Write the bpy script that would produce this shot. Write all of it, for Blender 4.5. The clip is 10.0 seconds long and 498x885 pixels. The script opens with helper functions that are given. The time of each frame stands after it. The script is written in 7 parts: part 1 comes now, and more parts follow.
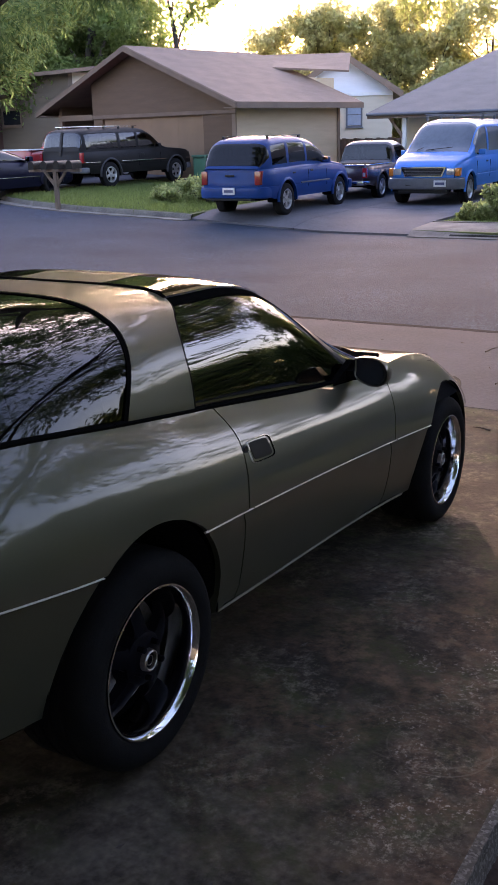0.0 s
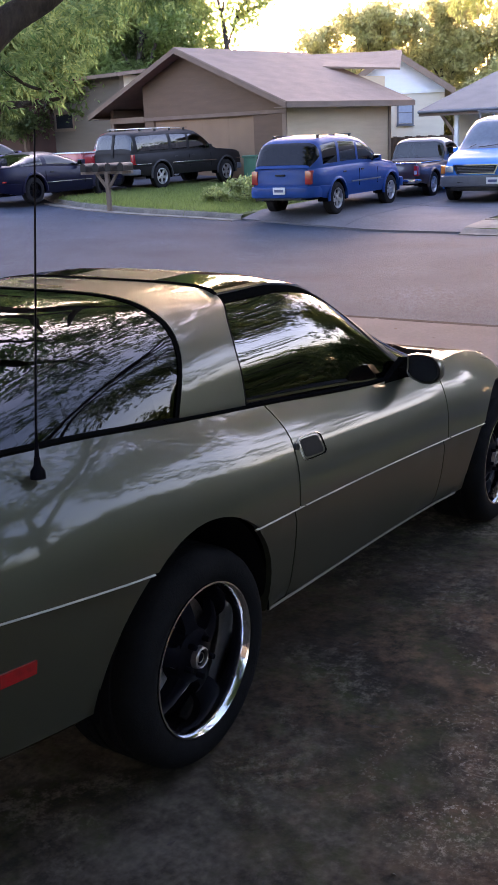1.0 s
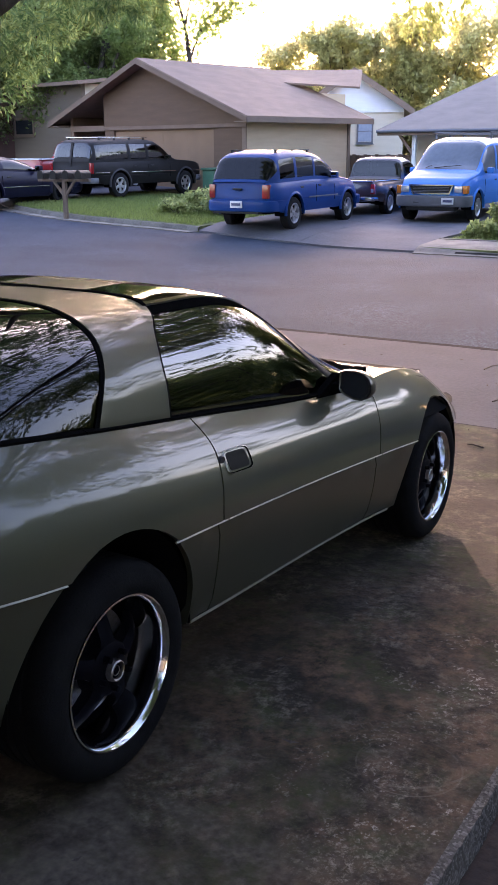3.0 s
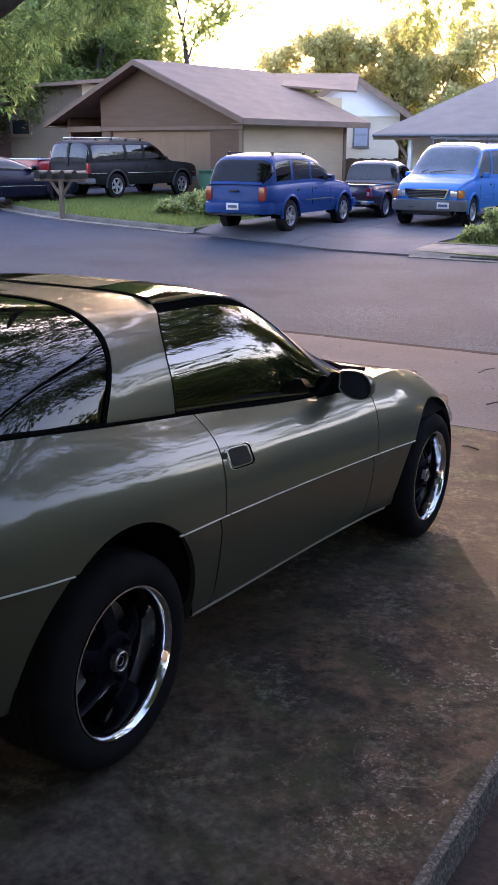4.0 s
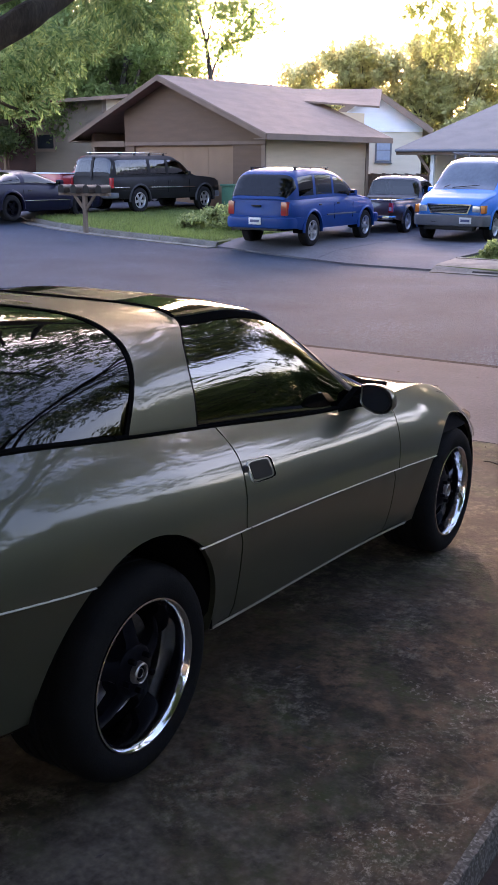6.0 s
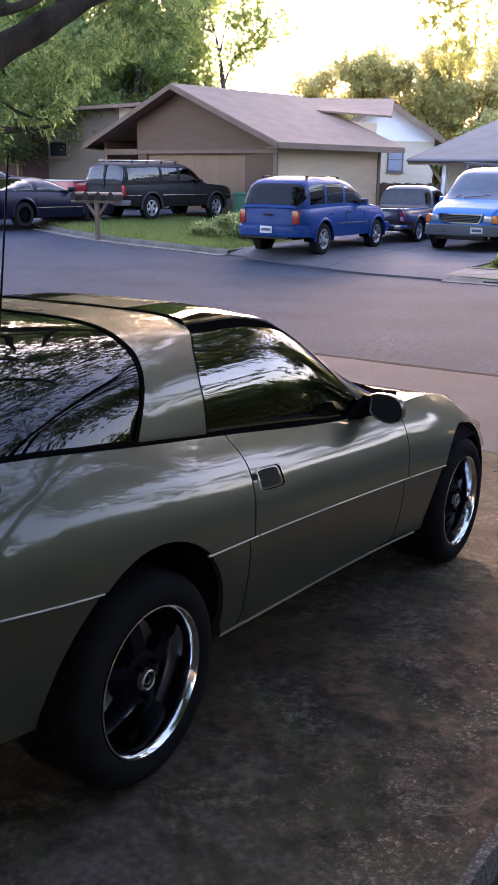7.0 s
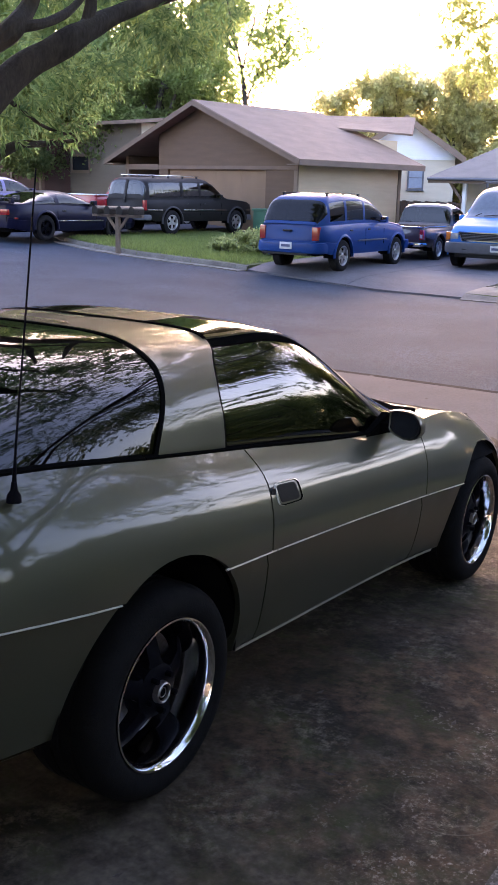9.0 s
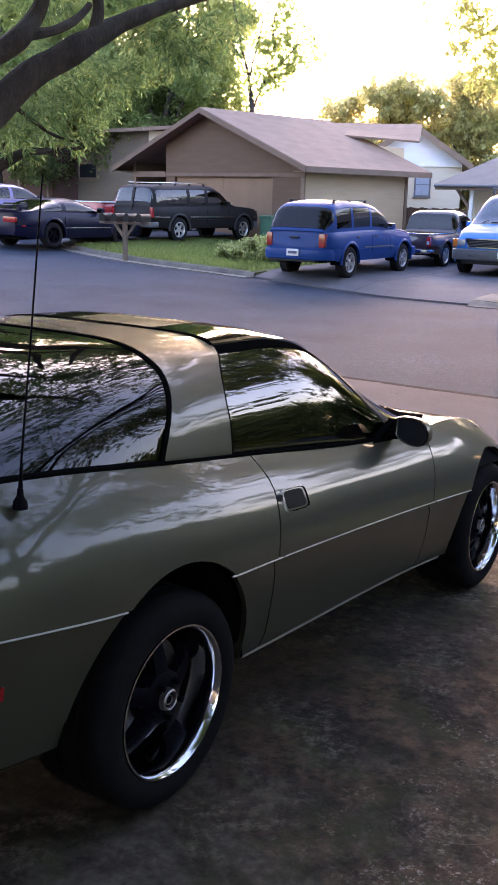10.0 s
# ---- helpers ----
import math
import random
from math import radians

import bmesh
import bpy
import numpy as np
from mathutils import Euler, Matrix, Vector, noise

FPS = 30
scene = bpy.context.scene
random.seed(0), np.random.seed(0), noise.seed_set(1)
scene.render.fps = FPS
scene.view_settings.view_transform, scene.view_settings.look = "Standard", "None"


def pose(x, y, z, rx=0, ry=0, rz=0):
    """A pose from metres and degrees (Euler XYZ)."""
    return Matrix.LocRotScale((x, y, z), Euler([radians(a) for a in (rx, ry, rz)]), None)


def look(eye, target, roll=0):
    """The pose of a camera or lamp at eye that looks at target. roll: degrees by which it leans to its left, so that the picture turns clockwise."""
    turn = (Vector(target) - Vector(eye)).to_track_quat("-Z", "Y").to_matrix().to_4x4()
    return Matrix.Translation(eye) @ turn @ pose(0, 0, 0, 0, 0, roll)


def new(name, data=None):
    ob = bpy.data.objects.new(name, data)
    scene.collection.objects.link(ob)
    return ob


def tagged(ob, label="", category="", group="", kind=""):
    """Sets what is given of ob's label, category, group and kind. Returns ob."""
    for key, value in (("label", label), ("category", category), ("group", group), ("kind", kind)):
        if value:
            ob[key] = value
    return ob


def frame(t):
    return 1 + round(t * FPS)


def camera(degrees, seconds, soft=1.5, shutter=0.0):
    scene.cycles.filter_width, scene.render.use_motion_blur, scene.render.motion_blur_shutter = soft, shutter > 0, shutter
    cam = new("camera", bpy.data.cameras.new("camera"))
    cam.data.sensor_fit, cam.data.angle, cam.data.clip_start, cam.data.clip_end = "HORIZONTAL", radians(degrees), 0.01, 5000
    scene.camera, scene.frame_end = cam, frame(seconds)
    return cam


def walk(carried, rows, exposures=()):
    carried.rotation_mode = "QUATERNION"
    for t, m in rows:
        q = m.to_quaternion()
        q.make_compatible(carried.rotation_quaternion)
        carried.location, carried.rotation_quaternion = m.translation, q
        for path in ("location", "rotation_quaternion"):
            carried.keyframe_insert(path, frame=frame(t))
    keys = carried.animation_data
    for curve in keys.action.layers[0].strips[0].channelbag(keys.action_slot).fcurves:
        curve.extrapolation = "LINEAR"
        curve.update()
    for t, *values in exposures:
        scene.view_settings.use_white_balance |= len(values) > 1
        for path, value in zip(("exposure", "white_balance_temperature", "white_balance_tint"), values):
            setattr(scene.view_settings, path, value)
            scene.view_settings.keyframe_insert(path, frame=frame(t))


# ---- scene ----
cam = camera(28.54, 10.0)
PATH = [
    (0, (-2.013, -1.52, 1.786), (-0.367, -0.559, 1.182), -1.6),
    (0.5, (-2.024, -1.483, 1.779), (-0.407, -0.475, 1.169), -1.5),
    (1, (-2.003, -1.51, 1.771), (-0.409, -0.461, 1.171), -2.5),
    (1.5, (-1.954, -1.555, 1.767), (-0.358, -0.501, 1.179), -2.4),
    (2, (-1.908, -1.58, 1.763), (-0.293, -0.552, 1.183), -1.8),
    (2.5, (-1.914, -1.589, 1.77), (-0.279, -0.594, 1.191), -1.1),
    (4, (-2.015, -1.595, 1.769), (-0.359, -0.632, 1.195), 0.3),
    (4.5, (-2.017, -1.592, 1.767), (-0.364, -0.619, 1.2), 0.3),
    (5, (-2.02, -1.591, 1.767), (-0.372, -0.607, 1.206), 0.3),
    (5.5, (-2.021, -1.592, 1.768), (-0.376, -0.598, 1.213), 0.3),
    (7, (-2.027, -1.598, 1.771), (-0.392, -0.577, 1.239), 0.8),
    (7.5, (-2.031, -1.597, 1.772), (-0.397, -0.568, 1.248), 1.1),
    (8, (-2.029, -1.591, 1.771), (-0.398, -0.555, 1.254), 1.4),
    (8.5, (-2.034, -1.593, 1.771), (-0.406, -0.549, 1.262), 1.5),
    (9, (-2.038, -1.592, 1.77), (-0.414, -0.539, 1.267), 1.5),
    (9.5, (-2.036, -1.59, 1.769), (-0.414, -0.53, 1.272), 1.4),
    (10, (-2.032, -1.589, 1.767), (-0.413, -0.522, 1.277), 1.4),
]
walk(cam, [(t, look(e, g, r)) for t, e, g, r in PATH], [(0.0, 3.58, 7100, 40), (1.0, 3.98, 7050, 40), (2.0, 3.96, 7000, 40), (4.5, 3.90, 6850, 39), (10.0, 3.98, 7000, 40)])

# ---- light: a low evening sun ahead of the parked car, a hazy bright sky ----
SUN_AZ, SUN_EL = 29.0, 8.5
sun_dir = Vector((math.cos(radians(SUN_EL)) * math.cos(radians(SUN_AZ)), math.cos(radians(SUN_EL)) * math.sin(radians(SUN_AZ)), math.sin(radians(SUN_EL))))
world = bpy.data.worlds.new("sky")
scene.world = world
world.use_nodes = True
wn = world.node_tree
sky = wn.nodes.new("ShaderNodeTexSky")
sky.sky_type, sky.sun_disc = "NISHITA", False
sky.sun_elevation, sky.sun_rotation = radians(SUN_EL), radians(90 - SUN_AZ)
sky.air_density, sky.dust_density, sky.ozone_density = 1.0, 2.4, 2.0
wn.links.new(sky.outputs[0], wn.nodes["Background"].inputs[0])
wn.nodes["Background"].inputs[1].default_value = 0.14
sun = new("sun", bpy.data.lights.new("sun", "SUN"))
sun.data.energy, sun.data.angle, sun.data.color = 0.29, radians(0.6), (1.0, 0.79, 0.58)
sun.matrix_world = look(sun_dir * 60, (0, 0, 0))


# ---- materials ----
def mat(name, color, rough=0.6, metal=0.0, color2=None, scale=6.0, fine=60.0, bump=0.0, coat=0.0, contrast=0.5, stretch=(1, 1, 1), vary=0.0, spec=0.5):
    """A principled surface whose colour drifts between two tones at a broad and a fine scale, with fine relief."""
    m = bpy.data.materials.new(name)
    m.use_nodes = True
    nt = m.node_tree
    b = nt.nodes["Principled BSDF"]
    b.inputs["Roughness"].default_value, b.inputs["Metallic"].default_value = rough, metal
    b.inputs["Coat Weight"].default_value, b.inputs["Coat Roughness"].default_value = coat, 0.04
    b.inputs["Specular IOR Level"].default_value = spec
    color2 = color2 or tuple(c * 0.8 for c in color)
    tc = nt.nodes.new("ShaderNodeTexCoord")
    mp = nt.nodes.new("ShaderNodeMapping")
    mp.inputs["Scale"].default_value = stretch
    nt.links.new(tc.outputs["Object"], mp.inputs[0])
    n1, n2 = nt.nodes.new("ShaderNodeTexNoise"), nt.nodes.new("ShaderNodeTexNoise")
    for n, s, d in ((n1, scale, 6.0), (n2, fine, 4.0)):
        n.inputs["Scale"].default_value, n.inputs["Detail"].default_value = s, d
        nt.links.new(mp.outputs[0], n.inputs["Vector"])
    mix = nt.nodes.new("ShaderNodeMix")
    mix.data_type = "FLOAT"
    mix.inputs[0].default_value = 0.4
    nt.links.new(n1.outputs["Fac"], mix.inputs[2])
    nt.links.new(n2.outputs["Fac"], mix.inputs[3])
    ramp = nt.nodes.new("ShaderNodeValToRGB")
    ramp.color_ramp.elements[0].position, ramp.color_ramp.elements[1].position = 0.5 - 0.25 * (1.05 - contrast), 0.5 + 0.25 * (1.05 - contrast)
    ramp.color_ramp.elements[0].color, ramp.color_ramp.elements[1].color = (*color2, 1), (*color, 1)
    nt.links.new(mix.outputs[0], ramp.inputs[0])
    out = ramp.outputs[0]
    if vary:
        info, hsv, mr = nt.nodes.new("ShaderNodeObjectInfo"), nt.nodes.new("ShaderNodeHueSaturation"), nt.nodes.new("ShaderNodeMapRange")
        mr.inputs[3].default_value, mr.inputs[4].default_value = 1 - vary, 1 + vary
        nt.links.new(info.outputs["Random"], mr.inputs[0])
        nt.links.new(mr.outputs[0], hsv.inputs["Value"])
        nt.links.new(out, hsv.inputs["Color"])
        out = hsv.outputs[0]
    nt.links.new(out, b.inputs["Base Color"])
    if bump:
        bp = nt.nodes.new("ShaderNodeBump")
        bp.inputs["Strength"].default_value, bp.inputs["Distance"].default_value = bump, 0.02
        nt.links.new(mix.outputs[0], bp.inputs["Height"])
        nt.links.new(bp.outputs[0], b.inputs["Normal"])
    return m


def leaf_mat(name, color, color2, glow=0.5):
    """A leaf: part of the light goes through it; each leaf has its own tone."""
    m = bpy.data.materials.new(name)
    m.use_nodes = True
    nt = m.node_tree
    b, out = nt.nodes["Principled BSDF"], nt.nodes["Material Output"]
    geo, ramp = nt.nodes.new("ShaderNodeNewGeometry"), nt.nodes.new("ShaderNodeValToRGB")
    ramp.color_ramp.elements[0].color, ramp.color_ramp.elements[1].color = (*color2, 1), (*color, 1)
    nt.links.new(geo.outputs["Random Per Island"], ramp.inputs[0])
    nt.links.new(ramp.outputs[0], b.inputs["Base Color"])
    b.inputs["Roughness"].default_value = 0.5
    tr, mix, bright = nt.nodes.new("ShaderNodeBsdfTranslucent"), nt.nodes.new("ShaderNodeMixShader"), nt.nodes.new("ShaderNodeHueSaturation")
    bright.inputs["Value"].default_value, bright.inputs["Saturation"].default_value = 2.2, 1.1
    nt.links.new(ramp.outputs[0], bright.inputs["Color"])
    nt.links.new(bright.outputs[0], tr.inputs["Color"])
    mix.inputs[0].default_value = glow
    nt.links.new(b.outputs[0], mix.inputs[1])
    nt.links.new(tr.outputs[0], mix.inputs[2])
    nt.links.new(mix.outputs[0], out.inputs[0])
    return m


def glass_mat(name, tint, ior=1.5, rough=0.01):
    """Thin tinted glass: a clear tinted pane with a mirror-like coat that grows towards grazing angles."""
    m = bpy.data.materials.new(name)
    m.use_nodes = True
    nt = m.node_tree
    nt.nodes.remove(nt.nodes["Principled BSDF"])
    tr, gl, fr, mix = (nt.nodes.new(k) for k in ("ShaderNodeBsdfTransparent", "ShaderNodeBsdfGlossy", "ShaderNodeFresnel", "ShaderNodeMixShader"))
    tr.inputs[0].default_value = (*tint, 1)
    gl.inputs["Roughness"].default_value = rough
    fr.inputs["IOR"].default_value = ior
    nt.links.new(fr.outputs[0], mix.inputs[0])
    nt.links.new(tr.outputs[0], mix.inputs[1])
    nt.links.new(gl.outputs[0], mix.inputs[2])
    nt.links.new(mix.outputs[0], nt.nodes["Material Output"].inputs[0])
    return m


def paint_mat(name, color, metal=0.0, rough=0.35, dirt=0.12):
    return mat(name, color, rough, metal, tuple(c * (1 - dirt) for c in color), 3.0, 400.0, 0.0, 1.0, 0.2)


PEWTER = paint_mat("pewter_metallic_paint", (0.056, 0.058, 0.039), 0.55, 0.42)
PEWTER.node_tree.nodes["Principled BSDF"].inputs["Specular IOR Level"].default_value = 0.2
PEWTER.node_tree.nodes["Principled BSDF"].inputs["Coat Weight"].default_value = 0.72
PEWTER.node_tree.nodes["Principled BSDF"].inputs["Coat IOR"].default_value = 1.5
RAIL_BLACK = mat("black_roof_seal", (0.004, 0.004, 0.004), 0.8, 0, None, 20, 200, 0, 0, 0.5, (1, 1, 1), 0.0, 0.0)
TRIM_BLACK = mat("black_trim_plastic", (0.014, 0.014, 0.014), 0.5, 0, None, 20, 200, 0.1, 0, 0.5, (1, 1, 1), 0.0, 0.25)
RUBBER = mat("tyre_rubber", (0.008, 0.008, 0.0085), 0.85, 0, (0.005, 0.005, 0.0055), 14, 160, 0.25, 0, 0.5, (1, 1, 1), 0.0, 0.07)
# rubber of the far tyres, lightened to stand in for haze
ROAD_RUBBER = mat("tyre_rubber_in_haze", (0.022, 0.021, 0.022), 0.85, 0, (0.014, 0.013, 0.014), 14, 100, 0.2, 0, 0.5, (1, 1, 1), 0.0, 0.1)
DARK = mat("dark_underside", (0.006, 0.006, 0.007), 0.9, 0, None, 6, 60, 0, 0, 0.5, (1, 1, 1), 0.0, 0.04)
POLISHED = mat("polished_aluminium", (0.86, 0.86, 0.88), 0.10, 1.0, (0.7, 0.7, 0.72), 12, 140, 0.02)
SPOKE_BLACK = mat("satin_black_spoke", (0.003, 0.003, 0.005), 0.5, 0, None, 8, 80, 0, 0.0, 0.5, (1, 1, 1), 0.0, 0.03)
CHROME = mat("chrome", (0.82, 0.82, 0.84), 0.08, 1.0, (0.7, 0.7, 0.7), 20, 100)
TRIM_BRIGHT = mat("bright_moulding_and_sill_highlight", (0.33, 0.315, 0.26), 0.35, 0.2, (0.27, 0.26, 0.22), 10, 90)
STEEL = mat("brake_steel", (0.32, 0.31, 0.3), 0.4, 1.0, (0.2, 0.17, 0.15), 18, 120)
TINT = glass_mat("dark_tinted_glass", (0.035, 0.04, 0.04), 1.55)
DOOR_GLASS = glass_mat("tinted_door_glass", (0.07, 0.085, 0.078), 2.0)
ROOF_GLASS = glass_mat("dark_roof_glass", (0.03, 0.03, 0.028), 1.9, 0.05)
CLEAR = glass_mat("window_glass", (0.35, 0.38, 0.38), 1.6)
MIRROR = mat("mirror_glass", (0.75, 0.76, 0.78), 0.02, 1.0, (0.72, 0.73, 0.75), 3, 10)
UPHOLSTERY = mat("charcoal_cloth", (0.05, 0.05, 0.052), 0.9, 0, None, 12, 220, 0.3)
RED_LENS = mat("red_lens", (0.35, 0.012, 0.012), 0.15, 0, (0.25, 0.01, 0.01), 30, 90, 0, 0.8)
TAIL_LENS = mat("orange_red_lens", (0.34, 0.022, 0.015), 0.2, 0, (0.28, 0.018, 0.012), 30, 90, 0, 0.8)
AMBER_LENS = mat("amber_lens", (0.75, 0.2, 0.03), 0.15, 0, None, 30, 90, 0, 0.8)
HEAD_LENS = mat("headlamp_lens", (0.55, 0.57, 0.6), 0.1, 0.4, (0.4, 0.42, 0.45), 30, 90, 0, 0.8)
def stained_concrete(name):
    """Old driveway concrete: broad brown and green-black stains, paler worn patches, fine grit and pale lichen flecks."""
    m = mat(name, (0.115, 0.094, 0.070), 0.88, 0, (0.025, 0.020, 0.015), 1.6, 40, 0.5, 0, 0.5, (1, 1, 1), 0.0, 0.12)
    nt = m.node_tree
    b = nt.nodes["Principled BSDF"]
    base = b.inputs["Base Color"].links[0].from_socket
    tc = next(n for n in nt.nodes if n.type == "TEX_COORD")

    def band(scale, lo, hi, detail=5.0, rough=0.6):
        n, r = nt.nodes.new("ShaderNodeTexNoise"), nt.nodes.new("ShaderNodeMapRange")
        n.inputs["Scale"].default_value, n.inputs["Detail"].default_value, n.inputs["Roughness"].default_value = scale, detail, rough
        nt.links.new(tc.outputs["Object"], n.inputs["Vector"])
        r.inputs[1].default_value, r.inputs[2].default_value = lo, hi
        nt.links.new(n.outputs["Fac"], r.inputs[0])
        return r.outputs[0]

    def over(below, color, fac):
        x = nt.nodes.new("ShaderNodeMix")
        x.data_type = "RGBA"
        nt.links.new(fac, x.inputs[0])
        nt.links.new(below, x.inputs[6])
        x.inputs[7].default_value = (*color, 1)
        return x.outputs[2]

    def times(p, q, k=1.0):
        x, y = nt.nodes.new("ShaderNodeMath"), nt.nodes.new("ShaderNodeMath")
        x.operation = y.operation = "MULTIPLY"
        nt.links.new(p, x.inputs[0])
        nt.links.new(q, x.inputs[1])
        nt.links.new(x.outputs[0], y.inputs[0])
        y.inputs[1].default_value = k
        return y.outputs[0]

    c = over(base, (0.029, 0.023, 0.017), times(band(1.5, 0.45, 0.56), band(6.0, 0.3, 0.58), 0.92))
    c = over(c, (0.031, 0.04, 0.014), times(band(1.3, 0.52, 0.64), band(7.0, 0.4, 0.6), 0.7))
    c = over(c, (0.1, 0.047, 0.026), times(band(1.1, 0.52, 0.66), band(9.0, 0.4, 0.65), 0.6))
    c = over(c, (0.199, 0.168, 0.13), times(band(0.7, 0.50, 0.62), band(30.0, 0.54, 0.66, 6.0, 0.8), 0.25))

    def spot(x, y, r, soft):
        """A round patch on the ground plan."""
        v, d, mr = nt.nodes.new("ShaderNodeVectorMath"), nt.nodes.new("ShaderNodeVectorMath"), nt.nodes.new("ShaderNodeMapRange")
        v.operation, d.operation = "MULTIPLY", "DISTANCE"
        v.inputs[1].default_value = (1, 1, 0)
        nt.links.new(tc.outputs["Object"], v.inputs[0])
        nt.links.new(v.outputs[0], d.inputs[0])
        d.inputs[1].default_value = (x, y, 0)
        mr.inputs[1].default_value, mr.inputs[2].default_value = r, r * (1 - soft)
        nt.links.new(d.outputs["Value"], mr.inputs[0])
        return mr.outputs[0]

    # old spills and scuffs: brown earth by the edge, moss, chalky scrapes; apart from these, a darker patch under and
    # beside the car
    c = over(c, (0.07, 0.045, 0.032), times(spot(1.5, -0.70, 0.85, 0.6), band(5.0, 0.36, 0.54), 0.95))
    c = over(c, (0.124, 0.074, 0.048), times(spot(0.75, -0.85, 0.55, 0.6), band(6.0, 0.38, 0.55), 0.95))
    c = over(c, (0.124, 0.074, 0.048), times(spot(-0.1, -0.85, 0.35, 0.7), band(6.0, 0.40, 0.60), 0.95))
    c = over(c, (0.024, 0.029, 0.014), times(spot(0.65, -0.45, 0.55, 0.7), band(7.0, 0.40, 0.56), 0.8))
    c = over(c, (0.034, 0.041, 0.016), times(spot(0.15, -0.62, 0.30, 0.8), band(14.0, 0.44, 0.60), 0.75))
    c = over(c, (0.034, 0.041, 0.016), times(spot(-0.25, -0.45, 0.35, 0.8), band(12.0, 0.46, 0.62), 0.7))
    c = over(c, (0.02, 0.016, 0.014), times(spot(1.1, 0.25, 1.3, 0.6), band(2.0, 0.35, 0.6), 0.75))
    c = over(c, (0.155, 0.128, 0.104), times(spot(0.2, -0.19, 0.13, 0.8), band(16.0, 0.42, 0.58), 0.8))
    c = over(c, (0.13, 0.113, 0.094), times(spot(-0.36, -0.10, 0.26, 0.8), band(5.0, 0.35, 0.6), 0.35))
    c = over(c, (0.333, 0.282, 0.223), times(spot(0.40, -0.74, 0.22, 0.9), band(38.0, 0.50, 0.60, 8.0, 0.85), 0.95))
    c = over(c, (0.306, 0.258, 0.203), times(spot(0.04, -0.74, 0.22, 0.9), band(38.0, 0.51, 0.61, 8.0, 0.85), 0.9))
    c = over(c, (0.28, 0.233, 0.186), times(spot(0.95, -0.84, 0.36, 0.9), band(34.0, 0.49, 0.62, 8.0, 0.85), 0.8))
    c = over(c, (0.13, 0.113, 0.094), times(spot(1.95, -0.1, 0.55, 0.9), band(4.0, 0.42, 0.6), 0.6))

    # brown staining, laid on darker to dim the sunlit concrete by colour
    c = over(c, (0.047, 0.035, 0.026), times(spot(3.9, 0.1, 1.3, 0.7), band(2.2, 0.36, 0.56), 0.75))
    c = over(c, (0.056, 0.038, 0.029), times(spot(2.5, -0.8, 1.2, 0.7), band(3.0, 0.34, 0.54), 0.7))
    # thin moss film and pale scuffed streaks over all
    c = over(c, (0.036, 0.044, 0.016), times(band(2.6, 0.48, 0.58), band(17.0, 0.40, 0.58, 8.0, 0.75), 0.75))
    c = over(c, (0.017, 0.013, 0.011), times(band(3.4, 0.44, 0.55), band(13.0, 0.36, 0.56, 8.0, 0.75), 0.85))
    c = over(c, (0.208, 0.177, 0.14), times(band(2.1, 0.50, 0.62), band(18.0, 0.48, 0.66, 8.0, 0.8), 0.6))
    c = over(c, (0.12, 0.072, 0.045), times(times(spot(0.9, -1.0, 1.6, 0.5), band(3.0, 0.47, 0.58)), band(15.0, 0.40, 0.60, 8.0, 0.75), 0.8))

    # chalky chips towards the broken edge
    c = over(c, (0.408, 0.353, 0.306), times(times(spot(0.35, -0.80, 0.50, 0.7), band(6.0, 0.50, 0.60)), band(55.0, 0.55, 0.64, 4.0, 0.7), 0.7))
    c = over(c, (0.371, 0.318, 0.279), times(times(spot(1.2, -0.88, 0.60, 0.6), band(5.0, 0.48, 0.58)), band(45.0, 0.54, 0.64, 4.0, 0.7), 0.8))

    def scratch(x, y, r, half, k):
        """A thin pale scraped arc of radius r round a point."""
        v, d, mr = nt.nodes.new("ShaderNodeVectorMath"), nt.nodes.new("ShaderNodeVectorMath"), nt.nodes.new("ShaderNodeMath")
        v.operation, d.operation, mr.operation = "MULTIPLY", "DISTANCE", "COMPARE"
        v.inputs[1].default_value = (1, 1, 0)
        nt.links.new(tc.outputs["Object"], v.inputs[0])
        nt.links.new(v.outputs[0], d.inputs[0])
        d.inputs[1].default_value = (x, y, 0)
        nt.links.new(d.outputs["Value"], mr.inputs[0])
        mr.inputs[1].default_value, mr.inputs[2].default_value = r, half
        return times(mr.outputs[0], times(spot(0.42, -0.76, 0.3, 0.5), band(9.0, 0.42, 0.56)), k)

    c = over(c, (0.231, 0.199, 0.159), scratch(0.62, -0.62, 0.26, 0.005, 0.22))
    c = over(c, (0.231, 0.199, 0.159), scratch(0.50, -0.70, 0.16, 0.003, 0.2))
    nt.links.new(c, b.inputs["Base Color"])
    return m


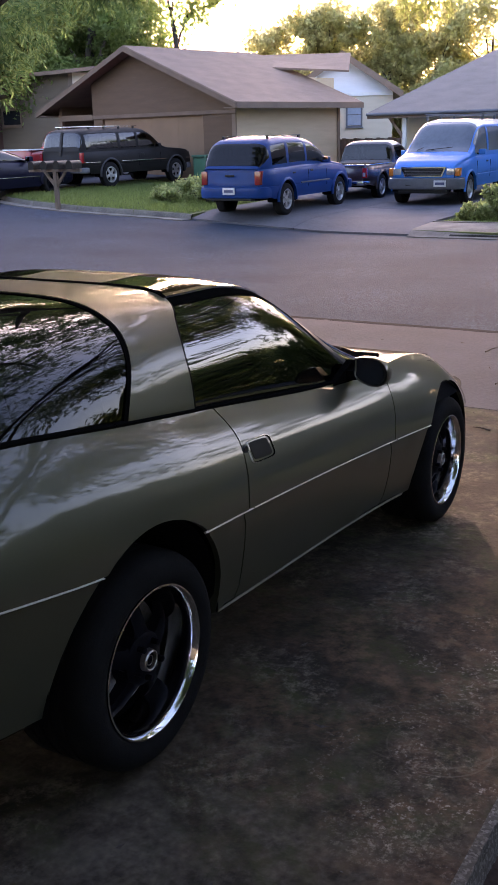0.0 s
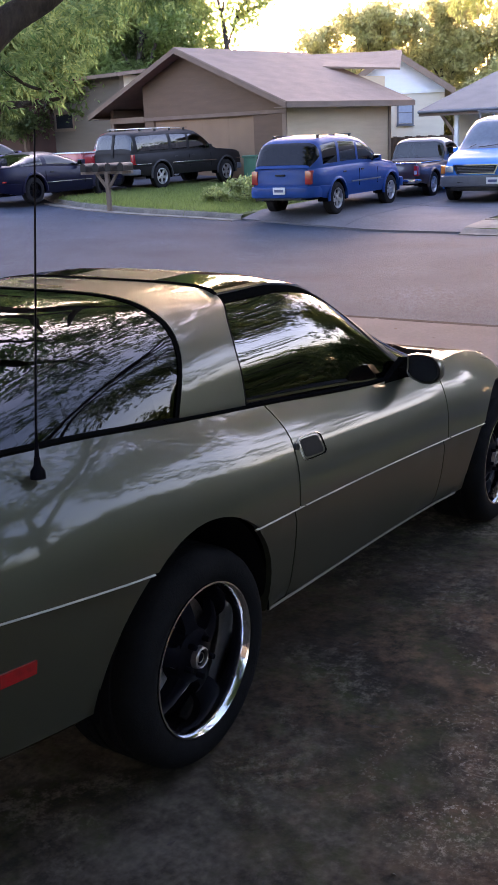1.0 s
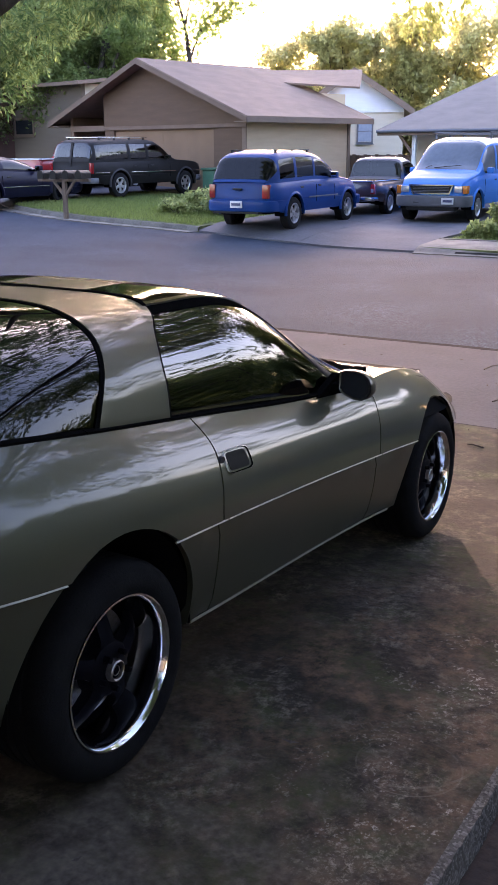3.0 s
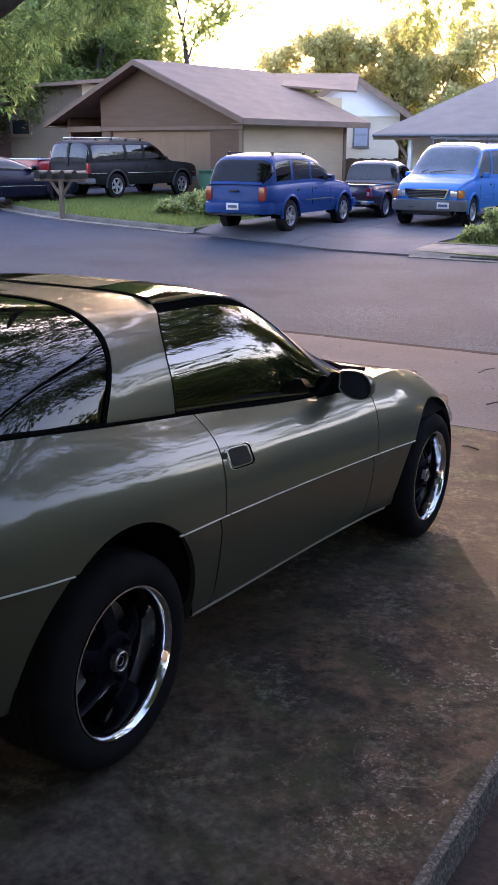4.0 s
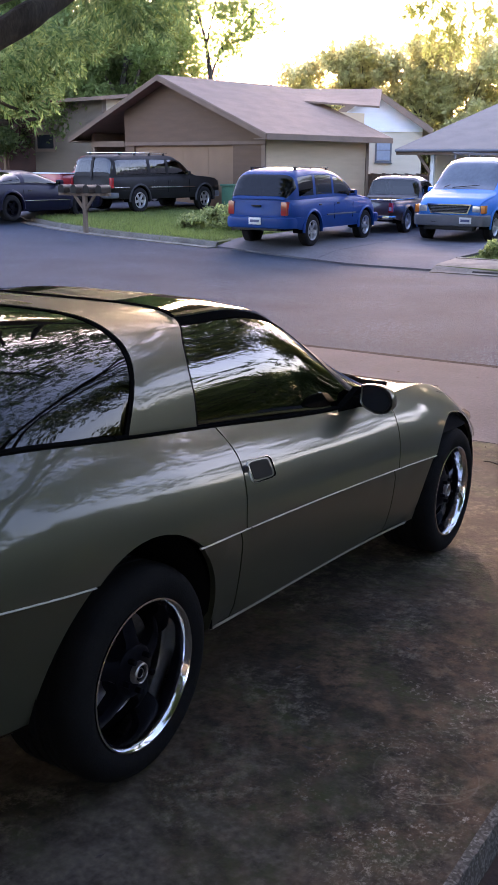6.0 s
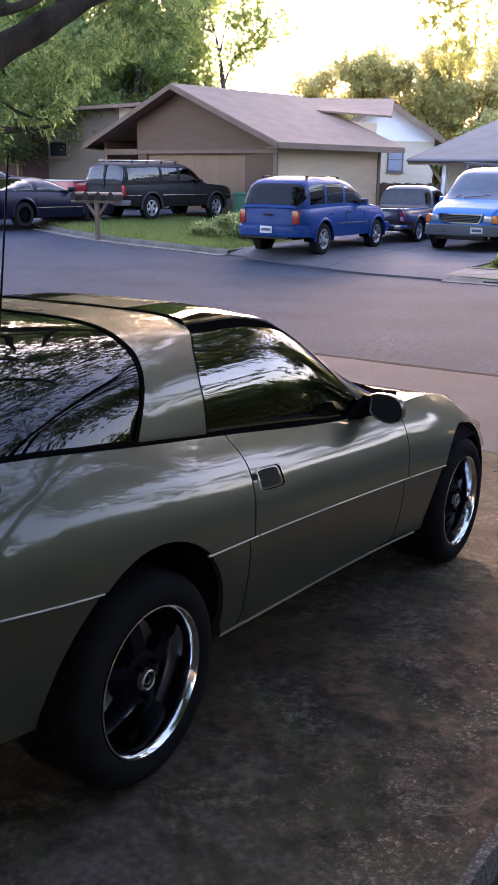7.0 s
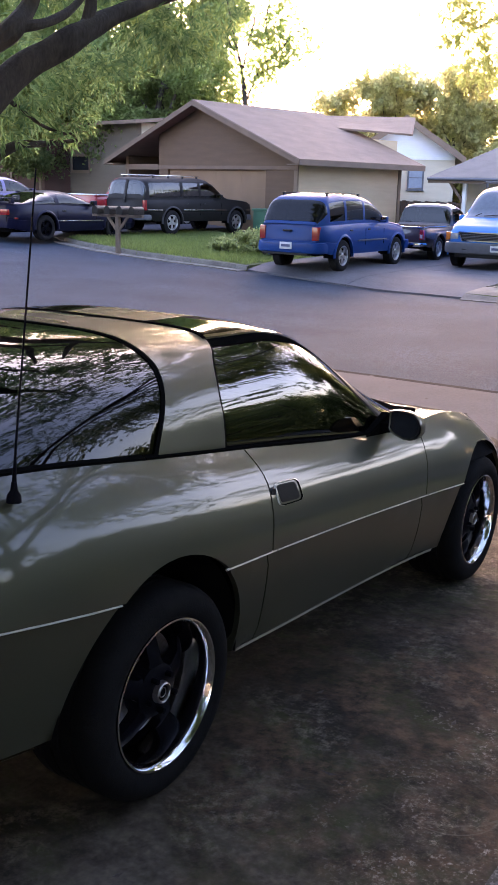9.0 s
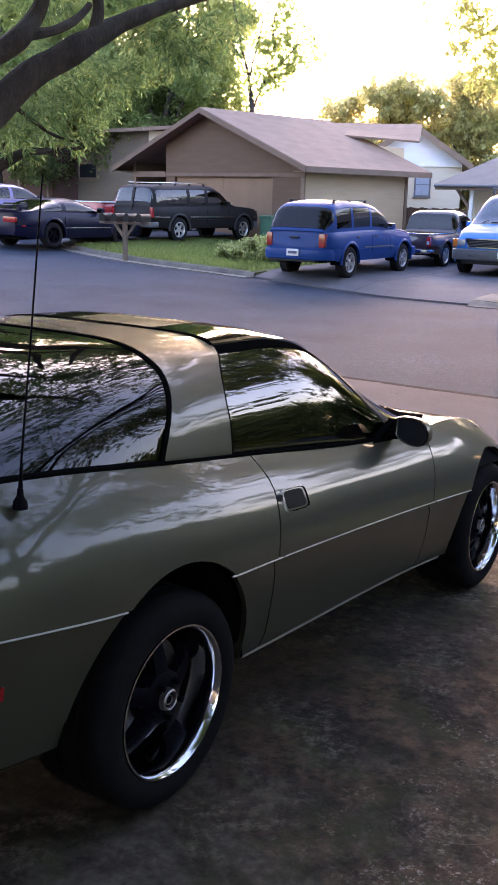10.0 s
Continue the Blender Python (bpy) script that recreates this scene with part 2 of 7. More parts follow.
CONCRETE = stained_concrete("stained_concrete")
def gritty(m, pale, dark, size):
    """Adds single stones: pale and dark chips of the given count to the metre."""
    nt = m.node_tree
    b = nt.nodes["Principled BSDF"]
    base = b.inputs["Base Color"].links[0].from_socket
    tc = next(n for n in nt.nodes if n.type == "TEX_COORD")
    vo, worn, mr = nt.nodes.new("ShaderNodeTexVoronoi"), nt.nodes.new("ShaderNodeTexNoise"), nt.nodes.new("ShaderNodeMapRange")
    vo.inputs["Scale"].default_value = size
    worn.inputs["Scale"].default_value, worn.inputs["Detail"].default_value = 0.7, 4.0
    mr.inputs[1].default_value, mr.inputs[2].default_value, mr.inputs[4].default_value = 0.35, 0.7, 0.7
    nt.links.new(tc.outputs["Object"], vo.inputs["Vector"])
    nt.links.new(tc.outputs["Object"], worn.inputs["Vector"])
    nt.links.new(worn.outputs["Fac"], mr.inputs[0])
    sep, ramp, mix = nt.nodes.new("ShaderNodeSeparateColor"), nt.nodes.new("ShaderNodeValToRGB"), nt.nodes.new("ShaderNodeMix")
    nt.links.new(vo.outputs["Color"], sep.inputs[0])
    nt.links.new(sep.outputs[0], ramp.inputs[0])
    ramp.color_ramp.elements[0].color, ramp.color_ramp.elements[1].color = (*dark, 1), (*pale, 1)
    ramp.color_ramp.elements[0].position, ramp.color_ramp.elements[1].position = 0.45, 0.95
    mix.data_type = "RGBA"
    nt.links.new(mr.outputs[0], mix.inputs[0])
    nt.links.new(base, mix.inputs[6])
    nt.links.new(ramp.outputs[0], mix.inputs[7])
    nt.links.new(mix.outputs[2], b.inputs["Base Color"])


EDGE_CONCRETE = mat("pebbly_concrete", (0.13, 0.116, 0.10), 0.9, 0, (0.04, 0.035, 0.03), 5, 60, 0.6, 0, 0.5, (1, 1, 1), 0.0, 0.15)
gritty(EDGE_CONCRETE, (0.26, 0.24, 0.22), (0.06, 0.052, 0.046), 130)
FAR_CONCRETE = mat("grey_driveway_concrete", (0.135, 0.135, 0.15), 0.9, 0, (0.085, 0.085, 0.095), 0.8, 20, 0.4, 0, 0.5, (1, 1, 1), 0.0, 0.15)
# near black, for strips that stand in for dark gaps
STRIP_BLACK = mat("black_shade_strip", (0.010, 0.010, 0.011), 0.9, 0, (0.02, 0.02, 0.02), 8, 60, 0.4, 0, 0.5, (1, 1, 1), 0.0, 0.05)
OLD_CONCRETE = mat("plain_concrete", (0.068, 0.070, 0.086), 0.88, 0, (0.045, 0.046, 0.055), 1.2, 30, 0.5, 0, 0.3, (1, 1, 1), 0.0, 0.2)
KERB_WORN = mat("stained_kerb_concrete", (0.20, 0.182, 0.16), 0.88, 0, (0.09, 0.082, 0.072), 2.2, 30, 0.5)
ASPHALT = mat("worn_asphalt", (0.028, 0.045, 0.070), 0.85, 0, (0.017, 0.026, 0.041), 0.5, 55, 1.0, 0, 0.35, (1, 1, 1), 0.0, 0.12)


gritty(ASPHALT, (0.068, 0.112, 0.168), (0.021, 0.029, 0.042), 60)
SOIL = mat("dry_soil", (0.075, 0.042, 0.029), 0.95, 0, (0.03, 0.017, 0.013), 3, 40, 0.8)
GRASSY = mat("lawn_soil", (0.11, 0.14, 0.04), 0.95, 0, (0.075, 0.085, 0.03), 1.2, 30, 0.6)
GRASS = leaf_mat("grass_blade", (0.17, 0.215, 0.07), (0.09, 0.125, 0.04), 0.45)
BARK = mat("grey_brown_bark", (0.075, 0.058, 0.048), 0.95, 0, (0.03, 0.024, 0.02), 9, 60, 0.9, 0, 0.5, (1, 1, 0.3))
LEAF_NEAR = leaf_mat("ash_leaf", (0.135, 0.185, 0.09), (0.05, 0.095, 0.045), 0.75)
LEAF_FAR = leaf_mat("oak_leaf", (0.115, 0.14, 0.055), (0.05, 0.075, 0.028), 0.65)
# pale gold tone: haze and backlight put into the leaf colour
LEAF_HAZE = leaf_mat("painted_haze_leaf", (0.37, 0.35, 0.20), (0.22, 0.22, 0.115), 0.8)
# yellow-green leaf made pale to look sunlit
LEAF_LIT = leaf_mat("yellow_green_leaf_painted_lit", (0.36, 0.38, 0.18), (0.2, 0.23, 0.09), 0.7)
LEAF_MID = leaf_mat("mid_green_leaf", (0.195, 0.24, 0.105), (0.10, 0.14, 0.055), 0.8)
BUSH = leaf_mat("bush_leaf", (0.27, 0.30, 0.13), (0.13, 0.16, 0.06), 0.5)
TAN_SIDING = mat("tan_siding", (0.56, 0.41, 0.27), 0.85, 0, (0.48, 0.35, 0.23), 1.2, 25, 0.3, 0, 0.4, (1, 1, 6))
BROWN_SIDING = mat("brown_siding", (0.133, 0.076, 0.045), 0.85, 0, (0.104, 0.059, 0.035), 1.2, 25, 0.3, 0, 0.4, (1, 1, 6))
GARAGE_TAN = mat("tan_garage_paint", (0.232, 0.137, 0.078), 0.8, 0, (0.2, 0.118, 0.068), 1.5, 30, 0.2)
DARK_TRIM = mat("dark_brown_trim", (0.17, 0.105, 0.07), 0.75, 0, (0.13, 0.08, 0.055), 2, 30, 0.2)
BROWN_TRIM = mat("brown_trim_paint", (0.21, 0.137, 0.094), 0.7, 0, (0.161, 0.105, 0.072), 2, 30, 0.2)
SHINGLE = mat("brown_grey_shingle", (0.23, 0.152, 0.111), 0.9, 0, (0.164, 0.108, 0.078), 1.5, 30, 0.7, 0, 0.4, (1, 1, 4))
GREY_SHINGLE = mat("grey_shingle", (0.25, 0.20, 0.168), 0.9, 0, (0.19, 0.152, 0.128), 1.5, 30, 0.7, 0, 0.4, (1, 1, 4))
WHITE_SIDING = mat("white_siding", (0.74, 0.75, 0.78), 0.75, 0, (0.64, 0.65, 0.68), 1.0, 22, 0.2, 0, 0.3, (1, 1, 6))
GREY_BEIGE = mat("grey_beige_siding", (0.143, 0.108, 0.081), 0.85, 0, (0.118, 0.089, 0.067), 1.0, 22, 0.2, 0, 0.3, (1, 1, 6))
CREAM = mat("cream_siding", (0.62, 0.54, 0.42), 0.8, 0, (0.54, 0.47, 0.36), 1.0, 22, 0.2, 0, 0.3, (1, 1, 6))
WHITE_TRIM = mat("white_trim", (0.78, 0.78, 0.76), 0.6, 0, (0.68, 0.68, 0.66), 3, 30, 0.1)
DARK_PANE = mat("dark_window_pane", (0.02, 0.022, 0.026), 0.06, 0, (0.015, 0.016, 0.02), 2, 10, 0, 0, 0.5, (1, 1, 1), 0.0, 0.28)
BLUE_PANE = mat("curtained_window_pane", (0.32, 0.38, 0.46), 0.15, 0, (0.26, 0.31, 0.38), 2, 10)
FENCE_WOOD = mat("weathered_fence_wood", (0.17, 0.12, 0.09), 0.9, 0, (0.11, 0.08, 0.06), 3, 30, 0.5, 0, 0.5, (6, 6, 0.6), 0.25)
BRICK_RED = mat("red_brown_wall", (0.084, 0.037, 0.028), 0.9, 0, (0.06, 0.029, 0.021), 1.5, 25, 0.4)
GREEN_BIN = mat("green_bin_plastic", (0.03, 0.13, 0.075), 0.5, 0, (0.025, 0.10, 0.06), 5, 60)
BLUE_SUV = paint_mat("blue_car_paint", (0.004, 0.050, 0.21), 0.0, 0.45)
BLUE_SUV.node_tree.nodes["Principled BSDF"].inputs["Coat Weight"].default_value = 0.15
BLUE_SUV.node_tree.nodes["Principled BSDF"].inputs["Specular IOR Level"].default_value = 0.12
BLUE_VAN = paint_mat("bright_blue_van_paint", (0.006, 0.19, 0.62), 0.0, 0.45)
BLUE_VAN.node_tree.nodes["Principled BSDF"].inputs["Coat Weight"].default_value = 0.15
BLUE_VAN.node_tree.nodes["Principled BSDF"].inputs["Specular IOR Level"].default_value = 0.25
# black across the street, its tone raised for the haze in between
BLACK_PAINT = mat("black_car_paint_in_haze", (0.014, 0.0125, 0.013), 0.5, 0, (0.010, 0.009, 0.009), 3, 200, 0, 0.0, 0.5, (1, 1, 1), 0.0, 0.18)
NAVY_PAINT = mat("dark_navy_car_paint", (0.008, 0.008, 0.026), 0.3, 0, (0.006, 0.006, 0.02), 3, 200, 0, 0.0, 0.5, (1, 1, 1), 0.0, 0.2)
PURPLE_PAINT = paint_mat("plum_car_paint", (0.10, 0.075, 0.2), 0.4, 0.3)
RED_PAINT = paint_mat("red_truck_paint", (0.42, 0.03, 0.03), 0.0, 0.3)
WHITE_PAINT = paint_mat("white_roof_paint", (0.78, 0.79, 0.8), 0.0, 0.4)
MAROON_PAINT = paint_mat("dark_maroon_truck_paint", (0.045, 0.022, 0.022), 0.0, 0.35)
# pewter of the handle flap with the recess's shade put into the colour
HANDLE_SHADED = mat("shaded_pewter_handle", (0.016, 0.016, 0.014), 0.6, 0, (0.012, 0.012, 0.011), 20, 200, 0, 0, 0.5, (1, 1, 1), 0.0, 0.06)
CARGO_TINT = glass_mat("dark_cargo_glass", (0.02, 0.022, 0.025), 1.45)
SMOKED = glass_mat("smoked_glass", (0.12, 0.13, 0.14), 1.6)
SKY_PANE = glass_mat("smoked_glass_with_bluish_coat", (0.10, 0.12, 0.15), 1.9)
GREY_PANE = mat("grey_windscreen", (0.12, 0.145, 0.175), 0.08, 0, (0.09, 0.11, 0.135), 2, 10)
FLARE_GREY = mat("dark_grey_flare", (0.028, 0.027, 0.029), 0.7, 0, None, 8, 80)
BUMPER_GREY = mat("grey_bumper", (0.12, 0.125, 0.14), 0.5, 0, None, 8, 80)
PLATE = mat("plate_white", (0.7, 0.72, 0.74), 0.4, 0, None, 20, 60)
PLATE_BAR = mat("plate_ink", (0.08, 0.1, 0.2), 0.5)
ALLOY = mat("silver_alloy", (0.62, 0.62, 0.63), 0.3, 0.9, (0.45, 0.45, 0.46), 12, 90)


# ---- mesh helpers ----
def part(name, bm, material, parent=None, label="", smooth=False):
    """Links a bmesh as one mesh object under a thing or a part."""
    me = bpy.data.meshes.new(name)
    bmesh.ops.recalc_face_normals(bm, faces=bm.faces)
    if smooth:
        for f in bm.faces:
            f.smooth = True
    bm.to_mesh(me)
    bm.free()
    if smooth:
        me.set_sharp_from_angle(angle=radians(38))
    me.materials.append(material)
    ob = new(name, me)
    ob.parent = parent
    if label:
        tagged(ob, label)
    return ob


def raw(name, verts, faces, material, parent=None, label=""):
    me = bpy.data.meshes.new(name)
    me.from_pydata(verts, [], faces)
    me.materials.append(material)
    ob = new(name, me)
    ob.parent = parent
    if label:
        tagged(ob, label)
    return ob


def thing(name, m, label, category, group=""):
    ob = new(name)
    ob.empty_display_size = 0.1
    ob.matrix_world = m
    return tagged(ob, label, category, group)


def box(bm, x0, x1, y0, y1, z0, z1, bevel=0.0, m=None):
    r = bmesh.ops.create_cube(bm, size=1.0, matrix=(m or Matrix()) @ Matrix.LocRotScale(((x0 + x1) / 2, (y0 + y1) / 2, (z0 + z1) / 2), None, (abs(x1 - x0), abs(y1 - y0), abs(z1 - z0))))
    if bevel:
        es = list({e for v in r["verts"] for e in v.link_edges})
        bmesh.ops.bevel(bm, geom=es, offset=bevel, segments=2, affect="EDGES", profile=0.7)
    return bm


def boxes(*dims, bevel=0.0, m=None):
    bm = bmesh.new()
    for d in dims:
        box(bm, *d, bevel=bevel, m=m)
    return bm


def lathe(profile, axis="y", steps=48, arc=(0, 360), close=True):
    """Turns (radius, along) pairs round the y axis."""
    bm = bmesh.new()
    full = arc[1] - arc[0] >= 360
    rings = []
    for i in range(steps if full else steps + 1):
        a = radians(arc[0] + (arc[1] - arc[0]) * i / steps)
        rings.append([bm.verts.new((r * math.cos(a), y, r * math.sin(a))) for r, y in profile])
    n = len(rings)
    for i in range(n if full else n - 1):
        a, b = rings[i], rings[(i + 1) % n]
        for j in range(len(profile) - 1):
            bm.faces.new((a[j], a[j + 1], b[j + 1], b[j]))
    bmesh.ops.remove_doubles(bm, verts=bm.verts, dist=1e-5)
    return bm


def tube(points, radii, sides=8):
    """A tapering round limb through points."""
    bm = bmesh.new()
    rings = []
    pts = [Vector(p) for p in points]
    for i, p in enumerate(pts):
        d = (pts[min(i + 1, len(pts) - 1)] - pts[max(i - 1, 0)]).normalized()
        u = d.orthogonal().normalized() if i == 0 else (u - d * u.dot(d)).normalized()
        v = d.cross(u)
        rings.append([bm.verts.new(p + (u * math.cos(2 * math.pi * k / sides) + v * math.sin(2 * math.pi * k / sides)) * radii[i]) for k in range(sides)])
    for a, b in zip(rings, rings[1:]):
        for k in range(sides):
            bm.faces.new((a[k], a[(k + 1) % sides], b[(k + 1) % sides], b[k]))
    bm.faces.new(rings[0])
    bm.faces.new(rings[-1])
    return bm


def sheet(f, us, vs, skirt=None):
    """A grid of points f(u, v), with a turned-in edge along skirt (a vector) for thickness."""
    bm = bmesh.new()
    g = [[bm.verts.new(f(u, v)) for v in vs] for u in us]
    for i in range(len(us) - 1):
        for j in range(len(vs) - 1):
            bm.faces.new((g[i][j], g[i + 1][j], g[i + 1][j + 1], g[i][j + 1]))
    bmesh.ops.remove_doubles(bm, verts=bm.verts, dist=2e-4)
    bmesh.ops.dissolve_degenerate(bm, edges=bm.edges, dist=1e-5)
    if skirt:
        es = [e for e in bm.edges if e.is_boundary]
        r = bmesh.ops.extrude_edge_only(bm, edges=es)
        bmesh.ops.translate(bm, vec=skirt, verts=[v for v in r["geom"] if isinstance(v, bmesh.types.BMVert)])
    return bm


def mirrored(bm, centre):
    """A copy of bm mirrored across the plane y = centre."""
    c = bm.copy()
    for v in c.verts:
        v.co.y = 2 * centre - v.co.y
    bmesh.ops.reverse_faces(c, faces=c.faces)
    return c


def curve(*pairs):
    """A smooth function of x through (x, value) pairs."""
    xs, vs = [p[0] for p in pairs], [p[1] for p in pairs]
    sl = np.gradient(vs, xs)

    def f(x):
        x = min(max(x, xs[0]), xs[-1])
        i = min(max(int(np.searchsorted(xs, x)) - 1, 0), len(xs) - 2)
        h = xs[i + 1] - xs[i]
        t = (x - xs[i]) / h
        return float((2 * t**3 - 3 * t**2 + 1) * vs[i] + (t**3 - 2 * t**2 + t) * h * sl[i] + (3 * t**2 - 2 * t**3) * vs[i + 1] + (t**3 - t**2) * h * sl[i + 1])

    return f


def level(*pairs):
    """A smooth function of x through (x, value) pairs that never overshoots."""
    xs, vs = [p[0] for p in pairs], [p[1] for p in pairs]

    def f(x):
        i = min(max(int(np.searchsorted(xs, x)) - 1, 0), len(xs) - 2)
        t = min(max((x - xs[i]) / (xs[i + 1] - xs[i]), 0), 1)
        return vs[i] + (vs[i + 1] - vs[i]) * (t * 0.6 + 0.4 * t * t * (3 - 2 * t))

    return f


def steps(a, b, n):
    return [a + (b - a) * i / n for i in range(n + 1)]


# ---- the lie of the land ----
KERB_X = curve((-60, 17.45), (4.5, 17.45), (9, 17.8), (12, 18.05), (15.5, 17.95), (18.2, 18.7), (21, 20.8), (40, 36.0), (80, 66.0))
STREET_X = 8.35


def street_z(y):
    return -0.34 + 0.05 * min(max(y - 8, 0), 30)


def drive_z(x):
    return max(-0.0629 * max(x, -6), -0.34)


def yard_z(x, y):
    """Beyond the far kerb."""
    return street_z(y) + 0.12 + 0.01 * min(max(x - KERB_X(y), 0), 20)


def ground_sheet():
    ys = sorted([-600, -300, -150, -80, -40, -25, -15, -10, -6, -4, -3, -2, -1.5, -1.02, -0.98] + steps(0, 44, 44) + [5.85, 5.9, 11.6, 11.65, 18.25, 18.3, 24.95] + [55, 70, 100, 160, 300, 600])
    verts, faces = [], []
    for y in ys:
        k = KERB_X(y)
        xs = [-600, -200, -80, -40, -20, -12, -8, -6] + steps(-5, 8, 26) + [STREET_X + 0.01] + [STREET_X + (k - STREET_X) * t for t in (0.02, 0.5)] + [k + d for d in (-0.008, 0.05, 1, 2, 4, 6, 9, 12, 16, 20, 30, 60, 120, 300, 700)]
        for x in xs:
            if x <= STREET_X:
                z = drive_z(x) - (0.11 if y > -0.9 else 0.17) + max(street_z(y) + 0.34, 0) * min(max(x / 8, 0), 1) + (0.02 * noise.noise((x * 1.3, y * 1.3, 0)) if y < -1 else 0)
            elif x < k:
                z = street_z(y) - 0.08
            else:
                z = yard_z(x, y) - 0.015 + 0.02 * noise.noise((x * 0.7, y * 0.7, 3)) - (0.16 if x < k + 12 and (5.88 < y < 11.62 or 18.28 < y < 24.97) else 0)
            verts.append((x, y, z))
    n = len(xs)
    for i in range(len(ys) - 1):
        for j in range(n - 1):
            a = i * n + j
            faces.append((a, a + 1, a + n + 1, a + n))
    return raw("ground", verts, faces, GRASSY)


tagged(ground_sheet(), "worn grass and soil ground of the yards", "ground", kind="structure")
road = sheet(lambda y, t: (STREET_X + (KERB_X(y) - STREET_X) * t, y, street_z(y) + 0.05 * (1 - (2 * t - 1) ** 2) - 0.02), [-80, -40, -20, -10] + steps(-5, 45, 50) + [60, 80], steps(0, 1, 12), (0, 0, -0.05))
tagged(part("road", road, ASPHALT, None, "", True), "worn grey asphalt residential street", "road", kind="structure")

soil = sheet(lambda x, y: (x, y, drive_z(x) - 0.085 + 0.02 * noise.noise((x * 2.3, y * 2.3, 5)) + 0.02 * noise.noise((x * 7, y * 7, 6))), steps(-6, 5.2, 60), steps(-4.5, -0.90, 26), (0, 0, -0.1))
tagged(part("soil_bed", soil, SOIL, None, "", True), "bare dark soil beside the driveway edge", "soil", kind="structure")

# near driveway: concrete slabs with a joint between them, a raised broken edge on one side
driveway = tagged(new("driveway"), "stained concrete driveway sloping down to the street", "driveway", kind="structure")
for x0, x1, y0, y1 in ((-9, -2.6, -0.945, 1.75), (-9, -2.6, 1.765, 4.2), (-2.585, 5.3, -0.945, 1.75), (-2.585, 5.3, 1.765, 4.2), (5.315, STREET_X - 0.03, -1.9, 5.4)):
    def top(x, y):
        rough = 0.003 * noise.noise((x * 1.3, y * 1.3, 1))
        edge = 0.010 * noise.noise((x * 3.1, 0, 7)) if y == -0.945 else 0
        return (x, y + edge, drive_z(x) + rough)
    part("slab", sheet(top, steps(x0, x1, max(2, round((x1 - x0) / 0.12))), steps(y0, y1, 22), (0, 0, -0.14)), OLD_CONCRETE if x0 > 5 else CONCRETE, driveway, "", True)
# flush dark strip in place of the shadow line where slab meets asphalt
part("shadow_strip", sheet(lambda y, x: (x + 0.012 * noise.noise((y * 3, x, 2)), y, -0.338 + 0.002 * noise.noise((y * 9, x, 3))), steps(-4, 9, 130), (STREET_X - 0.075, STREET_X - 0.04, STREET_X + 0.03), (0, 0, -0.05)), STRIP_BLACK, driveway, "dark strip painted as the shadow line along the street", True)
def broken_edge(x, q):
    """The worn slab side: pebbles stand out of the concrete."""
    p = Vector((x * 26, q * 3.2, 4))
    out = 0.008 * abs(noise.noise(p)) + 0.003 * noise.noise(p * 2.0) + 0.010 * noise.noise((x * 3.1, 0, 7))
    round_off = 0.012 * (1 - q / 6) ** 3
    if q == 0:
        return (x, -0.932, drive_z(x) + 0.006)
    return (x, -0.966 + round_off - 0.012 * (q / 6) - out, drive_z(x) + 0.03 - 0.026 * q + (0.008 * noise.noise(p * 1.7) if 1 < q < 6 else 0))


part("worn_edge", sheet(broken_edge, steps(-2.58, 5.28, 800), range(8)), EDGE_CONCRETE, driveway, "worn pebbly slab edge", True)
far_drive = tagged(new("driveway"), "pale concrete double driveway across the street", "driveway", kind="structure")
for x0, x1 in ((0, 4.0), (4.012, 8.0), (8.012, 13.0)):
    for y0, y1 in ((5.9, 8.75), (8.762, 11.6)):
        part("slab", sheet(lambda x, y: (KERB_X(y) + x, y, street_z(y) + 0.145 * min(1, 0.15 + x / 1.0) + 0.01 * x), steps(x0, x1, 8), steps(y0, y1, 5), (0, 0, -0.08)), FAR_CONCRETE, far_drive, "", True)
left_drive = tagged(new("driveway"), "concrete driveway beside the mown lawn", "driveway", kind="structure")
for y0, y1 in ((18.3, 21.2), (21.212, 25.0)):
    part("slab", sheet(lambda x, y: (KERB_X(y) + x, y, street_z(y) + 0.145 * min(1, 0.15 + x / 1.0) + 0.01 * x), steps(0, 12, 14), steps(y0, y1, 5), (0, 0, -0.08)), FAR_CONCRETE, left_drive, "", True)


def kerb(y0, y1, label):
    k = tagged(new("kerb"), label, "kerb", kind="structure")
    n = max(1, round((y1 - y0) / 1.5))
    for i in range(n):
        a, b = y0 + (y1 - y0) * i / n + 0.006, y0 + (y1 - y0) * (i + 1) / n - 0.006
        prof = ((-0.42, -0.02), (-0.42, 0.012), (-0.03, 0.0), (0.0, 0.085), (0.02, 0.105), (0.08, 0.11), (0.08, -0.05))
        part("kerbstone", sheet(lambda y, q: (KERB_X(y) + prof[q][0], y, street_z(y) + prof[q][1]), steps(a, b, 3), range(len(prof))), KERB_WORN, k, "", True)


kerb(11.6, 18.3, "concrete kerb along the mown lawn")
kerb(-14, 3.3, "concrete kerb with gutter beside the shrub bed")
inlet_rise = level((17.26, -0.335), (17.36, -0.318), (17.52, -0.262), (17.7, -0.212), (18.72, -0.175))
apron = sheet(lambda y, x: (x, y, inlet_rise(x)), steps(3.32, 5.87, 10), (17.26, 17.36, 17.44, 17.52, 17.6, 17.7, 18.2, 18.72), (0, 0, -0.1))
box(apron, 18.73, 18.86, 2.6, 5.84, -0.42, -0.155, 0.02)
tagged(part("drain_slab", apron, KERB_WORN, None, "", True), "pale concrete slab of the kerb inlet", "slab", kind="structure")


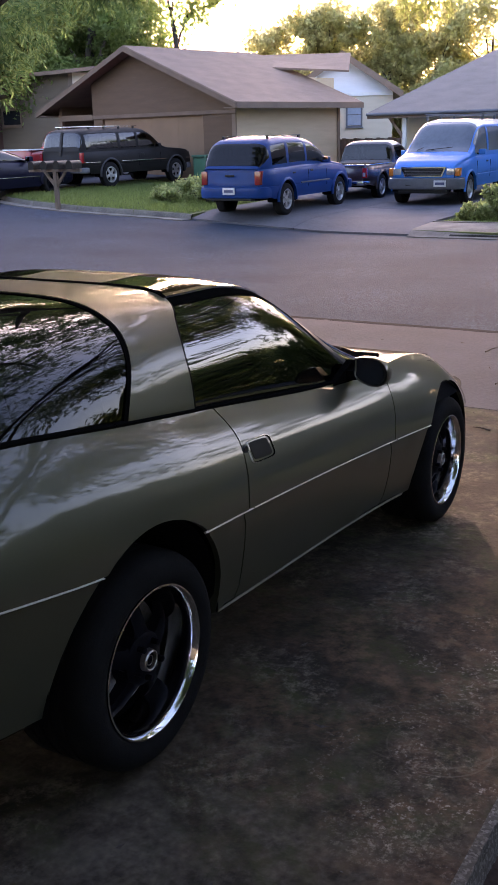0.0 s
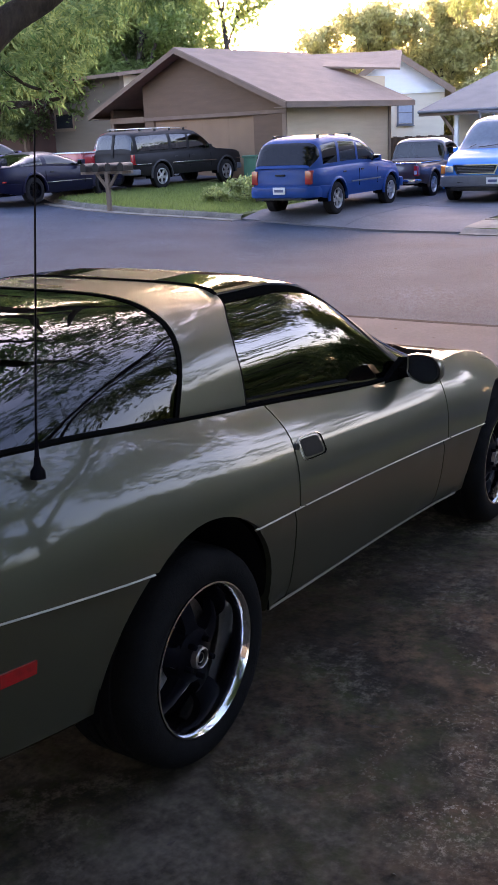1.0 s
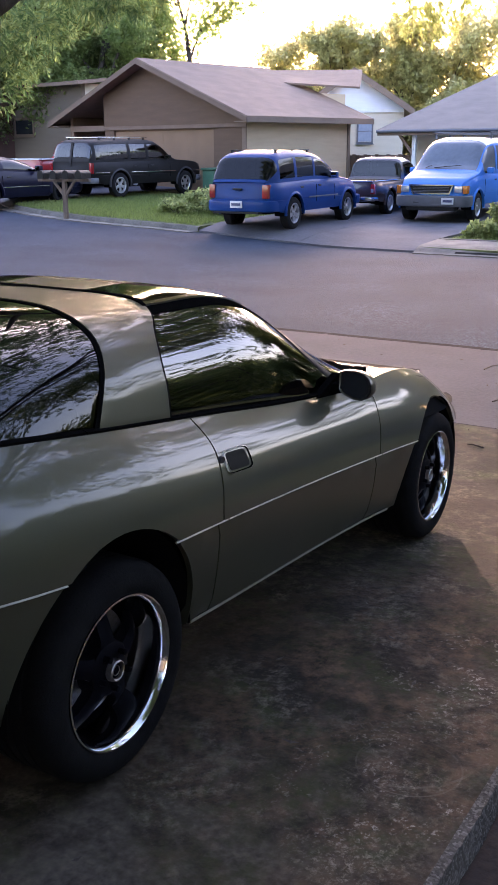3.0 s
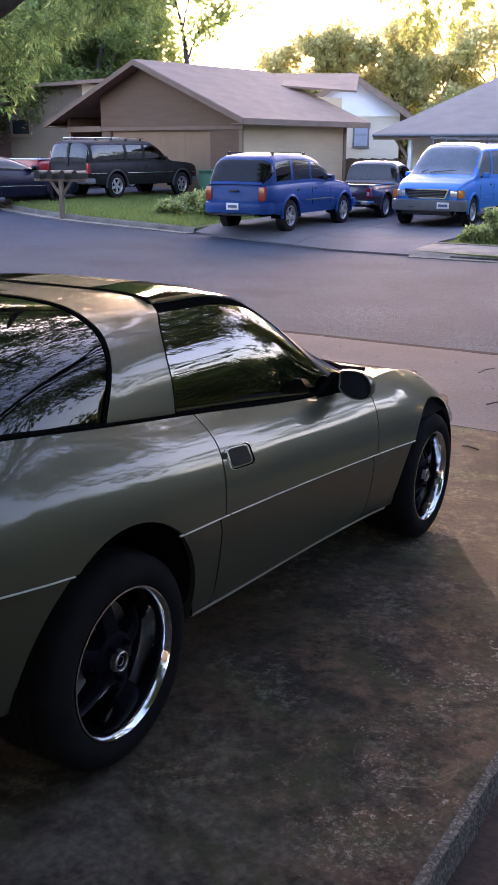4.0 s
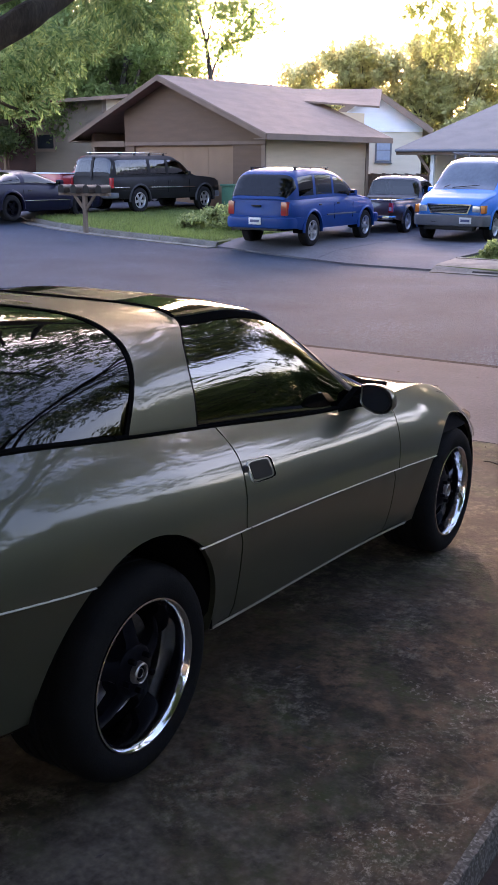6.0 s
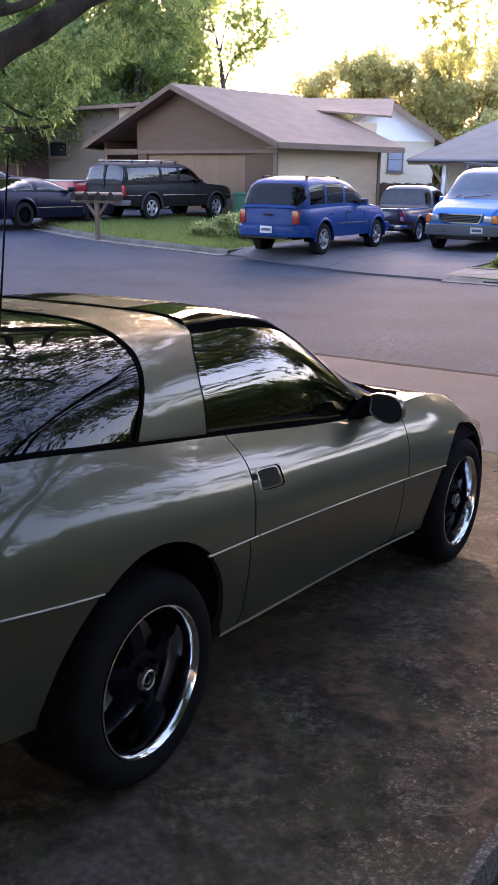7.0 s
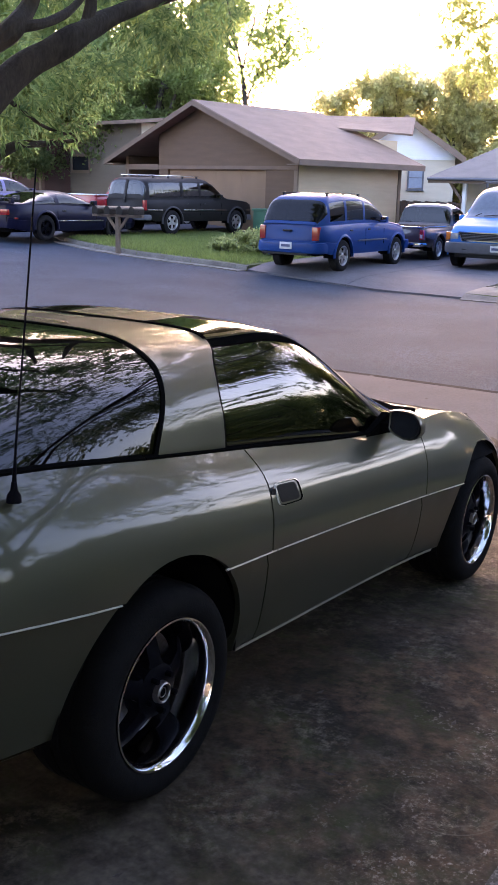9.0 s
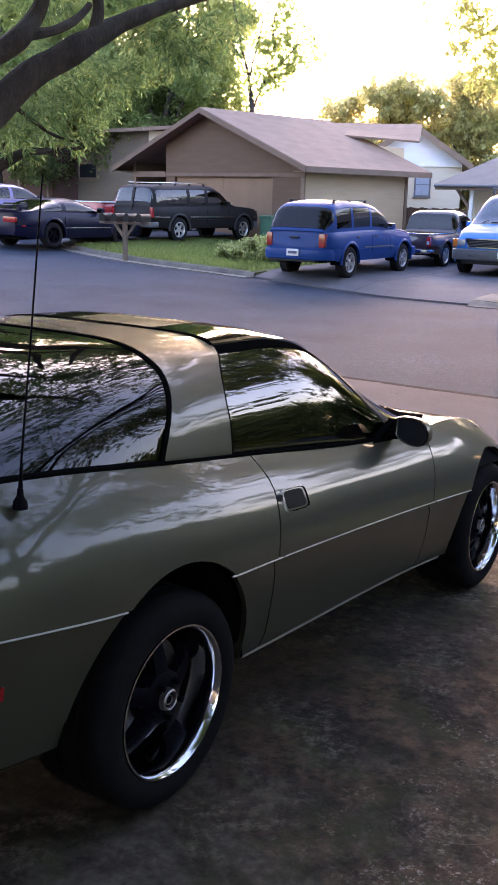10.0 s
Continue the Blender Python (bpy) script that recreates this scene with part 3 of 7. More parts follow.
# dark strip laid on the slab in place of an open slot
inlet = sheet(lambda y, x: (x + 0.02 * noise.noise((y * 2, 1, 4)), y, inlet_rise(x) + 0.004), steps(3.5, 5.0, 20), (17.36, 17.39, 17.43), (0, 0, -0.03))
tagged(part("drain_slot_strip", inlet, STRIP_BLACK, None, "", True), "flat dark strip standing for the slot of the kerb inlet slab", "drain", kind="structure")


# ---- houses across the street ----
def plank_wall(parent, length, height_at, z0, material, m, gap=None, pitch=0.2, thick=0.014):
    """Overlapping horizontal planks up a wall, each cut to the wall's outline; gap: (u0, u1, z1) left free."""
    z = z0
    while True:
        us = [u for u in steps(0, length, 120) if height_at(u) > z + pitch * 0.5]
        if len(us) < 3:
            break
        runs = [(us[0], us[-1])]
        if gap and z < gap[2] - 0.05:
            runs = [(us[0], gap[0]), (gap[1], us[-1])]
        for a, b in runs:
            if b - a > 0.1:
                bm = bmesh.new()
                c = [bm.verts.new(m @ Vector(p)) for p in ((a, 0, z), (b, 0, z), (b, 0, z + pitch), (a, 0, z + pitch), (a, -thick, z), (b, -thick, z), (b, -0.008, z + pitch), (a, -0.008, z + pitch))]
                for q in ((4, 5, 6, 7), (0, 1, 5, 4), (3, 2, 6, 7), (0, 4, 7, 3), (1, 5, 6, 2)):
                    bm.faces.new([c[i] for i in q])
                part("plank", bm, material, parent)
        z += pitch


def prism(outline, depth, m=None):
    """An outline in (u, z), given depth along v."""
    bm = bmesh.new()
    a = [bm.verts.new((u, 0, z)) for u, z in outline]
    b = [bm.verts.new((u, depth, z)) for u, z in outline]
    bm.faces.new(a)
    bm.faces.new(b[::-1])
    for i in range(len(a)):
        bm.faces.new((a[i - 1], a[i], b[i], b[i - 1]))
    if m:
        bm.transform(m)
    return bm


def window(parent, m, w, h, pane, frame_mat, bars=1, sill=True):
    """A window on a wall whose outward side is local -y: frame, panes and sill."""
    win = part("window_frame", boxes((-w / 2 - 0.08, w / 2 + 0.08, -0.06, 0.02, h, h + 0.09), (-w / 2 - 0.08, w / 2 + 0.08, -0.06, 0.02, -0.09, 0), (-w / 2 - 0.08, -w / 2, -0.06, 0.02, 0, h), (w / 2, w / 2 + 0.08, -0.06, 0.02, 0, h), m=m), frame_mat, parent)
    for i in range(bars + 1):
        z0, z1 = h * i / (bars + 1), h * (i + 1) / (bars + 1)
        part("pane", boxes((-w / 2, w / 2, -0.035, -0.01, z0 + 0.015, z1 - 0.015), m=m), pane, win)
        if i:
            part("glazing_bar", boxes((-w / 2, w / 2, -0.05, -0.005, z0 - 0.015, z0 + 0.015), m=m), frame_mat, win)
    if sill:
        part("sill", boxes((-w / 2 - 0.12, w / 2 + 0.12, -0.1, 0.01, -0.12, -0.085), m=m), frame_mat, win)
    return win


def slab_roof(pts, thick):
    """A roof plane from four corners, with thickness downwards."""
    bm = bmesh.new()
    a = [bm.verts.new(p) for p in pts]
    b = [bm.verts.new((p[0], p[1], p[2] - thick)) for p in pts]
    bm.faces.new(a)
    bm.faces.new(b[::-1])
    for i in range(len(a)):
        bm.faces.new((a[i - 1], a[i], b[i], b[i - 1]))
    return bm


# the brown gabled house: local x runs back along the ridge, local y along the gable
H1 = thing("gabled_house", pose(26.45, 15.22, 0, 0, 0, -12), "brown gabled single-storey house with tan side wall and attached garage", "house")
G1W, G1L, EAVE, APEX, BASE = 9.14, 5.42, 2.86, 4.64, 0.0
gable_z = lambda u: EAVE + (APEX - EAVE) * (1 - abs(2 * u / G1W - 1))
part("front_wall", prism([(0, BASE), (1.5, BASE), (1.5, 2.36), (6.6, 2.36), (6.6, BASE), (7.1, BASE), (7.1, gable_z(7.1) - 0.06), (G1W / 2, APEX - 0.06), (0, EAVE)], 0.18, pose(0, 0, 0, 0, 0, 90) @ Matrix.Scale(-1, 4, (0, 1, 0))), BROWN_SIDING, H1, "brown painted gable wall")
FRONT = Matrix(((0, 1, 0, 0), (1, 0, 0, 0), (0, 0, 1, 0), (0, 0, 0, 1)))
plank_wall(H1, 7.1, lambda u: gable_z(u) - 0.12, 2.5, BROWN_SIDING, FRONT)
part("header_board", boxes((-0.04, 0.0, 0, 7.1, 2.38, 2.5), bevel=0.01), DARK_TRIM, H1)
part("corner_board", boxes((-0.06, 0.0, 0.0, 0.16, BASE, 2.36)), BROWN_TRIM, H1)
part("porch_beam", boxes((-0.05, 0.12, 7.1, 9.1, 2.35, 2.55), bevel=0.01), DARK_TRIM, H1)
part("porch_back_wall", boxes((1.8, 2.0, 7.0, 9.1, BASE, 3.2)), BROWN_SIDING, H1)
part("porch_post", boxes((0.0, 0.12, 8.95, 9.07, BASE, 2.35), bevel=0.01), BROWN_TRIM, H1)
garage = part("garage_door", boxes((0.1, 0.14, 1.5, 6.6, BASE, 2.36)), GARAGE_TAN, H1, "tan sectional garage door")
for i in range(4):
    for j in range(4):
        part("panel", boxes((0.094, 0.102, 1.51 + j * 1.27, 2.775 + j * 1.27, 0.03 + i * 0.58, 0.605 + i * 0.58), bevel=0.003), GARAGE_TAN, garage)
part("side_wall", boxes((0.02, G1L, 0.0, 0.18, BASE, EAVE)), TAN_SIDING, H1, "tan side wall")
plank_wall(H1, G1L, lambda u: EAVE - 0.15, BASE, TAN_SIDING, Matrix())
part("corner_board", boxes((G1L - 0.12, G1L + 0.03, -0.05, 0.0, BASE, EAVE)), BROWN_TRIM, H1)
part("far_wall", boxes((0.02, G1L, G1W - 0.18, G1W, BASE, EAVE)), BROWN_SIDING, H1)
part("back_wall", prism([(0.19, BASE), (G1W - 0.19, BASE), (G1W - 0.19, EAVE), (G1W / 2, APEX - 0.06), (0.19, EAVE)], 0.18, Matrix.Translation((G1L - 0.2, 0, 0)) @ FRONT), BROWN_SIDING, H1)
OV, SL = 0.55, (APEX - EAVE) / (G1W / 2)
for s, nm in ((1, "roof_slope"), (-1, "roof_slope")):
    y0 = -OV if s > 0 else G1W + OV
    part(nm, slab_roof([(-0.6, y0, EAVE - OV * SL + 0.06), (G1L + 0.75, y0, EAVE - OV * SL + 0.06), (G1L + 0.75, G1W / 2, APEX + 0.06), (-0.6, G1W / 2, APEX + 0.06)], 0.1), SHINGLE, H1, "brown-grey shingle roof slope")
    part("barge_board", slab_roof([(-0.64, y0, EAVE - OV * SL + 0.03), (-0.6, y0, EAVE - OV * SL + 0.03), (-0.6, G1W / 2, APEX + 0.03), (-0.64, G1W / 2, APEX + 0.03)], 0.17), DARK_TRIM, H1)
    part("fascia", boxes((-0.6, G1L + 0.75, y0 - 0.02 * s, y0 + 0.02 * s, EAVE - OV * SL - 0.13, EAVE - OV * SL + 0.05)), BROWN_TRIM, H1)
    ym = 0.0 if s > 0 else G1W
    part("soffit", boxes((-0.6, G1L + 0.75, min(y0 + 0.02 * s, ym), max(y0 + 0.02 * s, ym), EAVE - OV * SL - 0.12, EAVE - OV * SL - 0.09)), BROWN_TRIM, H1)
in_h1 = H1.matrix_world.inverted()
part("rear_wing_roof", slab_roof([tuple(in_h1 @ Vector(p)) for p in ((32.59, 14.07, 3.83), (32.14, 17.2, 4.08), (34.31, 19.46, 4.7), (35.35, 15.24, 4.62))], 0.07), SHINGLE, H1, "brown-grey rear roof wing")
part("rear_wing_wall", boxes((8.6, 11.5, 4.8, 9.0, BASE, 3.9)), TAN_SIDING, H1)

# the white gabled house behind
H2 = thing("gabled_house", pose(42.4, 16.3, 0, 0, 0, 24), "white gabled house with cream lower wall", "house")
W2, E2, A2 = 4.6, 3.62, 5.12
part("lower_wall", boxes((0, 0.2, 0, W2, -0.1, 3.3)), CREAM, H2, "cream lower wall")
part("upper_wall", prism([(0, 3.31), (W2, 3.31), (W2, E2), (W2 / 2, A2), (0, E2)], 0.2, Matrix.Translation((-0.03, 0, 0)) @ FRONT), WHITE_SIDING, H2, "white gable wall")
part("band_board", boxes((-0.08, 0.0, 0, W2, 3.24, 3.38)), WHITE_TRIM, H2)
part("body", boxes((0.2, 9.0, 0.05, W2 - 0.05, -0.1, E2 - 0.05)), CREAM, H2)
for y0 in (-0.45, W2 + 0.45):
    zz = E2 - 0.45 * (A2 - E2) / (W2 / 2) + 0.05
    part("roof_slope", slab_roof([(-0.6, y0, zz), (9.3, y0, zz), (9.3, W2 / 2, A2 + 0.05), (-0.6, W2 / 2, A2 + 0.05)], 0.16), SHINGLE, H2, "brown shingle roof slope")
    part("barge_board", slab_roof([(-0.68, y0, zz - 0.02), (-0.6, y0, zz - 0.02), (-0.6, W2 / 2, A2 + 0.03), (-0.68, W2 / 2, A2 + 0.03)], 0.3), BROWN_TRIM, H2)
window(H2, Matrix.Translation((0.0, 1.75, 1.95)) @ FRONT, 0.6, 0.95, BLUE_PANE, BUMPER_GREY)

# the grey-roofed house behind the van
H3 = thing("hipped_house", pose(30.4, 12.4, 0, 0, 0, 0), "low white house with grey hipped shingle roof", "house")
part("front_wall", boxes((0.9, 1.1, -14.0, -0.9, -0.25, 2.15)), CREAM, H3, "cream front wall")
part("side_wall", boxes((1.1, 8.0, -1.1, -0.9, -0.25, 2.15)), CREAM, H3)
part("back_wall", boxes((7.8, 8.0, -14.0, -1.1, -0.25, 2.15)), CREAM, H3)
part("roof_front", slab_roof([(0, 0, 2.3), (0, -15, 2.3), (4.4, -12, 4.5), (4.4, -3.4, 4.5)], 0.05), GREY_SHINGLE, H3, "grey shingle roof slope")
part("roof_back", slab_roof([(8.8, 0, 2.3), (8.8, -15, 2.3), (4.4, -12, 4.5), (4.4, -3.4, 4.5)], 0.05), GREY_SHINGLE, H3)
part("roof_hip", slab_roof([(0, 0, 2.3), (4.4, -3.4, 4.5), (4.4, -3.41, 4.5), (8.8, 0, 2.3)], 0.05), GREY_SHINGLE, H3, "grey shingle hip")
part("roof_hip", slab_roof([(0, -15, 2.3), (4.4, -12, 4.5), (4.4, -12.01, 4.5), (8.8, -15, 2.3)], 0.05), GREY_SHINGLE, H3)
part("gutter", tube([(-0.06, 0, 2.24), (-0.06, -15, 2.24)], [0.05, 0.05], 10), BUMPER_GREY, H3, "grey metal gutter")
part("fascia", boxes((0.0, 0.03, -15, 0, 2.1, 2.25)), BROWN_TRIM, H3)
part("soffit", boxes((0.03, 0.9, -15, 0, 2.12, 2.14)), WHITE_TRIM, H3)
part("porch_post", boxes((0.25, 0.37, -1.3, -1.18, -0.25, 2.12), bevel=0.01), WHITE_TRIM, H3)
brace = bmesh.new()
box(brace, -0.04, 0.04, -0.05, 0.05, -0.5, 0.5, 0.01, pose(0.31, -0.95, 1.8, -38, 0, 0))
part("porch_brace", brace, BROWN_TRIM, H3)
door = part("door", boxes((0.85, 0.9, -2.6, -1.7, -0.25, 1.85), bevel=0.01), WHITE_TRIM, H3, "white front door with dark glass")
part("glass", boxes((0.835, 0.852, -2.35, -1.95, 0.9, 1.55)), DARK_PANE, door)
window(H3, Matrix.Translation((0.9, -5.2, 0.75)) @ FRONT, 1.5, 1.1, DARK_PANE, WHITE_TRIM)
window(H3, Matrix.Translation((0.9, -9.5, 0.75)) @ FRONT, 1.5, 1.1, DARK_PANE, WHITE_TRIM)

# the house at the bend, beside the sports car
H4 = thing("house", pose(31.0, 25.5, 0.4, 0, 0, -12), "pale beige house with a dark window beyond the trees", "house")
part("front_wall", boxes((0, 0.2, 0.3, 5.2, -0.3, 4.0)), GREY_BEIGE, H4, "grey-beige siding wall")
plank_wall(H4, 4.9, lambda u: 3.95, -0.2, GREY_BEIGE, Matrix.Translation((0, 0.3, 0)) @ FRONT)
part("garage_wall", boxes((-1.4, -1.2, 5.2, 13.0, -0.3, 3.0)), BRICK_RED, H4, "red-brown garage wall")
part("garage_side", boxes((-1.2, 0.0, 5.2, 5.4, -0.3, 3.0)), BRICK_RED, H4)
for i in range(3):
    part("garage_board", boxes((-1.46, -1.4, 5.4 + i * 2.4, 5.55 + i * 2.4, -0.3, 2.95)), BROWN_TRIM, H4)
part("body", boxes((0.2, 8.0, 0.35, 13.0, -0.3, 3.9)), CREAM, H4)
part("roof", slab_roof([(-0.6, -0.3, 3.95), (-0.6, 13.4, 3.95), (4.2, 13.4, 4.45), (4.2, -0.3, 4.45)], 0.14), SHINGLE, H4, "brown shingle roof")
part("roof", slab_roof([(8.6, -0.3, 3.95), (8.6, 13.4, 3.95), (4.2, 13.4, 4.45), (4.2, -0.3, 4.45)], 0.14), SHINGLE, H4)
part("garage_roof", slab_roof([(-1.9, 5.0, 3.0), (-1.9, 13.3, 3.0), (-0.0, 13.3, 3.5), (-0.0, 5.0, 3.5)], 0.12), SHINGLE, H4)
window(H4, Matrix.Translation((0.0, 4.35, 1.95)) @ FRONT, 1.25, 0.6, DARK_PANE, BROWN_TRIM, 0)

# board fence between the houses
fence = tagged(new("fence"), "weathered dark board fence between the houses", "fence")
for i in range(22):
    part("board", boxes((34.6, 34.63, 11.9 + i * 0.16, 12.05 + i * 0.16, -0.15, 1.42 + 0.02 * (i % 3)), bevel=0.004), FENCE_WOOD, fence)
for z in (0.2, 1.1):
    part("rail", boxes((34.63, 34.68, 11.8, 15.5, z, z + 0.09)), FENCE_WOOD, fence)


# ---- the pewter coupe: local x forward from the rear axle, y from the outer face of the right tyres ----
coupe = thing("sports_coupe", pose(0, 0, 0, 0, 3.6, 0), "pewter metallic two-door sports coupe parked on the driveway", "car")
YC, WB, HUB = 0.90, 2.568, 0.326
crease_z = curve((-1.22, 0.755), (-0.75, 0.727), (-0.3, 0.688), (0.5, 0.648), (1.83, 0.59), (2.3, 0.572), (3.66, 0.50))
side_y = curve((-1.22, 0.16), (-0.9, 0.05), (-0.4, -0.02), (0.1, -0.035), (0.6, -0.015), (1.2, 0.0), (1.9, -0.005), (2.4, -0.02), (2.75, 0.0), (3.1, 0.08), (3.4, 0.22), (3.66, 0.50))
belt_y = curve((-1.22, 0.34), (-0.8, 0.20), (-0.4, 0.14), (0.05, 0.12), (0.5, 0.135), (1.5, 0.13), (1.9, 0.13), (2.4, 0.15), (2.8, 0.19), (3.1, 0.26), (3.4, 0.38), (3.66, 0.62))
belt_z = curve((-1.22, 0.99), (-0.8, 1.045), (-0.4, 1.045), (0.05, 1.01), (0.5, 0.97), (1.5, 0.895), (1.9, 0.893), (2.4, 0.882), (2.75, 0.82), (3.0, 0.742), (3.2, 0.665), (3.4, 0.595), (3.66, 0.51))
sill_z = curve((-1.22, 0.40), (-0.4, 0.345), (0.3, 0.325), (0.54, 0.312), (1.85, 0.275), (2.6, 0.25), (3.2, 0.25), (3.66, 0.3))
centre_z = curve((-1.0, 1.03), (-0.6, 1.16), (-0.2, 1.265), (0.1, 1.310), (0.35, 1.335), (0.7, 1.354), (1.0, 1.361), (1.2, 1.325), (1.5, 1.172), (1.8, 1.01), (1.98, 0.925))
ARCHES = ((-0.02, 0.345, 0.41), (WB, 0.33, 0.398))


def coupe_low(x):
    z = sill_z(x) - 0.045
    for cx, cz, r in ARCHES:
        if abs(x - cx) < r:
            z = max(z, cz + math.sqrt(r * r - (x - cx) ** 2))
    return z


def coupe_side(x, z):
    c, b, s = crease_z(x), belt_z(x), sill_z(x)
    if z >= c:
        v = min((z - c) / max(b - c, 0.01), 1)
        return side_y(x) + (belt_y(x) - side_y(x)) * (0.25 * v + 0.75 * v**2.6)
    v = (c - z) / max(c - s, 0.01)
    if v <= 1:
        return side_y(x) + 0.012 + 0.055 * v**1.7
    return side_y(x) + 0.075 + 0.10 * min((s - z) / 0.09, 1)


DOOR0, DOOR1 = 0.54, 1.85
rear_cut = curve((0.22, 0.0), (0.31, 0.0), (0.5, -0.02), (0.65, -0.03), (0.77, 0.0), (0.88, 0.02), (0.97, -0.01))
front_cut = curve((0.22, 0.0), (0.4, -0.005), (0.59, -0.02), (0.7, 0.015), (0.81, 0.05), (0.9, 0.07))


def coupe_panel(x0, x1):
    """The body side between two stations, from the arch or rocker up to the beltline."""
    xs = set(steps(x0, x1, max(4, round((x1 - x0) / 0.06))))
    for cx, cz, r in ARCHES:
        for i in range(33):
            x = cx + r * 1.0001 * math.cos(math.pi * i / 32)
            if x0 < x < x1:
                xs.add(x)
    xs = sorted(xs)
    rows = [-2, -1] + [i / 7 for i in range(8)] + [1.001] + [1 + i / 12 for i in range(1, 13)]

    def f(x, q):
        c, b, s = crease_z(x), belt_z(x), sill_z(x)
        if q == -2:
            z, y = s - 0.045, coupe_side(x, s - 0.045)
        elif q == -1:
            z, y = s - 0.004, coupe_side(x, s) + 0.012
        elif q <= 1:
            z = s + (c - s) * q
            y = coupe_side(x, min(z, c - 1e-4))
        elif q < 1.01:
            z, y = c + 0.003, coupe_side(x, c + 1e-4)
        else:
            z = c + (b - c) * (q - 1)
            y = coupe_side(x, z)
        low = coupe_low(x)
        if z < low:
            z, y = low, coupe_side(x, low)
        shift = rear_cut(z) * max(0, 1 - abs(x - DOOR0) / 0.12) + front_cut(z) * max(0, 1 - abs(x - DOOR1) / 0.2)
        if shift:
            y += coupe_side(x + shift, z) - coupe_side(x, z)
        return (x + shift, y, z)

    return sheet(f, xs, rows, (0, 0.02, 0))


hood_lift = curve((-1.3, 0.03), (1.0, 0.05), (1.8, 0.05), (2.1, 0.03), (2.5, -0.012), (3.0, -0.012), (3.4, 0.008), (3.66, 0.0))


def deck(x, s):
    """Hood and tail surface between the beltline (s = 0) and the middle (s = 1)."""
    y0, z0 = belt_y(x), belt_z(x)
    lift = hood_lift(x)
    return (x, y0 + (YC - y0) * s, z0 + lift * math.sin(s * math.pi / 2) - 0.012 * math.exp(-(((s - 0.2) / 0.07) ** 2)))


def both(name, bm, material, label="", smooth=True, parent=None):
    m = mirrored(bm, YC)
    a = part(name, bm, material, parent or coupe, label, smooth)
    b = part(name, m, material, parent or coupe, label, smooth)
    return a, b


both("rear_quarter_panel", coupe_panel(-1.22, DOOR0 - 0.004), PEWTER)
doors = both("door", coupe_panel(DOOR0 + 0.004, DOOR1 - 0.004), PEWTER, "pewter coupe door")
both("front_fender", coupe_panel(DOOR1 + 0.004, 3.2), PEWTER)
both("front_bumper_side", coupe_panel(3.204, 3.66), PEWTER)
both("fender_top", sheet(lambda x, s: deck(x, s), steps(2.02, 3.5, 24), steps(0, 0.2, 6), (0, 0, -0.02)), PEWTER)
hood = part("hood", sheet(lambda x, s: deck(x, s) if s <= 1 else (x, 2 * YC - deck(x, 2 - s)[1], deck(x, 2 - s)[2]), steps(2.02, 3.5, 26), steps(0.206, 1.794, 28), (0, 0, -0.02)), PEWTER, coupe, "", True)
part("nose", sheet(lambda x, s: deck(x, s) if s <= 1 else (x, 2 * YC - deck(x, 2 - s)[1], deck(x, 2 - s)[2]), steps(3.504, 3.66, 5), steps(0, 2, 24), (0, 0, -0.02)), PEWTER, coupe, "", True)
part("nose_fascia", sheet(lambda y, z: (3.655 + 0.12 * (1 - ((y - YC) / 0.4) ** 2) * (1 - (z - 0.4) ** 2), y, z), steps(0.5, 1.3, 12), steps(0.25, 0.52, 5)), PEWTER, coupe, "", True)
part("tail_fascia", sheet(lambda y, z: (-1.215 - 0.09 * (1 - ((y - YC) / 0.75) ** 2), y, z), steps(0.17, 1.63, 14), steps(0.31, 1.0, 7)), PEWTER, coupe, "", True)
part("tail_deck", sheet(lambda x, s: deck(x, s) if s <= 1 else (x, 2 * YC - deck(x, 2 - s)[1], deck(x, 2 - s)[2]), steps(-1.22, -0.94, 5), steps(0, 2, 24), (0, 0, -0.02)), PEWTER, coupe, "", True)
part("spoiler", boxes((-1.28, -1.02, 0.25, 1.55, 1.06, 1.085), (-1.2, -1.08, 0.25, 0.33, 0.98, 1.065), (-1.2, -1.08, 1.47, 1.55, 0.98, 1.065), bevel=0.01), PEWTER, coupe, "", True)
for y0 in (0.24, 1.12):
    part("tail_light", boxes((-1.3, -1.2, y0, y0 + 0.44, 0.74, 0.88), bevel=0.02), RED_LENS, coupe, "red tail light", True)

def side_lean(round_in, w):
    """How far a cabin section has come in towards the middle at the height share w: glass that leans from the beltline on."""
    return 0.13 * w + 0.87 * round_in ** 1.25


# the roof is flatter across than the sections that carry it
roof_crown = level((-0.6, 0.016), (-0.2, 0.016), (0.15, 0.0), (0.45, -0.02), (0.8, -0.027), (1.15, -0.024), (1.45, 0.0))


# cabin: superellipse sections from the beltline to the roof's middle
def cabin(x, a):
    """a: 0 at the beltline, 90 degrees at the roof's middle."""
    s, c = math.sin(radians(a)), math.cos(radians(a))
    y0, z0, z1 = belt_y(x) + 0.006, belt_z(x) - 0.012, centre_z(x)
    w = max(s, 0) ** (2 / 3.05)
    u = side_lean(1 - max(c, 0) ** (2 / 3.05), w)
    t = min(max((a - 50) / 40, 0), 1)
    return (x, y0 + (YC - y0) * u, z0 + (z1 - z0) * w + roof_crown(x) * t * t * (3 - 2 * t))


def w_of(a):
    return max(math.sin(radians(a)), 0) ** (2 / 3.05)


def lean_shift(w):
    """The forward shift that keeps an upright edge in line on the leaning glass."""
    r = 1 - (1 - min(w, 1) ** 3.05) ** (1 / 3.05)
    return 1.72 * 0.77 * (side_lean(r, w) - r) * (1 if w < 0.8 else max(0, (1 - w) / 0.2))


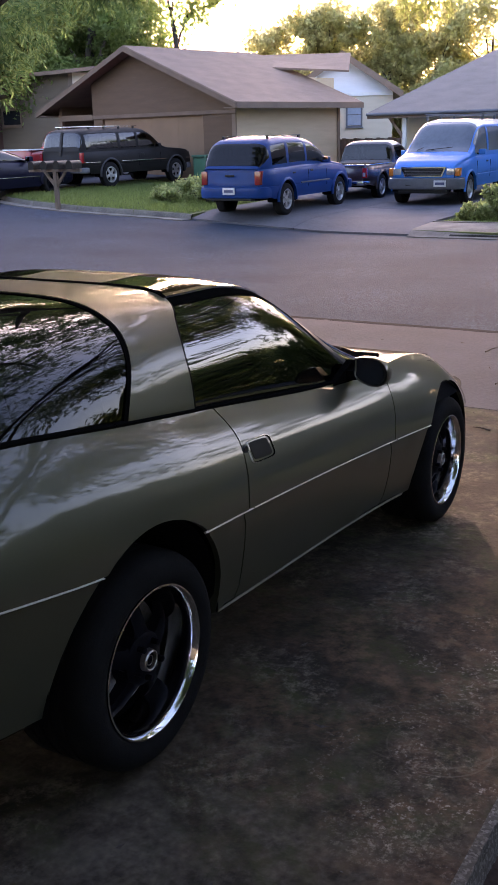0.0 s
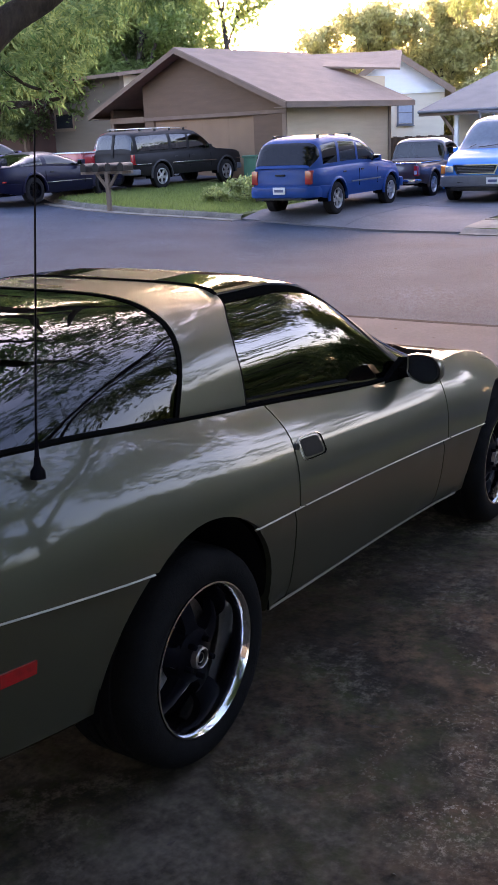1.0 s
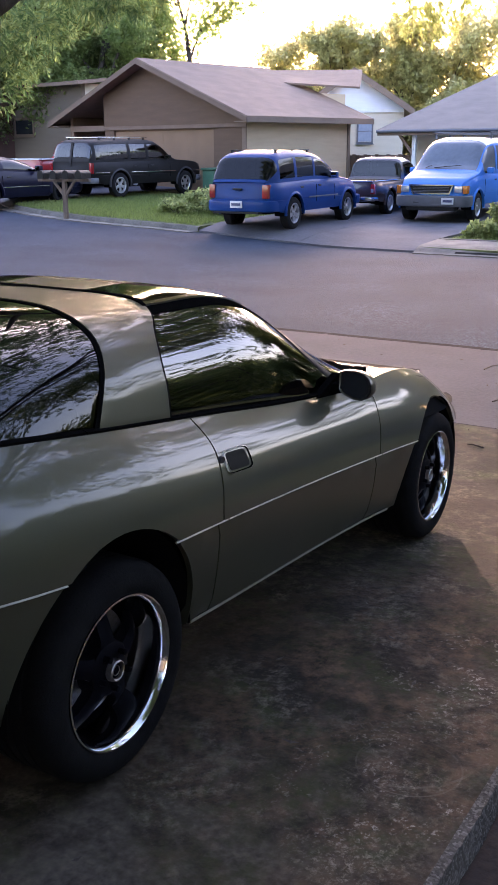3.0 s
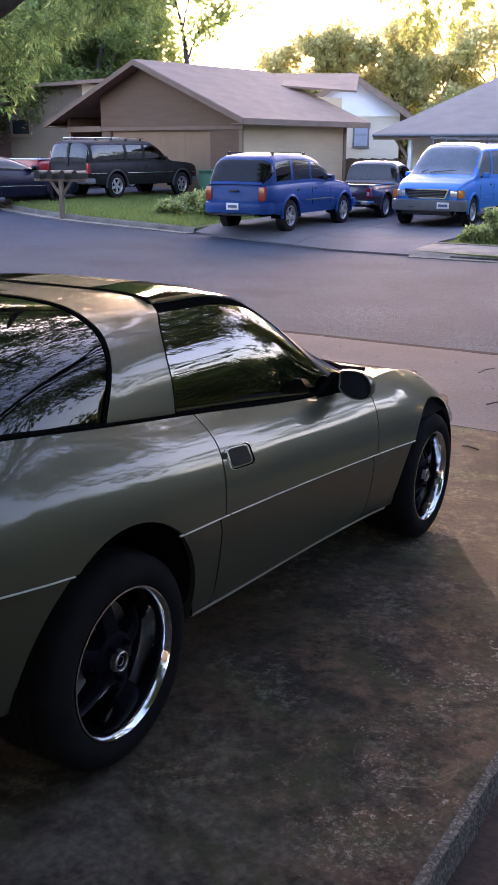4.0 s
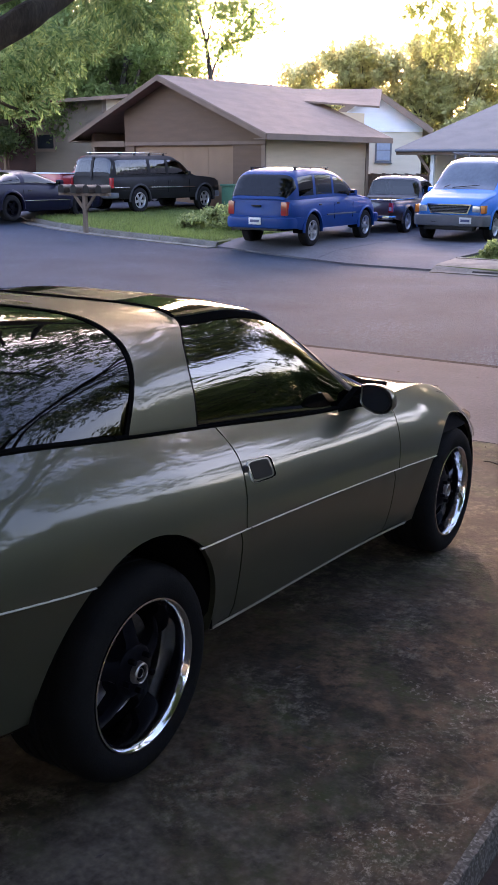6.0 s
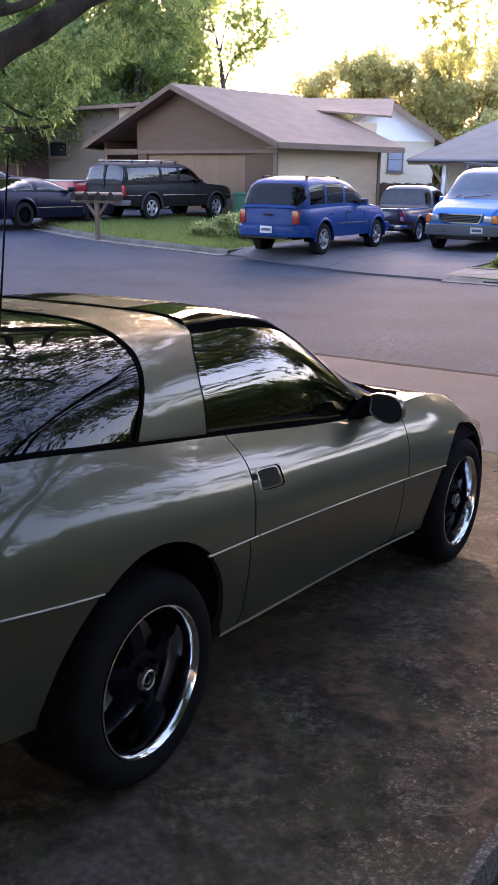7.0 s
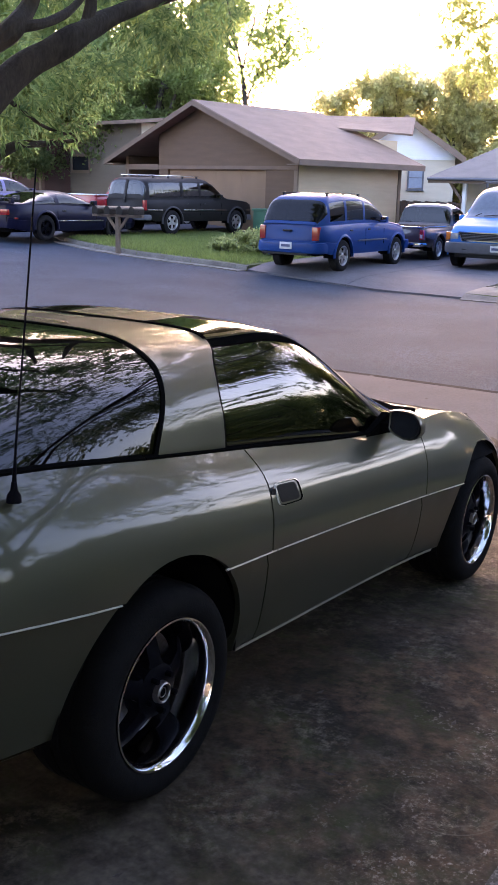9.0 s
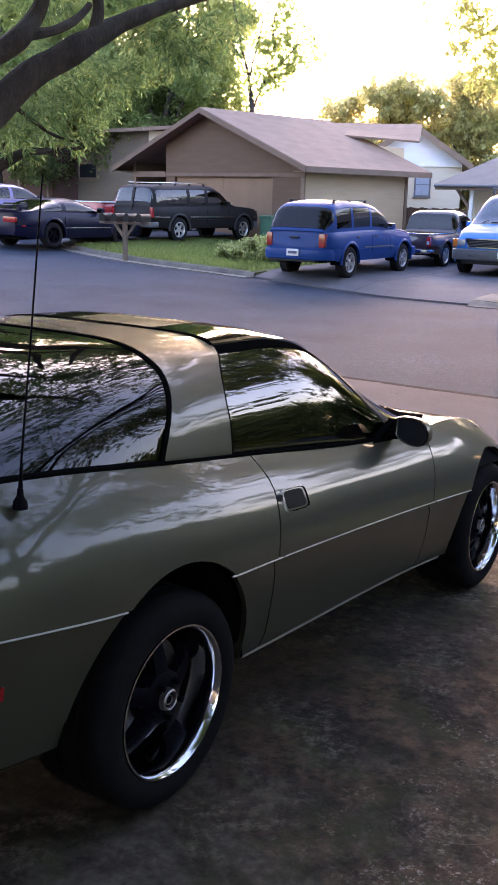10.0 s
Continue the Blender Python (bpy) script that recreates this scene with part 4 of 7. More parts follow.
def over(x, a):
    """The same over the whole width, a from 0 to 180."""
    if a <= 90:
        return cabin(x, a)
    p = cabin(x, 180 - a)
    return (p[0], 2 * YC - p[1], p[2])


hoop_rear = lambda a: 0.055 + 0.26 * w_of(min(a, 180 - a)) ** 2.2 + lean_shift(w_of(min(a, 180 - a)))
hoop_edge = curve((0, 0.425), (0.3, 0.405), (0.5, 0.405), (0.74, 0.49), (0.865, 0.60), (0.93, 0.635), (1.0, 0.63))
hoop_front = lambda a: hoop_edge(w_of(min(a, 180 - a))) + lean_shift(w_of(min(a, 180 - a)))
pillar_x = curve((0, 1.80), (6, 1.70), (17, 1.585), (32, 1.46), (54, 1.315))
dense = [0.5, 1.5, 3, 5, 8, 11, 15, 20, 25, 30, 35, 40, 45, 49, 52, 55, 58, 62, 66, 70, 75, 80, 85, 90]
full = dense + [180 - a for a in dense[-2::-1]]


def cabin_patch(left, right, angles, n, out=0.0, skirt=(0, 0, -0.012)):
    def f(a, t):
        x = left(a) + (right(a) - left(a)) * t
        p = over(x, a)
        d = Vector((0, p[1] - YC, p[2] - 0.6)).normalized() * out
        return (p[0], p[1] + d.y, p[2] + d.z)
    return sheet(f, angles, steps(0, 1, n), skirt)


part("roof_hoop", cabin_patch(hoop_rear, hoop_front, full, 10, 0.006), PEWTER, coupe, "pewter roof hoop and sail panel", True)
part("rear_glass", cabin_patch(lambda a: -0.94, lambda a: hoop_rear(a) - 0.006, full, 26), TINT, coupe, "dark wraparound rear glass", True)
both("rear_glass_seal", cabin_patch(lambda a: hoop_rear(a) - 0.018, lambda a: hoop_rear(a) + 0.003, [a for a in dense], 2, 0.003), RAIL_BLACK)
side_angles = [a for a in dense if 1 < a < 48] + [48.6]
both("door_glass", cabin_patch(lambda a: hoop_front(a) + 0.012, lambda a: pillar_x(a) - 0.035, side_angles, 22), DOOR_GLASS, "door glass reflecting the trees")
both("roof_rail", cabin_patch(lambda a: hoop_front(a), lambda a: pillar_x(54), [48.2, 49.5, 51, 52.5, 54, 55.6], 14, 0.004), RAIL_BLACK, "black roof rail seal")
both("door_glass_seal", cabin_patch(lambda a: hoop_front(a) - 0.004, lambda a: hoop_front(a) + 0.014, [a for a in dense if a < 52], 2, 0.002), RAIL_BLACK)
both("windscreen_pillar", cabin_patch(lambda a: pillar_x(a) - 0.04, lambda a: pillar_x(a) + 0.03, [a for a in dense if a < 57], 3, 0.004), TRIM_BLACK, "black windscreen pillar")
both("roof_panel", cabin_patch(lambda a: hoop_front(a) + 0.006, lambda a: 1.22, [56, 60, 65, 70, 76, 82], 12, 0.005), ROOF_GLASS, "dark glass roof panel")
both("roof_panel_edge", cabin_patch(lambda a: hoop_front(a) + 0.004, lambda a: 1.235, [55.0, 56.0, 57.4], 12, 0.011), CHROME, "thin bright roof panel edge")
part("hoop_seal", cabin_patch(lambda a: hoop_front(a) - 0.012, lambda a: hoop_front(a) + 0.016, [a for a in full if 54 <= a <= 126], 3, 0.010), RAIL_BLACK, coupe, "black seal across the roof", True)
part("roof_spine", cabin_patch(lambda a: hoop_front(a) + 0.004, lambda a: 1.22, [82.5, 86, 90, 94, 97.5], 10, 0.006), PEWTER, coupe, "", True)
part("windscreen_header", cabin_patch(lambda a: 1.226, lambda a: 1.315, [a for a in full if 54 <= a <= 126], 4, 0.005), PEWTER, coupe, "", True)
cowl_x = lambda a: 1.83 + 0.14 * math.sin(radians(a)) ** 0.5
part("windscreen", cabin_patch(lambda a: max(pillar_x(min(a, 180 - a)) + 0.03, 1.318), cowl_x, full, 14), DOOR_GLASS, coupe, "raked windscreen", True)
cowl = part("cowl", sheet(lambda x, s: (x, deck(x, s)[1] if s <= 1 else 2 * YC - deck(x, 2 - s)[1], deck(x, min(s, 2 - s))[2] + 0.036), steps(1.84, 2.05, 5), steps(0.06, 1.94, 24), (0, 0, -0.07)), RAIL_BLACK, coupe, "black cowl grille", True)
for i in range(20):
    y = 0.22 + i * 0.07
    z = deck(1.95, min((y - 0.13) / 0.77, 2 - (y - 0.13) / 0.77))[2] + 0.018
    part("louvre", boxes((1.87, 2.04, y, y + 0.022, z, z + 0.016), bevel=0.004), TRIM_BLACK, cowl)
for y0, ang in ((0.45, 20), (0.95, 14)):
    part("wiper", tube([(1.96, y0, 0.965), (1.88, y0 + 0.3, 0.985), (1.80, y0 + 0.55, 1.02)], [0.008, 0.007, 0.004], 6), TRIM_BLACK, coupe, "black wiper")
both("belt_seal", sheet(lambda x, q: (x, belt_y(x) - 0.004 + 0.018 * q, belt_z(x) + 0.004 + 0.006 * q), steps(0.0, 1.78, 24), (0, 0.5, 1), (0, 0.004, -0.03)), RAIL_BLACK)
both("quarter_seal", sheet(lambda x, q: (x, belt_y(x) - 0.004 + 0.018 * q, belt_z(x) + 0.004 + 0.006 * q), steps(-0.92, -0.004, 14), (0, 0.5, 1), (0, 0.004, -0.03)), RAIL_BLACK)
part("side_moulding", sheet(lambda x, q: (x, side_y(x) - 0.005 + 0.008 * q, crease_z(x) + 0.0035 * q), [x for x in steps(DOOR0 + 0.006, DOOR1 - 0.006, 20)], (0, 0.4, 1), (0, 0.006, -0.004)), TRIM_BRIGHT, doors[0], "thin bright moulding line")
for x0, x1 in ((-1.1, -0.262), (0.222, DOOR0 - 0.006), (DOOR1 + 0.006, 2.25)):
    both("side_moulding", sheet(lambda x, q: (x, side_y(x) - 0.005 + 0.008 * q, crease_z(x) + 0.0035 * q), steps(x0, x1, 8), (0, 0.4, 1), (0, 0.006, -0.004)), TRIM_BRIGHT)
# pale strip added along the sill in place of a highlight on its curve
both("sill_highlight", sheet(lambda x, q: (x, coupe_side(x, sill_z(x)) - 0.003 + 0.008 * q, sill_z(x) + 0.003 - 0.003 * q), steps(0.42, 2.1, 24), (0, 0.5, 1), (0, 0.004, -0.012)), TRIM_BRIGHT, "sill edge highlight painted as a bright strip")

# dark shell inside the gaps, wheel wells, floor and cabin
both("inner_body", sheet(lambda x, q: (x, coupe_side(x, crease_z(x)) + 0.03 + 0.11 * q, crease_z(x) + 0.09 + (belt_z(x) - crease_z(x) - 0.12) * q), steps(-1.15, 3.4, 40), (0, 0.5, 1)), DARK)
both("inner_sill", boxes((0.5, 2.05, 0.12, 0.3, 0.3, 0.60)), DARK, "", False)
part("underbody", boxes((-1.15, 3.5, 0.34, 1.46, 0.2, 0.42), (0.45, 2.1, 0.2, 1.6, 0.2, 0.3)), DARK, coupe)
part("engine_bulkhead", boxes((2.0, 3.4, 0.42, 1.38, 0.42, 0.72)), DARK, coupe)
for cx, cz, r in ARCHES:
    well = lathe([(r + 0.004, 0.03), (r + 0.004, 0.36), (0.1, 0.36)], arc=(-3, 183), steps=32)
    well.transform(Matrix.Translation((cx, 0, cz)))
    both("wheel_well", well, DARK, "", True)
seat = bmesh.new()
box(seat, 0.45, 0.98, 0.33, 0.78, 0.42, 0.60, 0.05)
box(seat, -0.07, 0.07, 0.34, 0.77, 0.0, 0.60, 0.05, pose(0.45, 0, 0.52, 0, -18, 0))
box(seat, -0.05, 0.05, 0.44, 0.67, 0.58, 0.74, 0.04, pose(0.45, 0, 0.52, 0, -18, 0))
both("seat", seat, UPHOLSTERY, "charcoal bucket seat")
part("dashboard", boxes((1.35, 1.8, 0.28, 1.52, 0.62, 0.90), bevel=0.05), UPHOLSTERY, coupe, "", True)
part("cabin_floor", boxes((-0.9, 1.8, 0.2, 1.6, 0.43, 0.47), (-0.9, -0.1, 0.25, 1.55, 0.47, 0.86)), UPHOLSTERY, coupe)
wheel = lathe([(0.19 + 0.014 * math.cos(radians(k * 45)), 0.014 * math.sin(radians(k * 45))) for k in range(9)], steps=32)
wheel.transform(pose(1.22, 1.28, 0.86, 0, 0, 90) @ pose(0, 0, 0, -20, 0, 0))
part("steering_wheel", wheel, TRIM_BLACK, coupe, "", True)

# door handle, lock, mirror, marker, aerial, on the side panels
def on_side(x, z, out=0.0):
    return (x, coupe_side(x, z) - out, z)


ring = [(math.copysign(abs(math.cos(a)) ** 0.35, math.cos(a)), math.copysign(abs(math.sin(a)) ** 0.35, math.sin(a))) for a in [2 * math.pi * i / 40 for i in range(40)]]
def ring_sheet(k0, k1, out0, out1):
    bm = bmesh.new()
    a = [bm.verts.new(on_side(0.672 + 0.088 * u * k0, 0.812 + 0.037 * v * k0 - 0.004 * u, out0)) for u, v in ring]
    b = [bm.verts.new(on_side(0.672 + 0.088 * u * k1, 0.812 + 0.037 * v * k1 - 0.004 * u, out1)) for u, v in ring]
    for i in range(40):
        bm.faces.new((a[i - 1], a[i], b[i], b[i - 1]))
    return bm, b


hb, inner = ring_sheet(1.0, 0.95, 0.001, 0.005)
handle = part("handle", hb, TRIM_BRIGHT, doors[0], "recessed door handle with thin bright edge", True)
# recess and flap are coloured dark to stand in for shade
hb, inner = ring_sheet(0.95, 0.88, 0.0048, -0.003)
hb.faces.new(inner)
part("handle_recess", hb, RAIL_BLACK, handle, "", True)
hb, inner = ring_sheet(0.80, 0.74, -0.003, 0.002)
hb.faces.new(inner)
part("handle_flap", hb, HANDLE_SHADED, handle, "", True)
lock = lathe([(0.0, -0.004), (0.014, -0.004), (0.017, 0.004)], steps=16)
lock.transform(Matrix.Translation(on_side(0.572, 0.828)))
part("lock", lock, TRIM_BLACK, doors[0], "", True)

# door mirror: straight inner edge, rounded outer end; (outward, up) outline drawn towards the nose
OUTLINE = [(-0.074, 0.052), (-0.05, 0.060), (0.0, 0.060), (0.035, 0.052), (0.060, 0.032), (0.074, 0.004), (0.072, -0.024), (0.056, -0.048), (0.028, -0.060), (-0.005, -0.060), (-0.045, -0.047), (-0.066, -0.034), (-0.074, -0.02)]


def mirror_loft(stations, cx, cy, cz, cap):
    """Outline rings at (forward, scale, outward shift); the last one closed, the first too if cap."""
    bm = bmesh.new()
    rings = [[bm.verts.new((cx + x, cy - (u * k + sh), cz + w * k)) for u, w in OUTLINE] for x, k, sh in stations]
    for a, b in zip(rings, rings[1:]):
        for i in range(len(a)):
            bm.faces.new((a[i - 1], a[i], b[i], b[i - 1]))
    bm.faces.new(rings[-1])
    if cap:
        bm.faces.new(rings[0])
    return bm


MIRROR_SHELL = both("door_mirror", mirror_loft([(0.012, 0.90, 0), (0.0, 0.94, 0), (-0.004, 0.98, 0), (0.004, 1.0, 0), (0.04, 0.98, 0), (0.075, 0.84, -0.004), (0.098, 0.55, -0.012), (0.104, 0.25, -0.016)], 1.55, 0.005, 0.938, False), PEWTER, "pewter door mirror")
for shell in MIRROR_SHELL:
    for nm, mt, st, lab in (("mirror_surround", TRIM_BLACK, [(0.012, 0.92, -0.003), (0.006, 0.90, -0.004)], "black mirror surround"), ("mirror_glass", DARK_PANE, [(0.008, 0.84, -0.007), (0.004, 0.82, -0.007)], "dark mirror glass")):
        face = mirror_loft(st, 1.55, 0.005, 0.938, True)
        part(nm, mirrored(face, YC) if shell is MIRROR_SHELL[1] else face, mt, shell, lab)
both("mirror_sail", prism([(1.43, 0.888), (1.80, 0.872), (1.70, 0.955), (1.62, 0.968)], 0.03, Matrix.Translation((0, 0.118, 0))), RAIL_BLACK, "black triangular mirror mount", False)
both("mirror_arm", boxes((1.55, 1.64, 0.07, 0.16, 0.895, 0.935), bevel=0.012), RAIL_BLACK, "", True)

marker = sheet(lambda x, z: on_side(x, z, 0.006), steps(-0.93, -0.645, 6), steps(0.562, 0.598, 3), (0, 0.012, 0))
both("side_marker", marker, RED_LENS, "red side marker lamp")
aerial_base = lathe([(0.0, 0.045), (0.007, 0.04), (0.009, 0.02), (0.017, 0.008), (0.019, -0.01)], steps=20)
aerial_base.transform(Matrix.Translation((-0.54, 0.085, 1.008)) @ pose(0, 0, 0, 90, 0, 0))
aerial = part("aerial", aerial_base, SPOKE_BLACK, coupe, "black mast aerial", True)
part("mast", tube([(-0.54, 0.085, 1.04), (-0.537, 0.085, 1.12), (-0.51, 0.085, 1.45), (-0.485, 0.085, 1.775)], [0.006, 0.003, 0.0025, 0.002], 8), SPOKE_BLACK, aerial, "", True)


# wheels
def coupe_wheel(x, y, flip):
    """Black five-spoke wheel with a deep polished lip; local y runs into the car."""
    m = Matrix.Translation((x, y, HUB)) @ (pose(0, 0, 0, 0, 0, 180) if flip else Matrix())

    def turned(bm):
        bm.transform(m)
        return bm

    tyre = [(0.224, 0.02), (0.229, 0.004), (0.240, -0.004), (0.265, -0.010), (0.290, -0.006), (0.308, 0.004), (0.319, 0.018), (0.326, 0.04)]
    for k in range(5):
        y0 = 0.048 + k * 0.042
        tyre += [(0.3265, y0), (0.3265, y0 + 0.03), (0.319, y0 + 0.034), (0.319, y0 + 0.039)]
    tyre += [(0.322, 0.262), (0.30, 0.278), (0.25, 0.28), (0.224, 0.26)]
    w = part("wheel", turned(lathe(tyre, steps=72)), RUBBER, coupe, "black low-profile tyre on polished-lip wheel", True)
    part("rim_lip", turned(lathe([(0.224, 0.02), (0.231, 0.003), (0.231, -0.003), (0.226, -0.004), (0.219, 0.004), (0.214, 0.02), (0.208, 0.075), (0.204, 0.128)], steps=72)), POLISHED, w, "polished deep-dish lip", True)
    part("barrel", turned(lathe([(0.204, 0.126), (0.198, 0.25)], steps=48)), SPOKE_BLACK, w, "", True)
    for k in range(5):
        a = radians(90 + 72 * k)
        sp = bmesh.new()
        prof = [(0.035, 0.052, 0.036, 0.055), (0.09, 0.028, 0.046, 0.045), (0.15, 0.026, 0.068, 0.04), (0.206, 0.036, 0.108, 0.035)]
        rings = []
        for r, half, yy, th in prof:
            rings.append([sp.verts.new(p) for p in ((r, yy + th, -half), (r, yy + 0.008, -half), (r, yy, -half * 0.6), (r, yy, half * 0.6), (r, yy + 0.008, half), (r, yy + th, half))])
        for p, q in zip(rings, rings[1:]):
            for i in range(6):
                sp.faces.new((p[i - 1], p[i], q[i], q[i - 1]))
        sp.faces.new(rings[0])
        sp.faces.new(rings[-1])
        sp.transform(Matrix.Rotation(-a, 4, "Y"))
        part("spoke", turned(sp), SPOKE_BLACK, w, "", True)
        nut = lathe([(0.0, 0.012), (0.009, 0.014), (0.010, 0.04)], steps=10)
        nut.transform(Matrix.Translation((0.057 * math.cos(a + 0.63), 0.0, 0.057 * math.sin(a + 0.63))))
        part("lug_nut", turned(nut), SPOKE_BLACK, w, "", True)
    part("hub", turned(lathe([(0.0, 0.032), (0.07, 0.036), (0.082, 0.046), (0.085, 0.1)], steps=36)), SPOKE_BLACK, w, "", True)
    cap = part("hub_cap", turned(lathe([(0.024, 0.026), (0.025, 0.017), (0.028, 0.014), (0.032, 0.017), (0.035, 0.036)], steps=32)), STEEL, w, "bright ring hub cap", True)
    part("cap_centre", turned(lathe([(0.0, 0.024), (0.024, 0.024)], steps=24)), SPOKE_BLACK, cap, "", True)
    part("cap_ring", turned(lathe([(0.013, 0.023), (0.0145, 0.020), (0.016, 0.023)], steps=24)), STEEL, cap, "", True)
    part("brake_disc", turned(lathe([(0.06, 0.12), (0.165, 0.12), (0.165, 0.145), (0.06, 0.145)], steps=40)), STEEL, w, "", True)


for x in (0.0, WB):
    coupe_wheel(x, 0.0, False)
    coupe_wheel(x, 2 * YC, True)


# ---- parked vehicles across the street: local x forward from the rear bumper, y from the middle ----
def road_wheel(parent, x, y, r, width, out, rim_mat, spokes=5):
    """A wheel whose outer face looks along out * y."""
    m = Matrix.Translation((x, y, r)) @ (Matrix() if out < 0 else pose(0, 0, 0, 0, 0, 180))

    def turned(bm):
        bm.transform(m)
        return bm

    k = r * 0.62
    w = part("wheel", turned(lathe([(k, 0.03), (k + 0.01, 0.0), (r * 0.82, -0.012), (r - 0.03, 0.0), (r, 0.03), (r, width - 0.03), (r - 0.03, width), (k, width)], steps=36)), ROAD_RUBBER, parent, "black tyre", True)
    rim = part("rim", turned(lathe([(k, 0.03), (k + 0.008, 0.002), (k - 0.012, 0.0), (k - 0.03, 0.03), (k - 0.035, 0.08)], steps=36)), rim_mat, w, "", True)
    part("brake_disc", turned(lathe([(0.0, 0.085), (k - 0.03, 0.085)], steps=24)), DARK, w)
    for i in range(spokes):
        sp = bmesh.new()
        box(sp, 0.02, k - 0.02, 0.028, 0.05, -0.045, 0.045, 0.008, Matrix.Rotation(2 * math.pi * i / spokes + 0.3, 4, "Y"))
        part("spoke", turned(sp), rim_mat, rim)
    part("hub_cap", turned(lathe([(0.0, 0.01), (0.04, 0.013), (0.055, 0.03)], steps=16)), rim_mat, rim, "", True)


def vehicle(name, m, label, category, paint, L, W, xr, xf, R, low, belt, top, cuts, n=4.4, nose=0.2, tail=0.12, tuck=0.06, roof_paint=None, rim=None, glass=None, rear_tint=None, flare=None, bed=None, win=(0.12, 0.78, 0.83)):
    """A car body lofted along x. low: sill height. belt, top: height of the beltline and of the upper middle line along x.
    cuts: side windows (x0, x1), rear window (x0, x1), windscreen (x0, x1). bed: an open cargo bed (x0, x1)."""
    v = thing(name, m, label, category)
    side_cuts, rear_cut_x, front_cut_x = cuts
    glass, rear_tint = glass or CLEAR, rear_tint or glass or CLEAR
    r_arch = R * 1.2
    arches = ((xr, R + 0.01, r_arch), (xf, R + 0.01, r_arch))

    def half(x):
        a, b = min(max(x, 0) / 0.5, 1), min(max(L - x, 0) / 0.8, 1)
        return W / 2 - tail * (1 - a) ** 2.4 - nose * (1 - b) ** 2.2

    def base(x):
        return low + 0.1 * max(0, 1 - x / 0.6) + 0.05 * max(0, 1 - (L - x) / 0.6)

    def low_z(x):
        z = base(x)
        for cx, cz, r in arches:
            if abs(x - cx) < r:
                z = max(z, cz + math.sqrt(r * r - (x - cx) ** 2))
        return z

    def side(x, q):
        z0, z1 = base(x), belt(x)
        z = max(z0 + (z1 - z0) * q, low_z(x))
        u = (z - z0) / (z1 - z0)
        bulge = tuck * max(0, (0.5 - u) / 0.5) ** 2 + 0.07 * max(0, (u - 0.5) / 0.5) ** 2.6 + (0.008 if 0.40 < u < 0.43 else 0)
        return (x, -(half(x) - bulge), z)

    def upper(x, w, s=1):
        """w: 0 at the beltline to 1 at the roof's level on one side, 1 to 2 across to the middle."""
        a = math.asin(min(w, 1) ** (n / 2)) if w < 0.96 else None
        a96 = math.asin(0.96 ** (n / 2))
        if a is None:
            a = a96 + (math.pi / 2 - a96) * (w - 0.96) / 1.04
        c, q = max(math.cos(a), 0) ** (2 / n), max(math.sin(a), 0) ** (2 / n)
        h = top(x) - belt(x)
        y = (half(x) - 0.07) * c - 0.10 * min(h, 0.7) * q * c
        return (x, -s * y, belt(x) + h * q)

    W_SIDE = [0, 0.05, win[0], 0.25, 0.4, 0.55, 0.7, win[1], (win[1] + win[2]) / 2, win[2]]
    W_TOP = [win[2]] + [w for w in (0.88, 0.92, 0.96) if w > win[2] + 0.01] + [1.05, 1.2, 1.4, 1.6, 1.8, 2.0]
    across = [(w, 1) for w in W_TOP] + [(w, -1) for w in W_TOP[-2::-1]]

    def fine(x0, x1, step=0.1):
        return steps(x0, x1, max(2, round((x1 - x0) / step)))

    def skin(nm, x0, x1, ws, mt, out=0.0, lab="", parent=None, both_sides=True, step=0.1):
        made = []
        for s in ((1, -1) if both_sides else (1,)):
            def f(x, w):
                p = upper(x, w, s)
                return (p[0], p[1] * (1 + out), p[2])
            made.append(part(nm, sheet(f, fine(x0, x1, step), ws, (0, 0, -0.012)), mt, parent or v, lab, True))
        return made

    xs = set(steps(0, L, 44))
    for cx, cz, r in arches:
        xs |= {cx + r * 1.0001 * math.cos(math.pi * i / 18) for i in range(19)}
    rows = [0, 0.1, 0.2, 0.3, 0.395, 0.405, 0.43, 0.44, 0.55, 0.65, 0.75, 0.82, 0.88, 0.93, 0.97, 1]
    bm = sheet(side, sorted(xs), rows, (0, 0.03, 0))
    lm = mirrored(bm, 0)
    part("body_side", bm, paint, v, "", True)
    part("body_side", lm, paint, v, "", True)
    for x0, sgn in ((0.0, -1), (L, 1)):
        h, zb = half(x0) - 0.045, base(x0)
        part("tail_panel" if sgn < 0 else "nose_panel", sheet(lambda s, q: (x0 + sgn * 0.06 * (1 - s * s) * math.sin(math.pi * min(q + 0.15, 1)), s * h, zb + (belt(x0) - zb + 0.02) * q), steps(-1, 1, 10), steps(0, 1, 8)), paint, v, "", True)
    part("underbody", boxes((0.25, L - 0.25, -W / 2 + 0.3, W / 2 - 0.3, low - 0.02, low + 0.3)), DARK, v)

    # cabin skin: tail, pillars, roof, bonnet
    x_back, x_cowl = (bed[1] if bed else 0.0), front_cut_x[1]
    (g0, g1), (f0, f1) = rear_cut_x, front_cut_x
    lo, mid, hi = [w for w in W_SIDE if w <= win[0]], [w for w in W_SIDE if win[0] <= w <= win[1]], [w for w in W_SIDE if w >= win[1]]
    skin("belt_panel", x_back, x_cowl, lo, paint)
    skin("roof_side", x_back, x_cowl, hi, paint, step=0.06)
    edges = [x_back] + [e for c in side_cuts for e in c] + [x_cowl]
    for i in range(0, len(edges), 2):
        if edges[i + 1] - edges[i] > 0.02:
            skin("pillar", edges[i], edges[i + 1], mid, paint, step=0.04)
